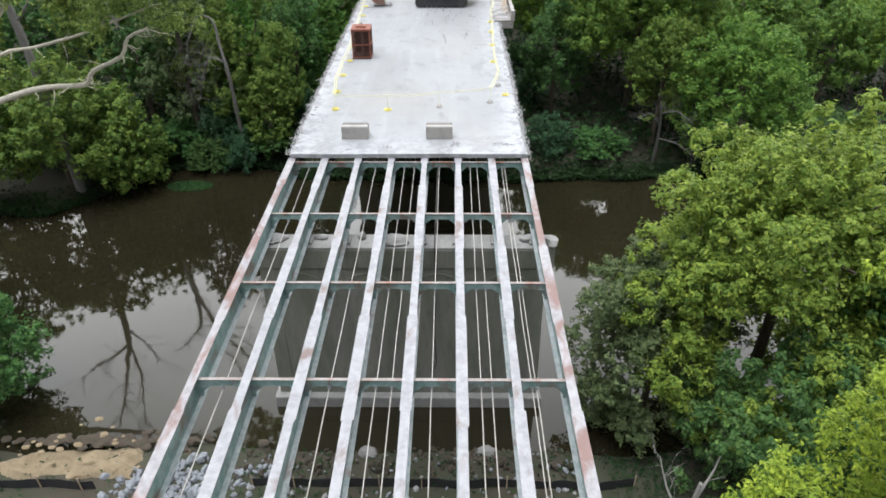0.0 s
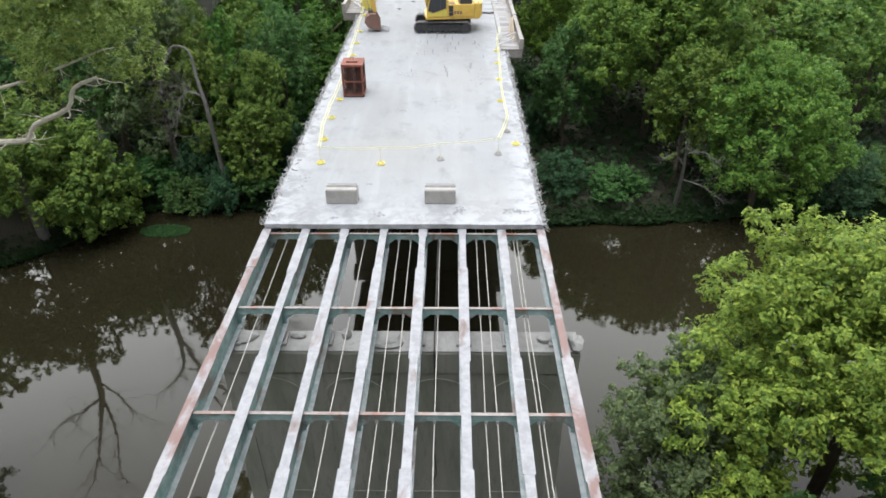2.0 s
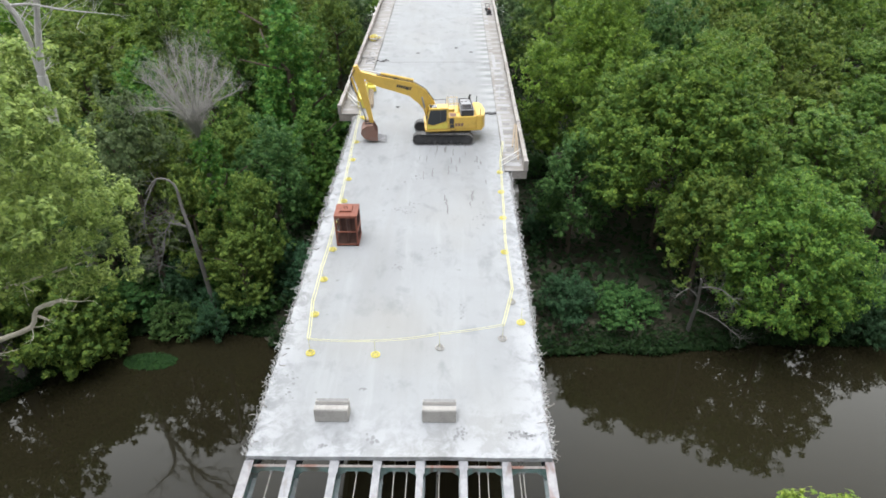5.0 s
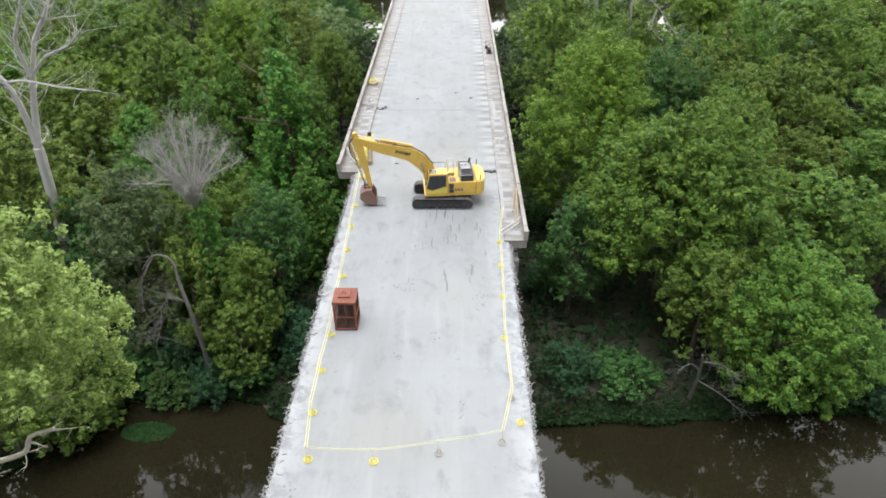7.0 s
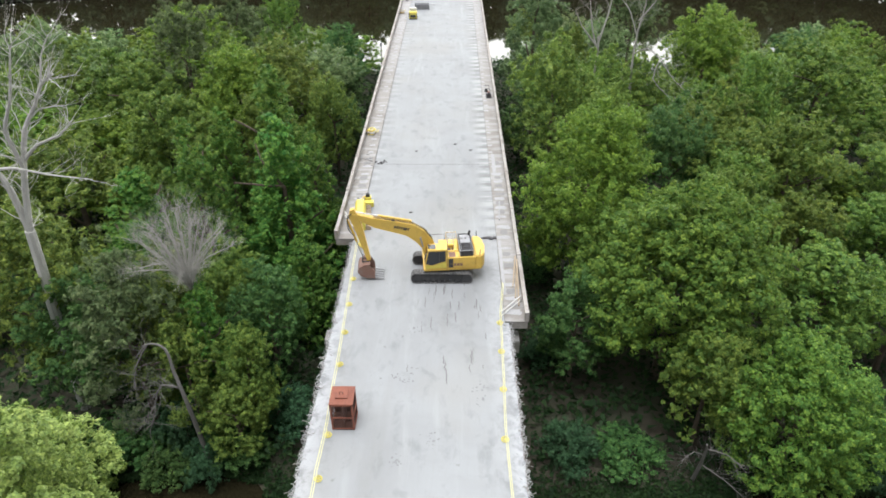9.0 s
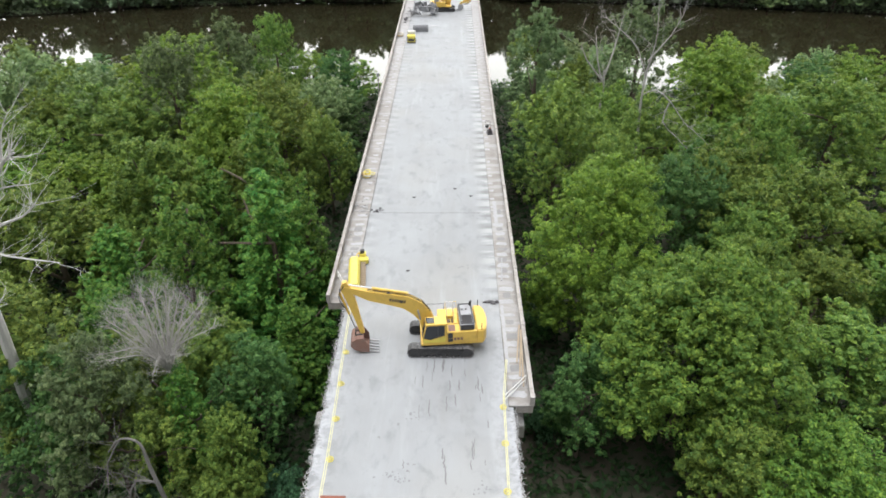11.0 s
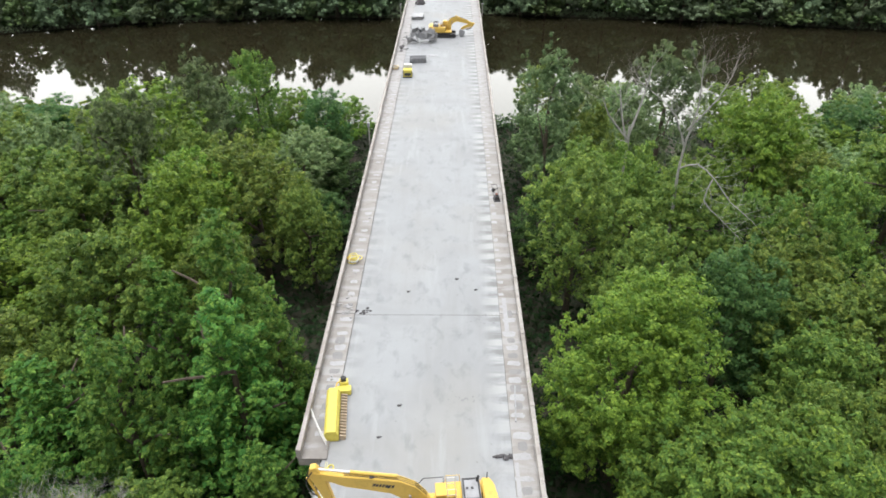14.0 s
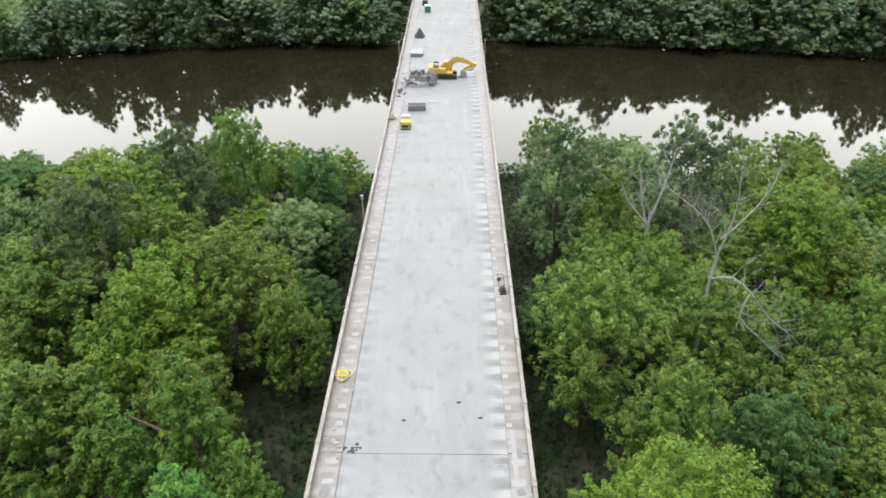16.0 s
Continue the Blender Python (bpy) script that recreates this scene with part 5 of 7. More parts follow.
    on("mirror", box(fresh(), (c1 - 0.02, y1 + 0.06, z0 + 0.9), (c1 + 0.05, y1 + 0.24, z0 + 1.25), 0.02), M_BLACK, "black mirror", cab)
    on("work_light", box(fresh(), (c1 - 0.36, y0 + 0.2, z1 + 0.032), (c1 - 0.26, y1 - 0.2, z1 + 0.11), 0.02), M_BLACK, "row of work lights", cab)
    on("door_post", box(fresh(), (c0 + 0.62, y1 + 0.021, z0 + 0.55), (c0 + 0.67, y1 + 0.03, z1 - 0.16)), M_BLACK, "", cab)
    # boom, stick and bucket
    boom = on("boom", bent_box(fresh(), boom_top, boom_low, 0.46), M_YELLOW, "bent yellow box-section boom")
    mid = len(boom_top) // 2
    (ax, az), (bx, bz) = boom_top[mid], boom_low[mid]
    (ex_, ez_), (fx, fz) = boom_top[mid + 1], boom_low[mid + 1]
    d = Vector((ex_ - ax, 0, ez_ - az)).normalized()
    for k in range(7):
        t0 = 0.10 + k * 0.175
        p = Vector((ax, 0, az)).lerp(Vector((bx, 0, bz)), 0.42) + d * t0
        q = p + d * 0.12
        h = Vector((bx - ax, 0, bz - az)).normalized() * 0.12
        bm = fresh()
        a = [bm.verts.new((w.x, 0.232, w.z)) for w in (p - h, q - h, q + h, p + h)]
        b = [bm.verts.new((w.x, 0.242, w.z)) for w in (p - h, q - h, q + h, p + h)]
        bm.faces.new(b)
        for i in range(4):
            bm.faces.new((a[i], a[(i + 1) % 4], b[(i + 1) % 4], b[i]))
        on("lettering", bm, M_BLACK, "black lettering bar", boom)
    body, rod = fresh(), fresh()
    for y in (-0.36, 0.36):
        body, rod = fresh(), fresh()
        ram(body, rod, (1.25, 1.45), ((boom_top[2][0] + boom_low[2][0]) / 2, (boom_top[2][1] + boom_low[2][1]) / 2), 0.11, y)
        on("boom_cylinder", body, M_YELLOW)
        on("boom_rod", rod, M_GREYSTEEL, "bright steel rod")
    body, rod = fresh(), fresh()
    ram(body, rod, (boom_top[3][0] + 0.1, boom_top[3][1] + 0.22), (stick[0][0] + 0.05, stick[0][1] + 0.30), 0.10, 0)
    on("stick_cylinder", body, M_YELLOW)
    on("stick_rod", rod, M_CHROME, "bright steel rod")
    bm = fresh()
    for y in (-0.12, 0.0, 0.12):
        pts = [(tx, y, tz + 0.03) for tx, tz in boom_top[1:-1]]
        tube(bm, pts, 0.016, 6)
    on("hydraulic_hose", bm, M_BLACK, "black hydraulic hoses")
    knee = boom_top[4]
    on("hose_clamp", box(fresh(), (knee[0] - 0.12, -0.2, knee[1] + 0.012), (knee[0] + 0.12, 0.2, knee[1] + 0.10), 0.02), M_BLACK, "black hose clamp", boom)
    eye = ((boom_top[3][0] + boom_low[3][0]) / 2 + 0.35, (boom_top[3][1] + boom_low[3][1]) / 2 + 0.1)
    on("pin", wheel(fresh(), (eye[0], 0.235, eye[1]), 0.10, 0.03, 14), M_BLACK, "dark pin end", boom)
    (sx, sz), (tx, tz) = stick
    d = Vector((tx - sx, 0, tz - sz)).normalized()
    n = Vector((-d.z, 0, d.x))
    if n.x > 0:
        n = -n
    line = [(-0.55, 0.14, 0.16), (0.0, 0.42, 0.30), (0.9, 0.30, 0.36), (2.0, 0.22, 0.30), ((Vector((tx, 0, tz)) - Vector((sx, 0, sz))).length, 0.14, 0.16)]
    top = [((Vector((sx, 0, sz)) + d * s - n * a).x, (Vector((sx, 0, sz)) + d * s - n * a).z) for s, a, b in line]
    low = [((Vector((sx, 0, sz)) + d * s + n * b).x, (Vector((sx, 0, sz)) + d * s + n * b).z) for s, a, b in line]
    on("stick", bent_box(fresh(), top, low, 0.38), M_YELLOW, "yellow stick")
    body, rod = fresh(), fresh()
    p = Vector((sx, 0, sz)) + d * 0.3 - n * 0.58
    q = Vector((tx, 0, tz)) - d * 0.42 - n * 0.40
    ram(body, rod, (p.x, p.z), (q.x, q.z), 0.085, 0)
    on("bucket_cylinder", body, M_YELLOW)
    for y in (-0.2, 0.2):
        h0, h1 = Vector((sx, y, sz)) - d * 0.3 - n * 0.10, Vector((sx, y, sz)) + d * 1.7 - n * 0.46
        on("hydraulic_hose", tube(fresh(), eased([h0, h0.lerp(h1, 0.3) - n * 0.42, h0.lerp(h1, 0.7) - n * 0.36, h1], 4), 0.035, 6), M_BLACK, "looped black hose")
    on("bucket_rod", rod, M_GREYSTEEL, "bright steel rod")
    for y in (-0.26, 0.26):
        bm = fresh()
        tube(bm, [(q.x, y, q.z), ((q.x + tx) / 2 - n.x * 0.3, y, (q.z + tz) / 2 - n.z * 0.3 - 0.12), (tx, y, tz)], 0.06, 6)
        on("bucket_link", bm, M_BLACK)
    # bucket: a curved shell with cheeks and teeth
    bt = up @ pose(bucket_at[0], 0, bucket_at[1], 0, bucket_turn, 0) @ Matrix.Diagonal((-1.3, 1, 1.02, 1))
    prof = [(0.0, 0.10), (-0.34, 0.02), (-0.62, -0.28), (-0.68, -0.68), (-0.46, -1.02), (-0.06, -1.18), (0.42, -1.14)]
    bm = fresh()
    w = 0.72
    outer = [(x, z) for x, z in prof]
    inner_ = [(x * 0.90 + 0.02, z * 0.92 - 0.02) for x, z in prof]
    for pa, pb in zip(range(6), range(1, 7)):
        vs = [bm.verts.new((outer[i][0], y, outer[i][1])) for i in (pa, pb) for y in (-w, w)] + [bm.verts.new((inner_[i][0], y, inner_[i][1])) for i in (pa, pb) for y in (-w, w)]
        bm.faces.new((vs[0], vs[1], vs[3], vs[2])), bm.faces.new((vs[4], vs[6], vs[7], vs[5]))
    for y in (-w, w):
        plate(bm, prof + [(0.34, -0.5)], y - 0.02, y + 0.02)
    bmesh.ops.remove_doubles(bm, verts=bm.verts[:], dist=0.001)
    bk = part("bucket", bm, bucket_mat, ex, "worn digging bucket")
    bk.matrix_basis = bt
    for k in range(5):
        y = -0.62 + 0.31 * k
        bm = plate(fresh(), [(0.36, -1.17), (0.42, -1.06), (0.98, -1.13), (1.0, -1.17)], y - 0.06, y + 0.06, 0.01)
        part("tooth", bm, M_GREYSTEEL, bk, "steel bucket tooth")
    return ex


BOOM_TOP = [(0.45, 2.35), (0.75, 3.25), (1.35, 4.15), (2.25, 4.75), (3.75, 5.12), (5.25, 5.45), (6.85, 5.95)]
BOOM_LOW = [(0.95, 1.75), (1.45, 2.35), (2.05, 3.15), (2.75, 3.75), (3.85, 4.15), (5.20, 4.60), (6.75, 5.55)]
excavator(pose(1.42, 65.65, DECK + 0.01, 0, 0, 180), 5, "large yellow crawler excavator with folded boom on the bridge deck",
          BOOM_TOP, BOOM_LOW, [(6.72, 5.72), (5.85, 1.55)], (5.80, 1.42), -8, M_BUCKET)
BOOM_TOP_2 = [(0.45, 2.35), (0.75, 3.2), (1.35, 3.9), (2.25, 4.15), (3.6, 3.95), (4.9, 3.45), (6.1, 2.85)]
BOOM_LOW_2 = [(0.95, 1.75), (1.45, 2.35), (2.0, 2.95), (2.7, 3.2), (3.65, 3.05), (4.8, 2.75), (6.0, 2.45)]
excavator(pose(0.6, 167.9, DECK + 0.01, 0, 0, 0) @ Matrix.Scale(0.86, 4), 0, "smaller yellow crawler excavator with a grey bucket far along the deck",
          BOOM_TOP_2, BOOM_LOW_2, [(6.0, 2.6), (3.6, 1.6)], (3.5, 1.42), -10, M_GREYSTEEL)

# rusty cage
def cage(m):
    c = root("steel_cage", m, "rusty red steel cage with mesh sides and a plated top", "cage")
    w, l, h = 1.38, 1.48, 2.2
    post = None
    for x in (0.05, w - 0.05):
        for y in (0.05, l - 0.05):
            part("post", box(fresh(), (x - 0.05, y - 0.05, 0), (x + 0.05, y + 0.05, h - 0.06), 0.008), M_RUSTRED, c)
    part("top_plate", box(fresh(), (-0.02, -0.02, h - 0.06), (w + 0.02, l + 0.02, h), 0.015), M_RUSTRED, c, "rusty orange top plate")
    part("lid", box(fresh(), (0.3, 0.45, h), (1.05, 1.15, h + 0.09), 0.02), M_RUSTRED, c)
    part("lifting_eye", tube(fresh(), [(0.55, 0.75, h + 0.08), (0.55, 0.75, h + 0.26), (0.75, 0.75, h + 0.26), (0.75, 0.75, h + 0.08)], 0.025, 6), M_RUSTDARK, c)
    part("floor_plate", box(fresh(), (0.0, 0.0, 0.03), (w, l, 0.10), 0.01), M_RUSTDARK, c)
    for y in (0.0, l):
        for z in (0.12, 1.05, h - 0.12):
            part("rail", box(fresh(), (0.1, y - 0.03, z - 0.04), (w - 0.1, y + 0.03, z + 0.04), 0.006), M_RUSTRED, c)
    for x in (0.0, w):
        for z in (0.12, 1.05, h - 0.12):
            part("rail", box(fresh(), (x - 0.03, 0.1, z - 0.04), (x + 0.03, l - 0.1, z + 0.04), 0.006), M_RUSTRED, c)
    for y in (0.03, l - 0.03):
        bm = fresh()
        for k in range(12):
            x = 0.12 + k * (w - 0.24) / 11
            box(bm, (x - 0.008, y - 0.006, 0.1), (x + 0.008, y + 0.006, h - 0.1))
        for k in range(18):
            z = 0.16 + k * (h - 0.3) / 17
            box(bm, (0.1, y - 0.012, z - 0.007), (w - 0.1, y - 0.004, z + 0.007))
        part("mesh_panel", bm, M_RUSTDARK, c, "dark rusty mesh")
    for x in (0.03, w - 0.03):
        bm = fresh()
        for k in range(12):
            y = 0.12 + k * (l - 0.24) / 11
            box(bm, (x - 0.006, y - 0.008, 0.1), (x + 0.006, y + 0.008, h - 0.1))
        for k in range(18):
            z = 0.16 + k * (h - 0.3) / 17
            box(bm, (x - 0.012, 0.1, z - 0.007), (x - 0.004, l - 0.1, z + 0.007))
        part("mesh_panel", bm, M_RUSTDARK, c, "dark rusty mesh")
    part("partition", box(fresh(), (w / 2 - 0.03, 0.06, 0.1), (w / 2 + 0.03, l - 0.06, h - 0.08), 0.005), M_RUSTDARK, c)
    part("back_sheet", box(fresh(), (0.1, l - 0.055, 0.1), (w - 0.1, l - 0.045, h - 0.1)), M_RUSTDARK, c)
    return c


cage(pose(-5.02, 49.05, DECK + 0.012))

# barrier blocks with a grooved top
def block(x):
    b = root("concrete_block", pose(x, 34.78, DECK + 0.012), "grey concrete barrier block with a grooved top near the broken end", "concrete block", "barrier blocks at the deck's end")
    h, d = 0.76, 0.74
    bm = fresh()
    prof = [(0.0, 0.0), (d, 0.0), (d, h - 0.05), (d - 0.04, h), (0.52, h), (0.46, h - 0.13), (0.36, h - 0.13), (0.30, h), (0.04, h), (0.0, h - 0.05)]
    a = [bm.verts.new((-0.75, y, z)) for y, z in prof]
    c = [bm.verts.new((0.75, y, z)) for y, z in prof]
    bm.faces.new(a), bm.faces.new(list(reversed(c)))
    for i in range(10):
        bm.faces.new((a[i], c[i], c[(i + 1) % 10], a[(i + 1) % 10]))
    bmesh.ops.recalc_face_normals(bm, faces=bm.faces[:])
    bmesh.ops.bevel(bm, geom=bm.edges[:], offset=0.018, segments=2, affect="EDGES")
    part("body", bm, M_BLOCK, b)
    bm = fresh()
    for px in (-0.35, 0.35):
        tube(bm, [(px - 0.08, 0.41, h - 0.14), (px - 0.06, 0.41, h - 0.05), (px + 0.06, 0.41, h - 0.05), (px + 0.08, 0.41, h - 0.14)], 0.012, 6)
    part("lifting_loop", bm, M_REBAR, b)
    part("groove_dirt", box(fresh(), (-0.73, 0.365, h - 0.129), (0.73, 0.455, h - 0.10), 0.004), M_TAR, b, "dark strip lying in the groove")
    bm = fresh()
    edge_x = [-0.72 + 1.44 * i / 16 for i in range(17)]
    far = [bm.verts.new((x, 0.695 + 0.012 * wobble(x * 9, 2.0), h + 0.003)) for x in edge_x]
    nearer = [bm.verts.new((x, 0.545 + 0.05 * wobble(x * 5, 7.0), h + 0.003)) for x in edge_x]
    for i in range(16):
        bm.faces.new((nearer[i], nearer[i + 1], far[i + 1], far[i]))
    part("weathered_top", bm, M_DARKPATCH, b, "grey weather stain on the top")


block(-3.12), block(1.68)

# stanchions with yellow rope
def stanchion(x, y, bright=True):
    s = root("rope_stanchion", pose(x, y, DECK + 0.012, 0, 0, RNG.uniform(0, 360)), "thin post in a yellow spoked base on the deck" if bright else "thin post in a dusty grey-yellow base on the deck", "stanchion", "stanchions along the deck")
    bm = fresh()
    for i in range(24):
        a, b = 2 * math.pi * i / 24, 2 * math.pi * (i + 1) / 24
        q = []
        for ang in (a, b):
            for r, z in ((0.225, 0.0), (0.24, 0.03), (0.22, 0.055), (0.185, 0.055), (0.175, 0.02)):
                q.append(bm.verts.new((r * math.cos(ang), r * math.sin(ang), z)))
        for k in range(4):
            bm.faces.new((q[k], q[k + 5], q[k + 6], q[k + 1]))
    bmesh.ops.remove_doubles(bm, verts=bm.verts[:], dist=0.001)
    for k in range(3):
        box(bm, (-0.17, -0.025, 0.02), (0.18, 0.018, 0.045), 0.006, (0, 0, 60 * k))
    part("base", bm, M_LEMON if bright else M_BLOCK, s)
    part("post", tube(fresh(), [(0, 0, 0.06), (0, 0, 1.02)], 0.011, 6), M_ROPE, s, "thin pale yellow post")
    return Vector((x, y, DECK + 1.0))


def rope(points, sag, r, mat_, label, parallel=0.0):
    o = None
    bm = fresh()
    for off in ((-parallel, 0), (parallel, 0.09)) if parallel else ((0, 0),):
        pts = []
        for a, b in zip(points, points[1:]):
            for k in range(8):
                t = k / 8
                p = a.lerp(b, t)
                pts.append((p.x + off[0], p.y, p.z - off[1] - sag * 4 * t * (1 - t) * (0.7 + 0.5 * wobble(a.y, a.x))))
        pts.append((points[-1].x + off[0], points[-1].y, points[-1].z - off[1]))
        tube(bm, pts, r, 5)
    return tagged(part("rope", bm, mat_), label, "rope", "barrier ropes on the deck")


left = [stanchion(*p) for p in ((-4.90, 39.25), (-5.22, 42.3), (-5.27, 45.5), (-5.22, 48.65), (-5.33, 51.8), (-5.38, 54.75), (-5.50, 58.05), (-5.62, 61.3), (-5.73, 64.6))]
right = [stanchion(*p, False) for p in ((4.83, 40.4), (5.52, 43.45))] + [stanchion(*p) for p in ((5.45, 48.4), (5.60, 52.5), (5.70, 56.1), (5.77, 59.2))]
front_row = [left[0], stanchion(-1.61, 39.15), stanchion(1.61, 39.7, False), right[0]]
stanchion(5.90, 41.7)
rope(left + [Vector((-5.9, 69.5, DECK + 1.0))], 0.10, 0.024, M_ROPE, "slack yellow double rope strung between stanchions", 0.05)
rope(right + [Vector((6.2, 63.0, DECK + 0.9))], 0.10, 0.024, M_ROPE, "slack yellow double rope strung between stanchions", 0.05)
rope(front_row, 0.10, 0.011, M_ROPE, "thin faded double rope strung across the deck", 0.03)

# yellow sweeper attachment by the sidewalk
s = root("sweeper_attachment", pose(-5.95, 71.9, DECK + 0.012, 0, 0, 6), "bright yellow sweeper attachment with a row of bristles", "sweeper")
part("hood", plate(fresh(), [(-0.55, 0.05), (0.42, 0.05), (0.42, 0.60), (0.25, 1.0), (-0.35, 1.0), (-0.55, 0.75)], 0.0, 4.1, 0.05), M_LEMON, s)
br = None
for k in range(15):
    m = pose(0.62, 0.15 + 0.27 * k, 0)
    if br is None:
        br = part("bristle", box(fresh(), (-0.20, -0.05, 0.0), (0.26, 0.05, 0.42), 0.02, (0, 14, 0)), M_TIMBER, s, "brown bristle tuft")
        br.matrix_basis = m
    else:
        again(br, "bristle", m, s)
part("hitch", box(box(fresh(), (0.15, 4.12, 0.1), (1.15, 4.7, 0.55), 0.05), (0.3, 4.7, 0.2), (0.95, 5.2, 0.8), 0.06), M_LEMON, s)
part("bracket", tube(fresh(), [(0.0, 4.1, 0.7), (0.2, 4.6, 0.95), (0.6, 5.0, 0.85)], 0.06, 8), M_YELLOW, s)
part("motor", wheel(fresh(), (0.62, 4.95, 0.92), 0.2, 0.35, 14), M_BLACK, s)

# heap of yellow and white line by the parapet
def coil(name, m, mats, label, n, r, seed):
    t = root(name, m, label, "coiled line")
    rr = random.Random(seed)
    for k in range(n):
        bm = fresh()
        cx, cy, cr, cz = rr.uniform(-0.35, 0.35), rr.uniform(-0.3, 0.3), r * rr.uniform(0.6, 1.1), 0.05 + 0.055 * k
        tx, ty = rr.uniform(-0.2, 0.2), rr.uniform(-0.2, 0.2)
        pts = [(cx + cr * math.cos(a), cy + cr * math.sin(a), cz + tx * math.cos(a) * cr + ty * math.sin(a) * cr + 0.03) for a in np.linspace(0, 6.1, 18)]
        tube(bm, pts, 0.045, 6)
        part("loop", bm, mats[k % len(mats)], t)


coil("line_heap", pose(-7.1, 93.1, DECK + 0.16), (M_LEMON, M_YELLOW, M_WHITEPAINT, M_LEMON), "heap of coiled yellow and white line on the sidewalk", 9, 0.42, 4)
coil("line_heap", pose(-5.85, 69.6, DECK + 0.016), (M_LEMON, M_LEMON, M_YELLOW), "small coil of yellow line by the sidewalk's broken end", 4, 0.2, 5)
coil("line_heap", pose(-7.35, 148.5, DECK + 0.16), (M_WHITEPAINT, M_TIMBER, M_WHITEPAINT, M_YELLOW), "pale bundle of line against the parapet", 10, 0.5, 6)

# small dark machine on the sidewalk
k = root("plate_compactor", pose(6.95, 104.9, DECK + 0.154, 0, 0, 8), "small dark engine-driven machine with bent handles on the sidewalk", "machine")
part("base_plate", box(fresh(), (-0.35, -0.45, 0.0), (0.35, 0.45, 0.10), 0.03), M_BLACK, k)
part("engine", box(box(fresh(), (-0.25, -0.3, 0.1), (0.25, 0.25, 0.55), 0.06), (-0.15, -0.2, 0.55), (0.15, 0.12, 0.70), 0.05), M_TARP, k)
part("handle", tube(tube(fresh(), [(-0.25, 0.3, 0.2), (-0.28, 1.0, 0.75), (-0.28, 1.7, 1.0), (0.28, 1.7, 1.0), (0.28, 1.0, 0.75), (0.25, 0.3, 0.2)], 0.03, 6), [(-0.28, 1.05, 0.78), (0.28, 1.05, 0.78)], 0.03, 6), M_BLACK, k)
part("fuel_tank", wheel(fresh(), (0.0, 0.05, 0.62), 0.15, 0.4, 12), M_RUSTRED, k, "dull red tank")
part("wheel", wheel(fresh(), (0.0, 1.9, 0.22), 0.22, 0.12, 16), M_BLACK, k)

# timber and rails left by the parapets
for n_, (x0, y0, z0, x1, y1, z1, lab, mt) in enumerate((
    (7.30, 61.0, 0.16, 7.52, 66.4, 0.75, "long pale timber leaning on the parapet", M_TIMBER),
    (7.12, 62.0, 0.16, 7.50, 66.0, 0.62, "long pale timber leaning on the parapet", M_TIMBER),
    (7.02, 63.4, 0.16, 7.48, 67.2, 0.5, "long pale timber leaning on the parapet", M_TIMBER),
    (6.55, 73.6, 0.16, 6.75, 77.0, 0.16, "pale rod lying on the sidewalk", M_GREYSTEEL),
)):
    bm = fresh()
    a, b = Vector((x0, y0, DECK + z0 + 0.04)), Vector((x1, y1, DECK + z1 + 0.04))
    d = (b - a).normalized()
    sd = d.cross(Vector((0, 0, 1))).normalized() * 0.05
    upv = sd.cross(d).normalized() * 0.04
    q = [[bm.verts.new(p + s1 * sd + s2 * upv) for s1, s2 in ((-1, -1), (1, -1), (1, 1), (-1, 1))] for p in (a, b)]
    bm.faces.new(q[0]), bm.faces.new(list(reversed(q[1])))
    for i in range(4):
        bm.faces.new((q[0][i], q[1][i], q[1][(i + 1) % 4], q[0][(i + 1) % 4]))
    bmesh.ops.recalc_face_normals(bm, faces=bm.faces[:])
    tagged(part("timber" if mt is M_TIMBER else "rod", bm, mt), lab, "timber" if mt is M_TIMBER else "rod", "timbers along the parapet" if mt is M_TIMBER else "")


def barrier_rail(pts, label):
    b = root("barrier_rail", pose(0, 0, 0), label, "barrier rail", "pale rails at the broken sidewalk ends")
    for dz in (0.0, 0.42):
        bm = fresh()
        tube(bm, [(x, y, z + dz) for x, y, z in pts], 0.035, 6)
        part("bar", bm, M_WHITEPAINT, b)
    for x, y, z in (pts[0], pts[-1]):
        part("leg", tube(fresh(), [(x, y, DECK + (0.15 if abs(x) > 6.13 else 0.012)), (x, y, z + 0.48)], 0.03, 6), M_WHITEPAINT, b)


barrier_rail([(7.45, 61.4, DECK + 0.45), (6.6, 60.4, DECK + 0.40), (5.85, 59.5, DECK + 0.42)], "pale white barrier rails closing the broken sidewalk end")
barrier_rail([(-7.7, 74.0, DECK + 0.5), (-6.9, 72.4, DECK + 0.45), (-6.2, 71.2, DECK + 0.45)], "pale white barrier rails closing the broken sidewalk end")

# dark scraps on deck and curb
def scraps(name, cx, cy, w, l, n, seed, mat_, label, zz=DECK + 0.012, size=(0.06, 0.2)):
    r = random.Random(seed)
    bm = fresh()
    for _ in range(n):
        s_ = r.uniform(*size)
        lump(bm, (cx + r.gauss(0, w), cy + r.gauss(0, l), zz + s_ * 0.25), s_, r.uniform(0, 50), (1.3, 0.9, 0.45), 1)
    return tagged(part(name, bm, mat_), label, "debris", kind="stuff")


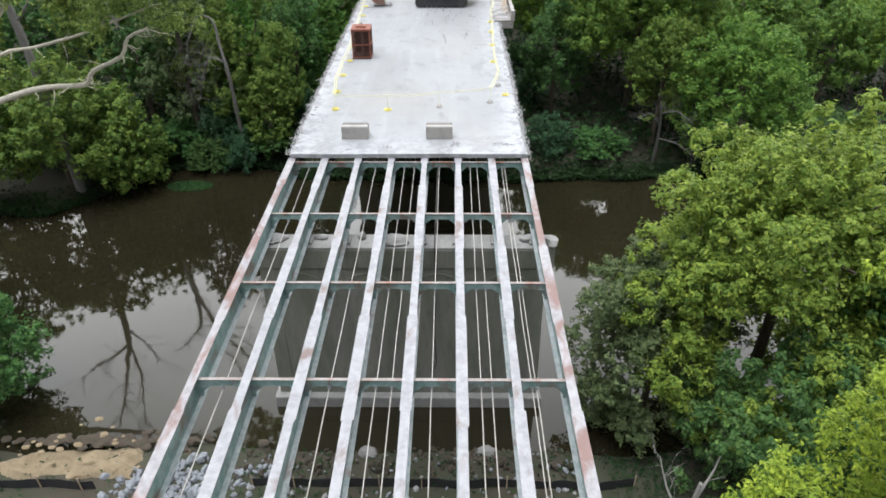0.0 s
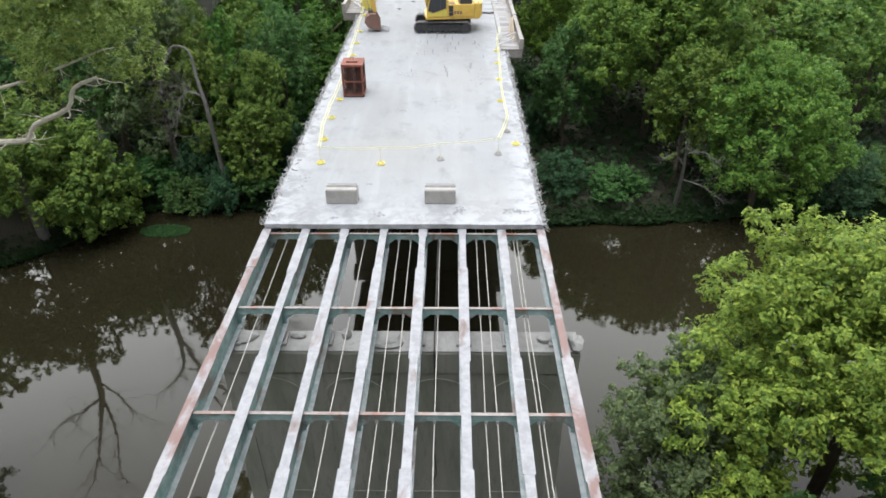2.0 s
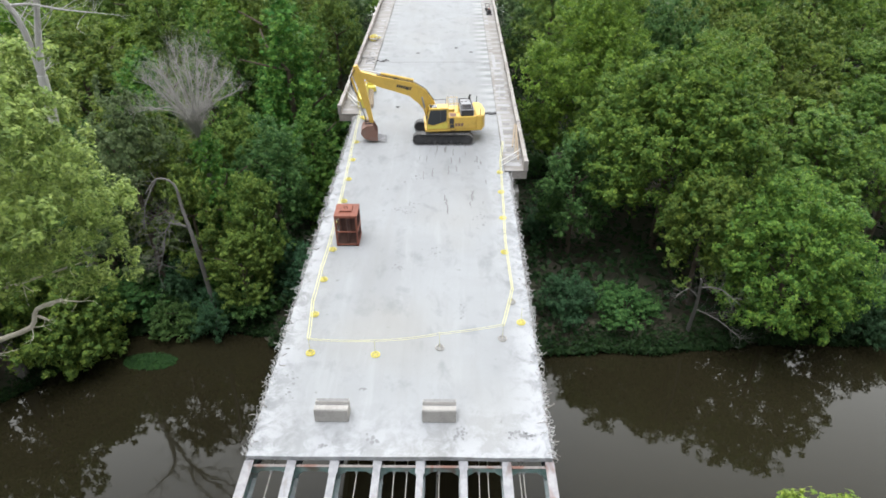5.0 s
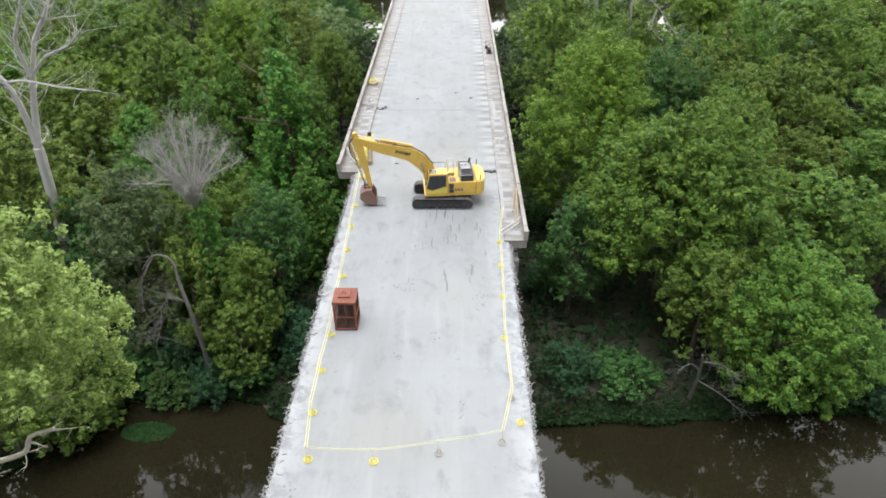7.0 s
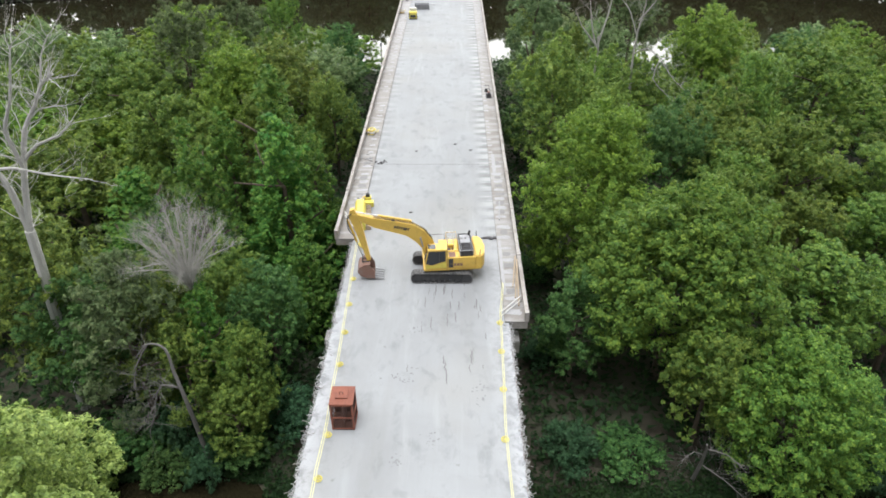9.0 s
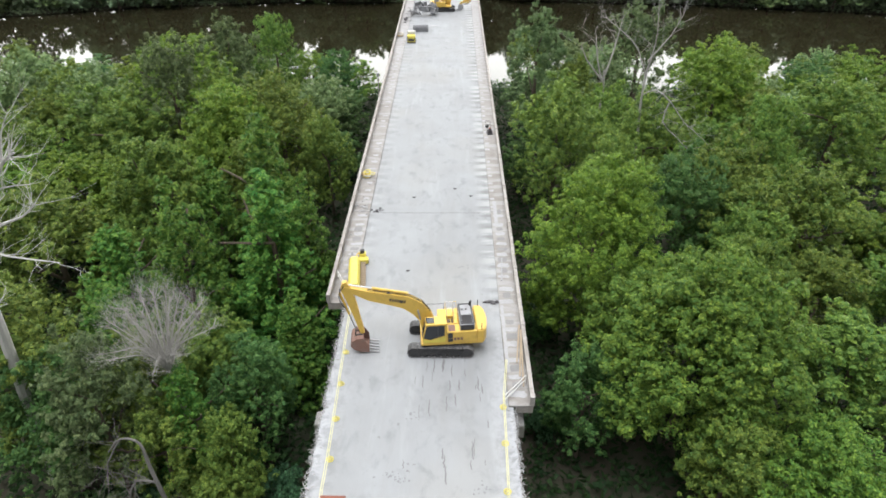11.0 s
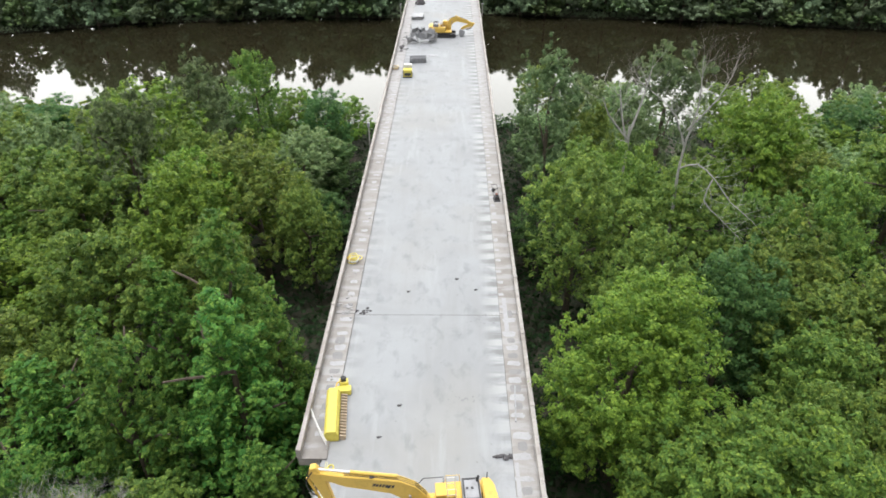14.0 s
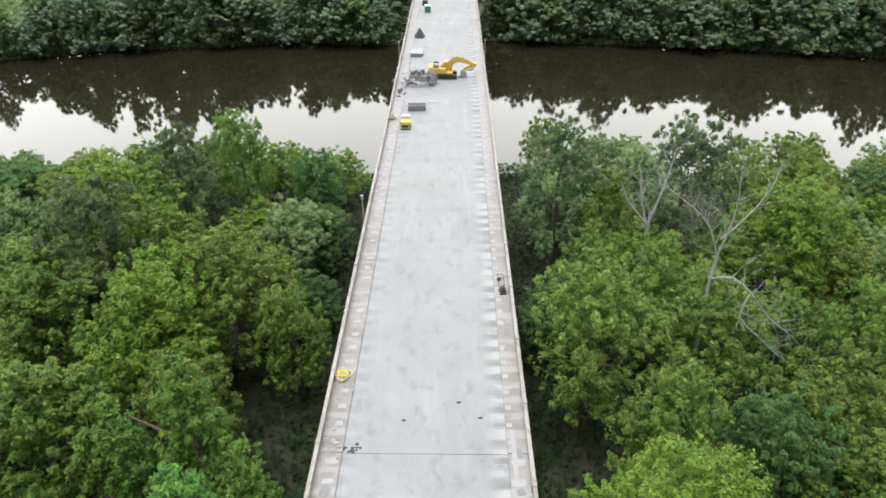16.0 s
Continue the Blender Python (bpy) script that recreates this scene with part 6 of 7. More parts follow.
scraps("debris", 5.9, 70.8, 0.42, 0.10, 26, 1, M_TARP, "black scraps lying across the curb", DECK + 0.016)
scraps("debris", -5.6, 85.9, 0.5, 0.25, 16, 2, M_TARP, "dark scraps beside the expansion joint", DECK + 0.016, (0.05, 0.14))
scraps("debris", -7.2, 86.2, 0.35, 0.7, 22, 3, M_RUBBLE, "broken bits of concrete on the sidewalk", DECK + 0.155, (0.06, 0.16))
scraps("debris", -6.6, 98.0, 0.3, 14.0, 40, 4, M_RUBBLE, "broken bits of concrete along the curb", DECK + 0.155, (0.04, 0.12))
for x, y in ((-1.7, 75.2), (-2.9, 72.3), (2.5, 90.5), (-1.8, 88.6), (4.2, 88.9)):
    sc = fresh()
    lump(sc, (x, y, DECK + 0.04), 0.11, x * 7 + y, (1.4, 1.0, 0.5), 1)
    lump(sc, (x + 0.15, y + 0.06, DECK + 0.03), 0.07, x * 3 + y, (1.2, 1.0, 0.5), 1)
    tagged(part("scrap", sc, M_TARP), "small dark scrap lying on the deck", "debris", "dark scraps on the deck")

# ---------------------------------------------------------------- things far along the deck
g = root("generator", pose(-5.05, 145.6, DECK + 0.01), "yellow and white generator set standing on the deck", "generator")
part("skid", box(fresh(), (-0.75, -1.0, 0.0), (0.75, 1.0, 0.18), 0.03), M_BLACK, g)
part("housing", box(fresh(), (-0.7, -0.95, 0.18), (0.7, 0.2, 1.25), 0.06), M_LEMON, g)
part("frame", box(box(fresh(), (-0.72, -0.98, 0.4), (-0.62, -0.95, 1.1)), (0.62, -0.98, 0.4), (0.72, -0.95, 1.1)), M_BLACK, g)
part("tank", box(fresh(), (-0.65, 0.25, 0.18), (0.65, 0.95, 1.75), 0.12), M_WHITEPAINT, g, "pale tank")
part("louvre", box(fresh(), (-0.5, -0.975, 0.35), (0.5, -0.952, 0.8), 0.01), M_BLACK, g)

t = root("steel_trough", pose(-3.75, 152.6, DECK + 0.01, 0, 0, 4), "grey steel trough lying on the deck", "trough")
bm = fresh()
prof = [(-0.8, 0.9), (-0.55, 0.0), (0.55, 0.0), (0.8, 0.9), (0.72, 0.9), (0.5, 0.09), (-0.5, 0.09), (-0.72, 0.9)]
a = [bm.verts.new((-1.35, y, z)) for y, z in prof]
b = [bm.verts.new((1.35, y, z)) for y, z in prof]
bm.faces.new(a), bm.faces.new(list(reversed(b)))
for i in range(8):
    bm.faces.new((a[i], b[i], b[(i + 1) % 8], a[(i + 1) % 8]))
part("shell", bm, M_GREYSTEEL, t)
for x in (-1.38, 1.34):
    part("end_plate", box(fresh(), (x, -0.7, 0.0), (x + 0.04, 0.7, 0.88), 0.01), M_BLACK, t)
tagged(part("steel_plate", box(fresh(), (-2.1, 155.6, DECK + 0.012), (-0.4, 156.6, DECK + 0.05), 0.01, (0, 0, -12)), M_GREYSTEEL), "thin grey steel plate flat on the deck", "plate")

# crushed form panels heaped beside the far excavator
h = root("panel_heap", pose(-3.5, 163.6, DECK + 0.01) @ Matrix.Diagonal((1.2, 1.1, 1.35, 1)), "heap of crushed grey form panels beside the excavator", "scrap heap")
r = random.Random(5)
for k in range(26):
    w, l, z = r.uniform(0.5, 1.3), r.uniform(0.9, 2.2), 0.1 + 1.5 * (k / 26) * r.uniform(0.6, 1.0)
    x, y = r.uniform(-2.0, 2.0) * (1 - 0.35 * k / 26), r.uniform(-1.4, 1.6)
    bm = box(fresh(), (x - w / 2, y - 0.05, z - 0.0), (x + w / 2, y + 0.05, z + l * 0.45), 0.01, (r.uniform(-60, 60), r.uniform(-25, 25), r.uniform(-40, 40)))
    for e in (-0.5, 0.5):
        box(bm, (x + e * w - 0.04, y - 0.12, z), (x + e * w + 0.04, y + 0.1, z + l * 0.5), 0.0, (r.uniform(-40, 40), r.uniform(-25, 25), r.uniform(-30, 30)))
    part("panel", bm, M_GREYSTEEL if k % 3 else M_RUBBLE, h)
scraps("rubble", -6.6, 163.5, 0.35, 2.2, 46, 7, M_RUBBLE, "grey rubble along the curb", DECK + 0.1, (0.1, 0.35))
scraps("debris", -6.9, 160.5, 0.2, 1.2, 12, 8, M_TARP, "dark scraps on the sidewalk", DECK + 0.155, (0.15, 0.35))

p = root("mat_stack", pose(-5.05, 181.0, DECK + 0.01), "stacked grey mats lying on the deck", "mats")
for k in range(7):
    part("mat", box(fresh(), (-1.2, -1.6, 0.10 * k), (1.2, 1.6, 0.10 * k + 0.085), 0.02, (0, 0, r.uniform(-9, 9))), (M_GREYSTEEL, M_RUBBLE, M_BLOCK)[k % 3], p)

bm = fresh()
bmesh.ops.create_cone(bm, cap_ends=True, segments=28, radius1=1.15, radius2=0.12, depth=1.9, matrix=Matrix.Translation((-5.0, 192.8, DECK + 0.96)))
bmesh.ops.subdivide_edges(bm, edges=bm.edges[:], cuts=3, use_grid_fill=True)
for v in bm.verts:
    a = math.atan2(v.co.y - 192.8, v.co.x + 5.0)
    k = 1 + 0.14 * math.sin(5 * a) * (1 - (v.co.z - DECK) / 2.2) + 0.1 * wobble(v.co.x * 2, v.co.y * 2, v.co.z * 2)
    v.co.x, v.co.y = -5.0 + (v.co.x + 5.0) * k, 192.8 + (v.co.y - 192.8) * k
tagged(part("covered_pile", bm, M_TARP), "pointed pile under a dark tarpaulin", "pile")

gb = root("site_toilet", pose(-4.0, 213.2, DECK + 0.01), "green plastic cabin with a pale roof on the far deck", "cabin")
part("body", box(fresh(), (-0.7, -0.6, 0.0), (0.7, 0.6, 1.4), 0.05), M_GREEN, gb)
part("roof", box(fresh(), (-0.75, -0.65, 1.4), (0.75, 0.65, 1.65), 0.1), M_WHITEPAINT, gb)
tagged(part("dark_crate", box(fresh(), (-5.5, 219.0, DECK + 0.012), (-4.2, 220.4, DECK + 1.3), 0.05), M_TARP), "dark crate standing on the far deck", "crate")

# slim posts bracketed outside the parapets
for x, y, top, lab in ((-8.28, 178.3, 3.2, "slim pale post bracketed to the parapet"), (8.08, 179.0, 3.2, "slim pale post bracketed to the parapet"), (-8.30, 118.5, 2.9, "grey post with a small box head outside the parapet")):
    l = root("post_light", pose(x, y, DECK), lab, "post")
    part("shaft", tube(fresh(), [(0, 0, -0.4), (0, 0, top)], [0.09, 0.07], 8), M_PARAPET, l)
    part("bracket", box(fresh(), (-0.06 if x > 0 else 0.0, -0.08, 0.1), (0.0 if x > 0 else 0.06, 0.08, 0.3)), M_GREYSTEEL, l)
    part("head", box(fresh(), (-0.16, -0.16, top), (0.16, 0.16, top + (0.2 if y > 150 else 0.5)), 0.03), M_GREYSTEEL, l)
    part("arm", box(fresh(), (min(0, -x * 0.03) - 0.02, -0.04, 0.15), (max(0, -x * 0.03) + 0.02, 0.04, 0.25)), M_GREYSTEEL, l)

# ---------------------------------------------------------------- the near bank
bm = fresh()
xs, ys = np.linspace(-20.5, -12.6, 90), np.linspace(19.9, 23.2, 40)
vs = {}
for i, x in enumerate(xs):
    for j, y in enumerate(ys):
        ed = min((x + 20.6) / 1.5, (-12.5 - x) / 1.2, (y - 19.8) / 0.6, (23.3 - y) / 1.0)
        vs[i, j] = bm.verts.new((x, y, ground_z(x, y) - 0.25 + 0.55 * min(1, max(0, ed)) * (0.75 + 0.5 * wobble(x * 0.8, y * 1.1, 4.0)) + 0.22 * wobble(x * 0.9, y * 0.9) + 0.14 * abs(wobble(x * 2.2, y * 2.2)) + 0.07 * wobble(x * 5, y * 5) + 0.03 * wobble(x * 11, y * 11)))
for i in range(89):
    for j in range(39):
        f = bm.faces.new((vs[i, j], vs[i + 1, j], vs[i + 1, j + 1], vs[i, j + 1]))
        f.smooth = True
tagged(part("sand_bank", bm, M_SAND), "bare dry tan sand heaped along the bank", "sand", kind="stuff")

scraps("debris", -15.5, 22.85, 2.8, 0.16, 130, 21, M_MUD, "dark clods and drift along the waterline", 0.42, (0.08, 0.30))
scraps("debris", -11.8, 22.0, 0.6, 0.7, 60, 24, M_MUD, "dark clods of eroded bank", 0.75, (0.08, 0.28))
scraps("debris", -16.5, 21.6, 2.2, 0.7, 36, 22, M_SAND, "loose clods of sand on the bank", 1.45, (0.06, 0.2))


def silt_fence(x0, x1, y, seed):
    f = root("silt_fence", pose(0, 0, 0), "low black fabric silt fence on stakes along the bank", "silt fence", "silt fences along the bank")
    bm = fresh()
    rows = []
    for k in range(int((x1 - x0) / 0.3) + 1):
        x = x0 + 0.3 * k
        yy = y + 0.25 * wobble(x * 0.5, seed)
        z = ground_z(x, yy)
        rows.append([bm.verts.new((x, yy + 0.03 * wobble(x * 4, s), z - 0.1 + s)) for s in (0.0, 0.35, 0.7 + 0.12 * wobble(x * 1.1, seed + 3))])
    for a, b in zip(rows, rows[1:]):
        for i in range(2):
            bm.faces.new((a[i], b[i], b[i + 1], a[i + 1]))
    cloth = part("fabric", bm, M_FABRIC, f)
    so = cloth.modifiers.new("thick", "SOLIDIFY")
    so.thickness = 0.02
    for k in range(int((x1 - x0) / 2.0) + 1):
        x = x0 + 2.0 * k
        yy = y + 0.25 * wobble(x * 0.5, seed) - 0.05
        part("stake", box(fresh(), (x - 0.025, yy - 0.025, ground_z(x, yy) - 0.3), (x + 0.025, yy + 0.025, ground_z(x, yy) + 0.85)), M_TIMBER, f)


silt_fence(-21.0, -14.4, 19.5, 1.0)
silt_fence(-7.0, 11.0, 19.7, 4.0)


def stones(name, n, region, size, seed, mat_, label):
    """Angular stones strewn over part of the bank, as one heap."""
    r = random.Random(seed)
    bm = fresh()
    for _ in range(n):
        x, y = region(r)
        s_ = r.uniform(*size)
        got = bmesh.ops.create_icosphere(bm, subdivisions=1, radius=1.0)
        m = Matrix.Translation((x, y, ground_z(x, y) + s_ * 0.2)) @ Euler((r.uniform(0, 6), r.uniform(0, 6), r.uniform(0, 6))).to_matrix().to_4x4() @ Matrix.Diagonal((s_ * r.uniform(0.7, 1.4), s_ * r.uniform(0.6, 1.1), s_ * r.uniform(0.4, 0.8), 1))
        for v in got["verts"]:
            v.co = m @ (v.co * (1 + r.uniform(-0.22, 0.22)))
    return tagged(part(name, bm, mat_), label, "stones", kind="stuff")


stones("riprap", 330, lambda r: (-10.6 + r.gauss(0, 1.7), 19.6 + r.gauss(0, 0.9)), (0.10, 0.30), 21, M_STONE, "pale blue-grey broken riprap stones on the bank")
stones("bank_stones", 300, lambda r: (r.uniform(-8, 9), r.uniform(20.0, 22.9)), (0.06, 0.24), 22, M_MUD, "dark clods and stones on the muddy bank")
stones("bank_stones", 90, lambda r: (r.uniform(-7, 9), r.uniform(18.6, 22.4)), (0.05, 0.17), 25, M_STONE, "scattered grey stones on the muddy bank")
stones("bank_stones", 60, lambda r: (r.uniform(-8, 9), r.uniform(14, 20)), (0.08, 0.25), 23, M_RUBBLE, "grey stones on the muddy bank")
tagged(part("boulder", lump(fresh(), (-1.9, 22.3, ground_z(-1.9, 22.3) + 0.2), 0.42, 9.0, (1.2, 0.9, 0.8)), M_PIERTOP), "pale rounded boulder on the bank under the girders", "boulder")
tagged(part("boulder", lump(fresh(), (4.2, 22.3, ground_z(4.2, 22.3) + 0.2), 0.38, 4.0, (1.3, 0.9, 0.7)), M_PIERTOP), "pale flat boulder on the bank under the girders", "boulder")

# ---------------------------------------------------------------- undergrowth, weeds and bare trees
def carpet(name, n, region, low, high, size, material, label):
    """Loose leaf sprays over the ground, in clumps."""
    at = []
    while len(at) < n:
        x, y = region()
        h = high * (0.5 + 0.5 * wobble(x * 0.45, y * 0.45, 7.0)) * (0.6 + 0.4 * wobble(x * 1.7, y * 1.7, 2.0))
        at.append((x, y, max(0.02, ground_z(x, y)) + low + max(0.0, h) * RNG.random() ** 0.6))
    at = np.array(at)
    facing = NP.normal(size=(n, 3)) * 0.5 + np.array([0, 0, 1.0])
    return tagged(new(name, sprays(name, at, facing, NP.uniform(0.6, 1.3, n) * size, material)), label, "undergrowth", kind="stuff")


def woods():
    while True:
        y = RNG.uniform(54.5, 153)
        x = RNG.uniform(-1, 1) * (28 + 0.36 * y)
        if abs(x) > 8.6 and ground_z(x, y) > 0.2:
            return x, y


def under_bridge():
    while True:
        x, y = RNG.uniform(-13, 13), RNG.uniform(53, 152)
        if ground_z(x, y) > 0.1:
            return x, y


def shore_edge():
    x = RNG.uniform(-50, 50)
    return x, island_shore(x) + abs(RNG.gauss(0, 1.1)) - 0.45


def near_weeds():
    while True:
        x = RNG.uniform(-34, 30)
        y = near_shore(x) - abs(RNG.gauss(0, 4.0)) - 0.1
        if not (-20.5 < x < -8.5 and y < 23 and RNG.random() < 0.93) and not (-8.5 < x < 10 and RNG.random() < 0.8):
            return x, y


def far_edge():
    x = RNG.uniform(-140, 140)
    return x, far_shore(x) + RNG.uniform(-0.8, 5)


def back_edge():
    x = RNG.uniform(-90, 90)
    return x, island_back(x) - RNG.uniform(-0.5, 6)


# the first three carry the shade beneath trees, deck and bank in their colour
carpet("undergrowth", 52000, woods, 0.1, 5.5, 0.50, L_SHADE, "tangled undergrowth beneath the trees, darkened in colour for shade")
carpet("undergrowth", 12000, under_bridge, 0.05, 1.8, 0.36, L_SHADE, "low weeds beside the bridge, shade put into their green")
carpet("undergrowth", 24000, shore_edge, 0.0, 1.7, 0.25, L_SHADE, "weeds along the island's water edge, darkened in colour for shade")
carpet("undergrowth", 9000, near_weeds, 0.0, 1.1, 0.15, L_SHADE, "green weeds over the near bank")
# leaf colour of the far bushes and thicket carries the haze over the bank
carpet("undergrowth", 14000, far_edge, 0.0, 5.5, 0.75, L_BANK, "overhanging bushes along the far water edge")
def far_thicket():
    x = RNG.uniform(-140, 140)
    return (x if abs(x) > 9.5 else x + 20), far_shore(x) + RNG.uniform(3, 9)


carpet("undergrowth", 24000, far_thicket, 0.0, 16.0, 1.05, L_BANK, "dense thicket on the far bank, haze mixed into its green")


def meadow():
    x = RNG.uniform(-150, -106)
    return x, RNG.uniform(235 + 0.25 * (x + 128), 275)


carpet("meadow_grass", 9000, meadow, 0.0, 0.5, 0.7, L_GRASS, "pale green meadow grass on the far slope")
carpet("undergrowth", 9000, back_edge, 0.0, 5.0, 0.5, L_DARK, "bushes along the island's rear shore")


def patch_of_weed():
    while True:
        a, q = RNG.uniform(0, 6.283), math.sqrt(RNG.random())
        return -20.7 + 2.0 * q * math.cos(a), 51.2 + 0.9 * q * math.sin(a)


carpet("water_weed", 1800, patch_of_weed, 0.0, 0.12, 0.22, L_WEED, "flat green patch of weed floating on the river")


def bare_tree(name, trunk, radii, boughs, twig_depth, material, label, seed, twig=0.5, reach=2.2, many=3):
    """A leafless tree: a trunk through points, boughs through points, and fine forking twigs."""
    rng = random.Random(seed)
    t = root(name, pose(0, 0, 0), label, "dead tree", "bare dead trees")
    n = len(eased(trunk))
    part("trunk", tube(fresh(), eased(trunk), list(np.interp(np.linspace(0, len(radii) - 1, n), range(len(radii)), radii)), 9), material, t)
    for pts, r0 in boughs:
        bm = fresh()
        pts = eased(pts, 2)
        n = len(pts)
        tube(bm, pts, [r0 * (1 - 0.75 * i / (n - 1)) for i in range(n)], 7)
        b = part("bough", bm, material, t)
        bm = fresh()
        for i in range(1, n):
            a, c = Vector(pts[i - 1]), Vector(pts[i])
            for _ in range((many + 1) // 2 if i < n - 1 else many):
                way = (c - a).normalized() * 0.6 + Vector((rng.uniform(-1, 1), rng.uniform(-1, 1), rng.uniform(-0.3, 0.9)))
                limb(bm, a.lerp(c, rng.random()), way, reach * rng.uniform(0.5, 1.1), r0 * 0.28 * twig, twig_depth, 0.35, rng, [], 4)
        tagged(part("twig_spray", bm, material, b), kind="stuff")
    return t


bare_tree("dead_tree", [(-28.8, 60.5, 1.0), (-28.4, 60.5, 7.0), (-28.0, 60.5, 11.8), (-27.6, 60.5, 15.7), (-27.3, 60.5, 19.1)], [0.50, 0.44, 0.40, 0.37, 0.34],
          [([(-27.3, 60.5, 18.9), (-27.4, 60.4, 22.2), (-27.8, 60.3, 24.0), (-28.9, 60.2, 25.6), (-30.4, 60.0, 27.0)], 0.27),
           ([(-27.3, 60.5, 19.0), (-26.7, 60.6, 21.7), (-26.0, 60.7, 24.2), (-25.1, 60.8, 26.6), (-24.0, 60.9, 28.1), (-23.1, 60.9, 29.5), (-22.1, 60.8, 30.2)], 0.25),
           ([(-26.1, 60.7, 23.8), (-26.1, 60.4, 25.6), (-25.9, 60.2, 27.0), (-24.8, 60.0, 28.8), (-23.9, 59.8, 30.9), (-23.3, 59.6, 32.2)], 0.17),
           ([(-25.8, 60.7, 24.5), (-24.4, 60.4, 25.7), (-22.7, 60.2, 26.4), (-21.4, 60.0, 27.5)], 0.14),
           ([(-27.7, 60.4, 23.9), (-26.3, 60.2, 24.1), (-24.1, 59.9, 23.8), (-21.1, 59.6, 23.6)], 0.12),
           ([(-24.9, 60.8, 26.9), (-23.8, 60.9, 27.9), (-22.1, 61.0, 28.1)], 0.09),
           ([(-24.3, 60.9, 27.7), (-23.2, 61.0, 29.5), (-22.6, 61.0, 31.2), (-21.7, 61.0, 32.5)], 0.10)], 1, M_BONE, "tall pale dead tree with bare forked limbs", 3, 0.55, 2.0, 6)
bare_tree("dead_tree", [(-29.0, 49.0, 0.6), (-29.2, 49.0, 8.0), (-29.6, 49.0, 15.8), (-30.6, 49.0, 19.0)], [0.42, 0.36, 0.28, 0.22],
          [([(-30.4, 49.0, 18.6), (-31.6, 49.0, 22.4), (-33.2, 49.0, 26.6), (-34.8, 49.0, 30.0)], 0.20),
           ([(-29.9, 49.0, 16.8), (-32.2, 49.3, 18.8), (-34.6, 49.5, 20.4), (-36.4, 49.6, 22.2)], 0.16),
           ([(-29.8, 49.0, 16.2), (-29.4, 48.7, 20.2), (-30.2, 48.6, 24.4), (-30.8, 48.5, 28.0)], 0.16),
           ([(-29.5, 49.0, 14.8), (-28.0, 48.8, 16.2), (-27.0, 48.6, 18.6)], 0.12)], 2, M_DEADDARK, "bare dead tree standing over the river's edge", 12, 0.6, 2.6, 5)
bare_tree("dead_tree", [(-16.5, 54.9, 0.9), (-16.4, 54.6, 4.5), (-16.4, 54.2, 8.9), (-16.8, 54.5, 11.4), (-17.1, 54.8, 13.3), (-18.2, 54.8, 13.7), (-19.2, 54.7, 12.6)], [0.19, 0.17, 0.15, 0.12, 0.09, 0.06, 0.04],
          [([(-16.6, 54.4, 10.0), (-17.8, 54.2, 10.5), (-18.5, 54.0, 9.0), (-19.1, 53.8, 7.0)], 0.09),
           ([(-18.2, 54.8, 13.7), (-19.4, 54.6, 11.8), (-19.9, 54.4, 9.8)], 0.07)], 2, M_DEADDARK, "crooked dead tree with drooping bare twigs above the water", 4, 0.8, 1.9, 9)
spray = []
for k in range(26):
    a, out = k * 2.399963, 1.32 * math.sqrt((k + 0.5) / 26)
    dx, dy = math.cos(a), math.sin(a)
    rise = 17.0 + 4.4 * math.cos(out * 1.12) + 0.4 * math.sin(2.7 * k)
    foot = 14.2 + 0.05 * k
    spray.append(([(-16.7, 59.8, foot), (-16.7 + dx * out * 0.9, 59.8 + dy * out * 0.9, foot + 1.6), (-16.7 + dx * out * 2.0, 59.8 + dy * out * 1.9, (foot + 1.6) * 0.4 + rise * 0.6), (-16.7 + dx * out * 2.9, 59.8 + dy * out * 2.7, rise)], 0.07))
bare_tree("dead_tree", [(-15.6, 59.8, 1.6), (-16.0, 59.8, 7.0), (-16.5, 59.8, 11.5), (-16.7, 59.8, 15.0)], [0.34, 0.30, 0.24, 0.14],
          spray, 2, M_DEADWOOD, "dead tree with a dense domed crown of fine grey twigs", 5, 0.55, 1.0, 14)
bare_tree("dead_tree", [(23.4, 96.2, 1.8), (23.2, 96.1, 9.0), (22.8, 96.0, 16.6), (22.6, 96.0, 20.1), (22.7, 96.0, 23.4)], [0.20, 0.18, 0.15, 0.12, 0.09],
          [([(22.7, 96.0, 23.2), (23.1, 96.0, 26.0), (23.0, 96.0, 28.2), (22.8, 96.3, 30.2)], 0.08),
           ([(22.7, 96.0, 22.4), (21.4, 96.0, 25.4), (19.6, 96.2, 27.2), (17.6, 96.3, 28.6)], 0.08),
           ([(22.6, 96.0, 24.2), (24.6, 96.2, 26.8), (25.6, 96.4, 29.0)], 0.08),
           ([(22.6, 95.8, 20.6), (23.6, 94.6, 21.6), (25.2, 94.0, 20.4), (27.0, 93.8, 18.2), (29.3, 93.6, 16.4), (31.8, 93.4, 13.6)], 0.08),
           ([(25.0, 94.0, 20.4), (24.6, 93.8, 18.4), (26.2, 93.4, 16.8), (28.2, 93.0, 15.0)], 0.08)], 2, M_DEADWOOD, "large grey dead tree with one broken limb hanging down", 6, 0.8, 2.4, 6)
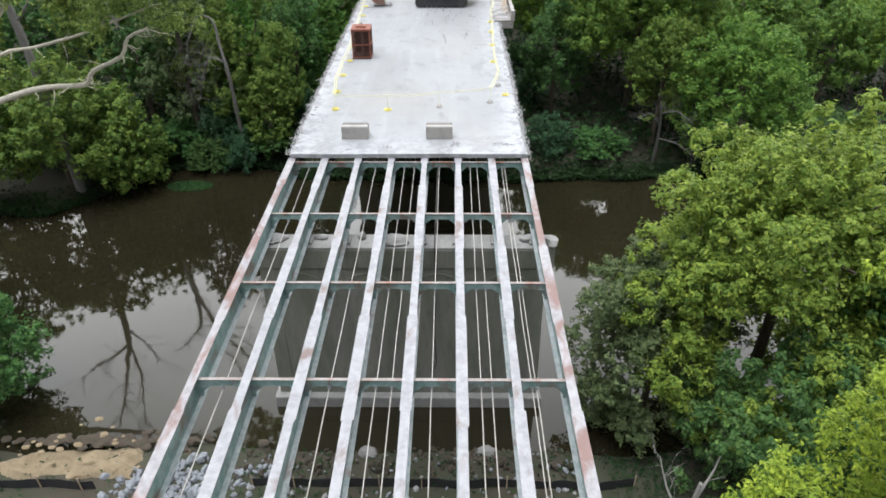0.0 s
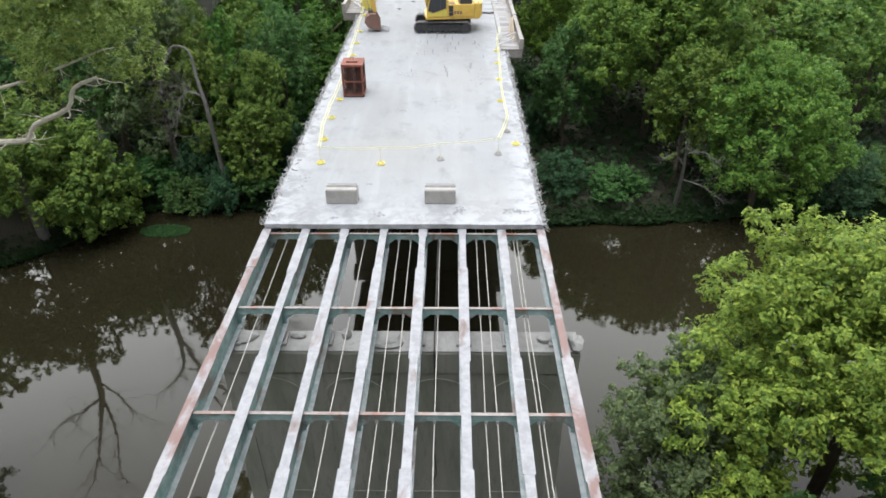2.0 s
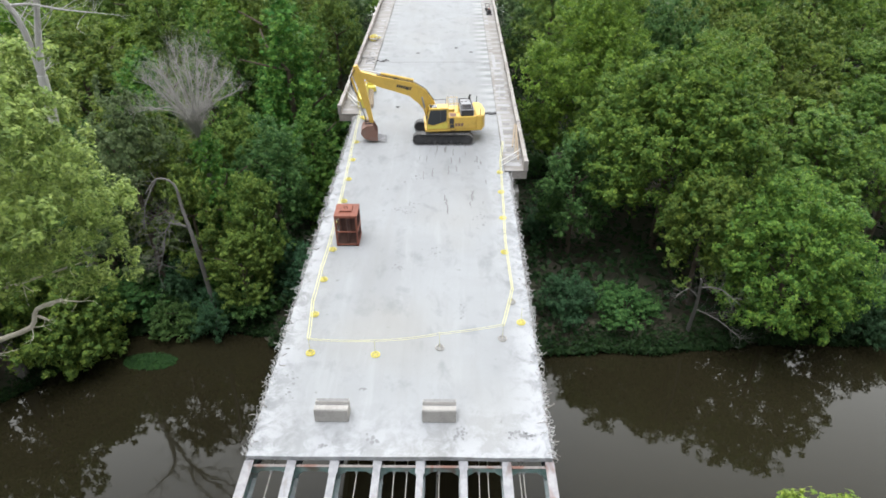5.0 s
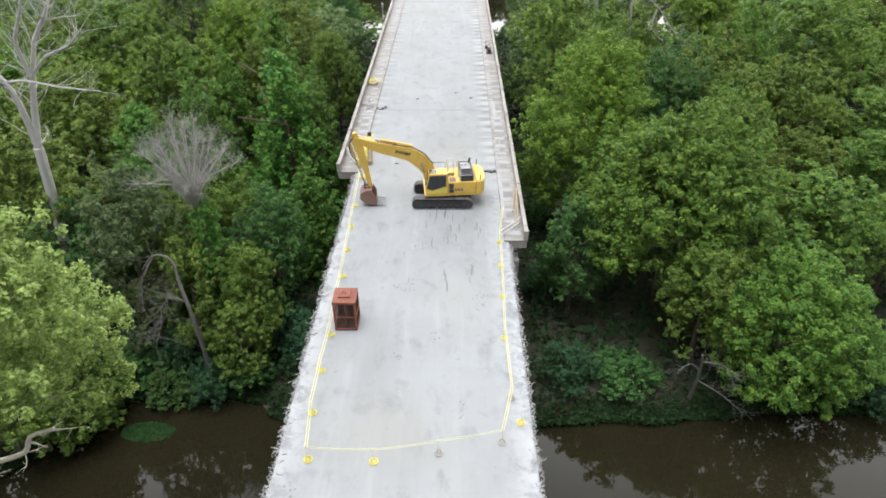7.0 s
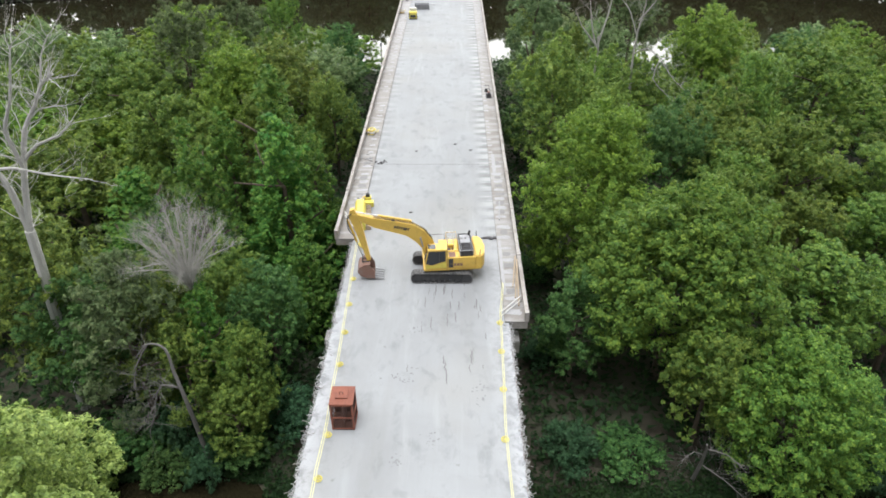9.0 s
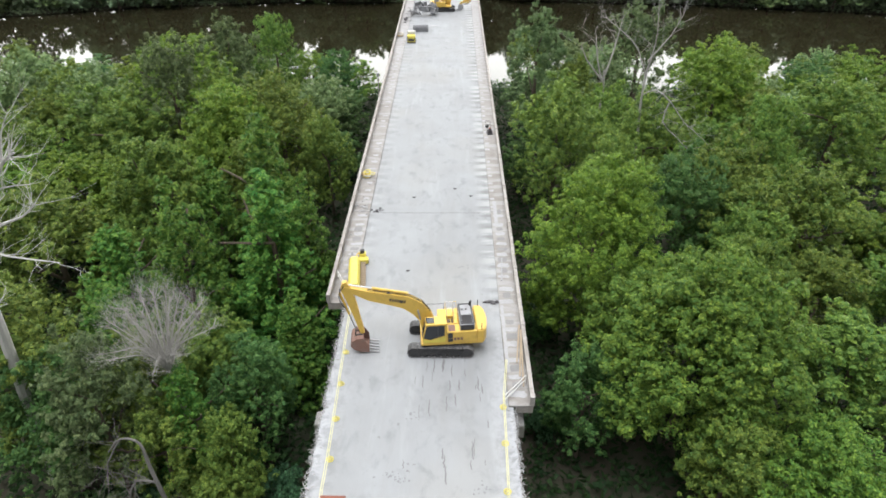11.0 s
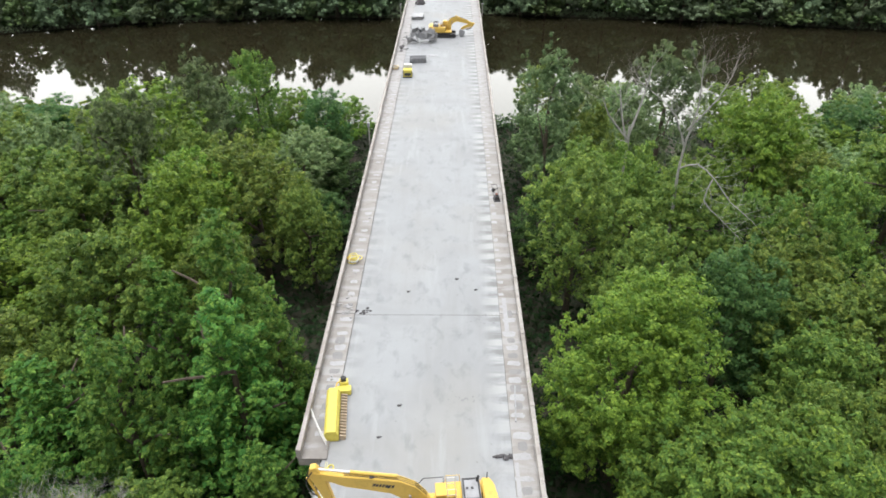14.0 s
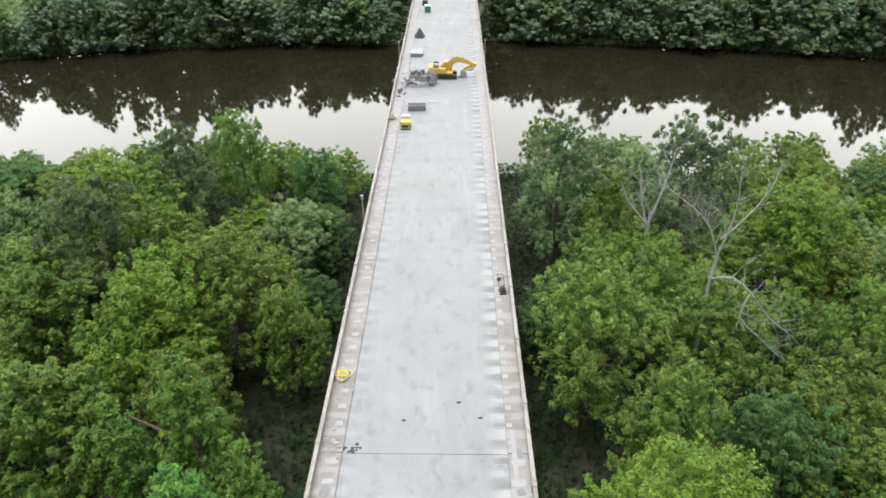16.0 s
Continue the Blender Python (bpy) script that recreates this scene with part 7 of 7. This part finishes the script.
bare_tree("dead_tree", [(21.0, 108.5, 2.0), (21.0, 108.5, 10.0), (21.3, 108.6, 16.0), (21.2, 108.8, 19.0)], [0.2, 0.18, 0.15, 0.12],
          [([(21.2, 108.7, 17.0), (20.2, 109.0, 20.4), (19.8, 109.4, 23.2)], 0.15),
           ([(21.2, 108.7, 18.0), (22.2, 109.2, 21.6), (22.8, 109.6, 25.2)], 0.15),
           ([(21.2, 108.7, 17.6), (18.8, 108.6, 20.4), (17.8, 108.4, 22.6)], 0.13)], 2, M_DEADWOOD, "grey dead tree with upright bare twigs", 7, 0.7, 2.4)
bare_tree("dead_tree", [(11.6, 16.4, 0.8), (12.0, 16.6, 3.0), (12.3, 16.8, 5.4)], [0.16, 0.12, 0.08],
          [([(12.0, 16.6, 3.0), (11.2, 17.2, 4.6), (10.8, 17.6, 6.0)], 0.07),
           ([(12.2, 16.7, 4.4), (12.9, 17.2, 5.8), (13.2, 17.6, 7.0)], 0.07)], 1, M_DEADWOOD, "small bare dead sapling on the near bank", 8, 0.6, 1.0)

bare_tree("dead_tree", [(20.6, 54.2, 0.8), (20.4, 53.4, 3.6), (20.0, 52.6, 6.2), (19.6, 52.0, 7.4)], [0.16, 0.13, 0.09, 0.06],
          [([(20.2, 53.0, 5.0), (19.0, 52.2, 6.4), (18.0, 51.6, 6.2)], 0.06),
           ([(20.0, 52.6, 6.2), (21.0, 51.6, 6.8), (22.2, 50.8, 6.0)], 0.06),
           ([(20.4, 53.4, 3.6), (21.6, 51.8, 3.8), (23.0, 50.6, 3.0)], 0.06)], 2, M_DEADDARK, "bare grey twigs of a dead sapling over the water", 9, 0.7, 1.5, 7)

# the tall sycamore leaning over the river, with pale limbs
syc = root("tree", pose(0, 0, 0), "tall olive-leaved sycamore with pale limbs leaning over the river", "tree", "trees of the near bank")
part("trunk", tube(fresh(), [(-34.0, 33.0, 0.8), (-32.0, 33.4, 6.0), (-28.5, 34.4, 12.0), (-23.0, 35.4, 17.5), (-18.0, 36.2, 22.5)], [0.62, 0.55, 0.46, 0.34, 0.2], 10), M_PALEBARK, syc)
for pts, r0 in (([(-28.3, 34.5, 12.2), (-23.5, 35.6, 13.9), (-21.3, 36.0, 14.5), (-19.8, 36.0, 14.7), (-18.3, 36.0, 14.8), (-17.6, 36.0, 15.6), (-15.8, 36.0, 16.4), (-15.2, 36.0, 17.4), (-14.0, 36.0, 17.9)], 0.20),
                ([(-26.6, 34.8, 13.8), (-23.2, 36.6, 16.2), (-21.1, 37.0, 16.6), (-18.7, 37.0, 17.2), (-17.1, 37.0, 17.7), (-15.7, 37.0, 18.2), (-13.8, 37.0, 18.9)], 0.11)):
    bm = fresh()
    pts = eased(pts, 3)
    tube(bm, pts, [r0 * (1 - 0.6 * i / (len(pts) - 1)) for i in range(len(pts))], 8)
    lb = part("limb", bm, M_PALEBARK, syc)
    rng = random.Random(int(pts[0][2] * 10))
    bm = fresh()
    for i in range(4, len(pts), 2):
        for _ in range(2):
            limb(bm, Vector(pts[i]), Vector((rng.uniform(-0.4, 1), rng.uniform(-1, 1), rng.uniform(-0.9, 0.4))), rng.uniform(0.5, 1.0), r0 * 0.2, 1, 0.35, rng, [], 4)
    if len(bm.verts):
        tagged(part("twig_spray", bm, M_PALEBARK, lb), kind="stuff")
    else:
        bm.free()
lb = []
for cx, cy, cz, rx_, ry_, rz_, n_ in ((-14.6, 33.6, 25.6, 4.6, 4.4, 4.6, 34), (-19.6, 34.2, 23.6, 5.0, 5.6, 4.4, 24), (-15.4, 38.8, 19.8, 3.6, 3.0, 2.8, 22), (-13.0, 36.4, 23.2, 2.6, 2.6, 2.8, 10)):
    for i in range(n_):
        u = 1 - 1.72 * (i + 0.5) / n_
        a = i * 2.399963
        w = math.sqrt(max(0.0, 1 - u * u))
        k = NP.uniform(0.6, 1.02)
        lb.append((cx + rx_ * w * math.cos(a) * k, cy + ry_ * w * math.sin(a) * k, cz + rz_ * u * NP.uniform(0.85, 1.0), 0.80 * NP.uniform(0.7, 1.3)))
lb = np.array(lb)
lb_local = lb - np.array([-16.3, 35.6, 14.0, 0])
at, facing, scale = crown_points(lb_local, 44000, 0.5)
cr = new("crown", sprays("crown", at + np.array([-16.3, 35.6, 14.0]), facing, NP.uniform(0.65, 1.3, 44000) * 0.175 * scale, L_YELLOW))
cr.parent = syc

lone(-24.0, 25.6, 10, 7.0, 4.0, 0.4, 48, 1.1, 22000, 0.17, L_DARK, "dark green bushy tree on the near bank", seed=81, group="trees of the near bank")
lone(-31.5, 31.0, 50, 13.0, 5.0, 0.6, 54, 1.3, 20000, 0.2, L_MID, "mid-green bushy tree on the near bank", seed=82, group="trees of the near bank")
lone(-26.0, 51.6, 20, 9.5, 4.0, -0.2, 44, 1.2, 14000, 0.24, L_MID, "leafy tree overhanging the river's edge", seed=85, group="trees of the river woods", droop=0.6)
lone(-30.0, 49.5, 50, 11.0, 5.6, -0.2, 52, 1.4, 18000, 0.25, L_MID, "leafy tree overhanging the river's edge", seed=83, group="trees of the river woods", droop=0.6)
lone(-36.5, 47.0, 50, 14.0, 5.4, 0.3, 44, 1.4, 13000, 0.28, L_MID, "leafy tree overhanging the river's edge", seed=84, group="trees of the river woods")
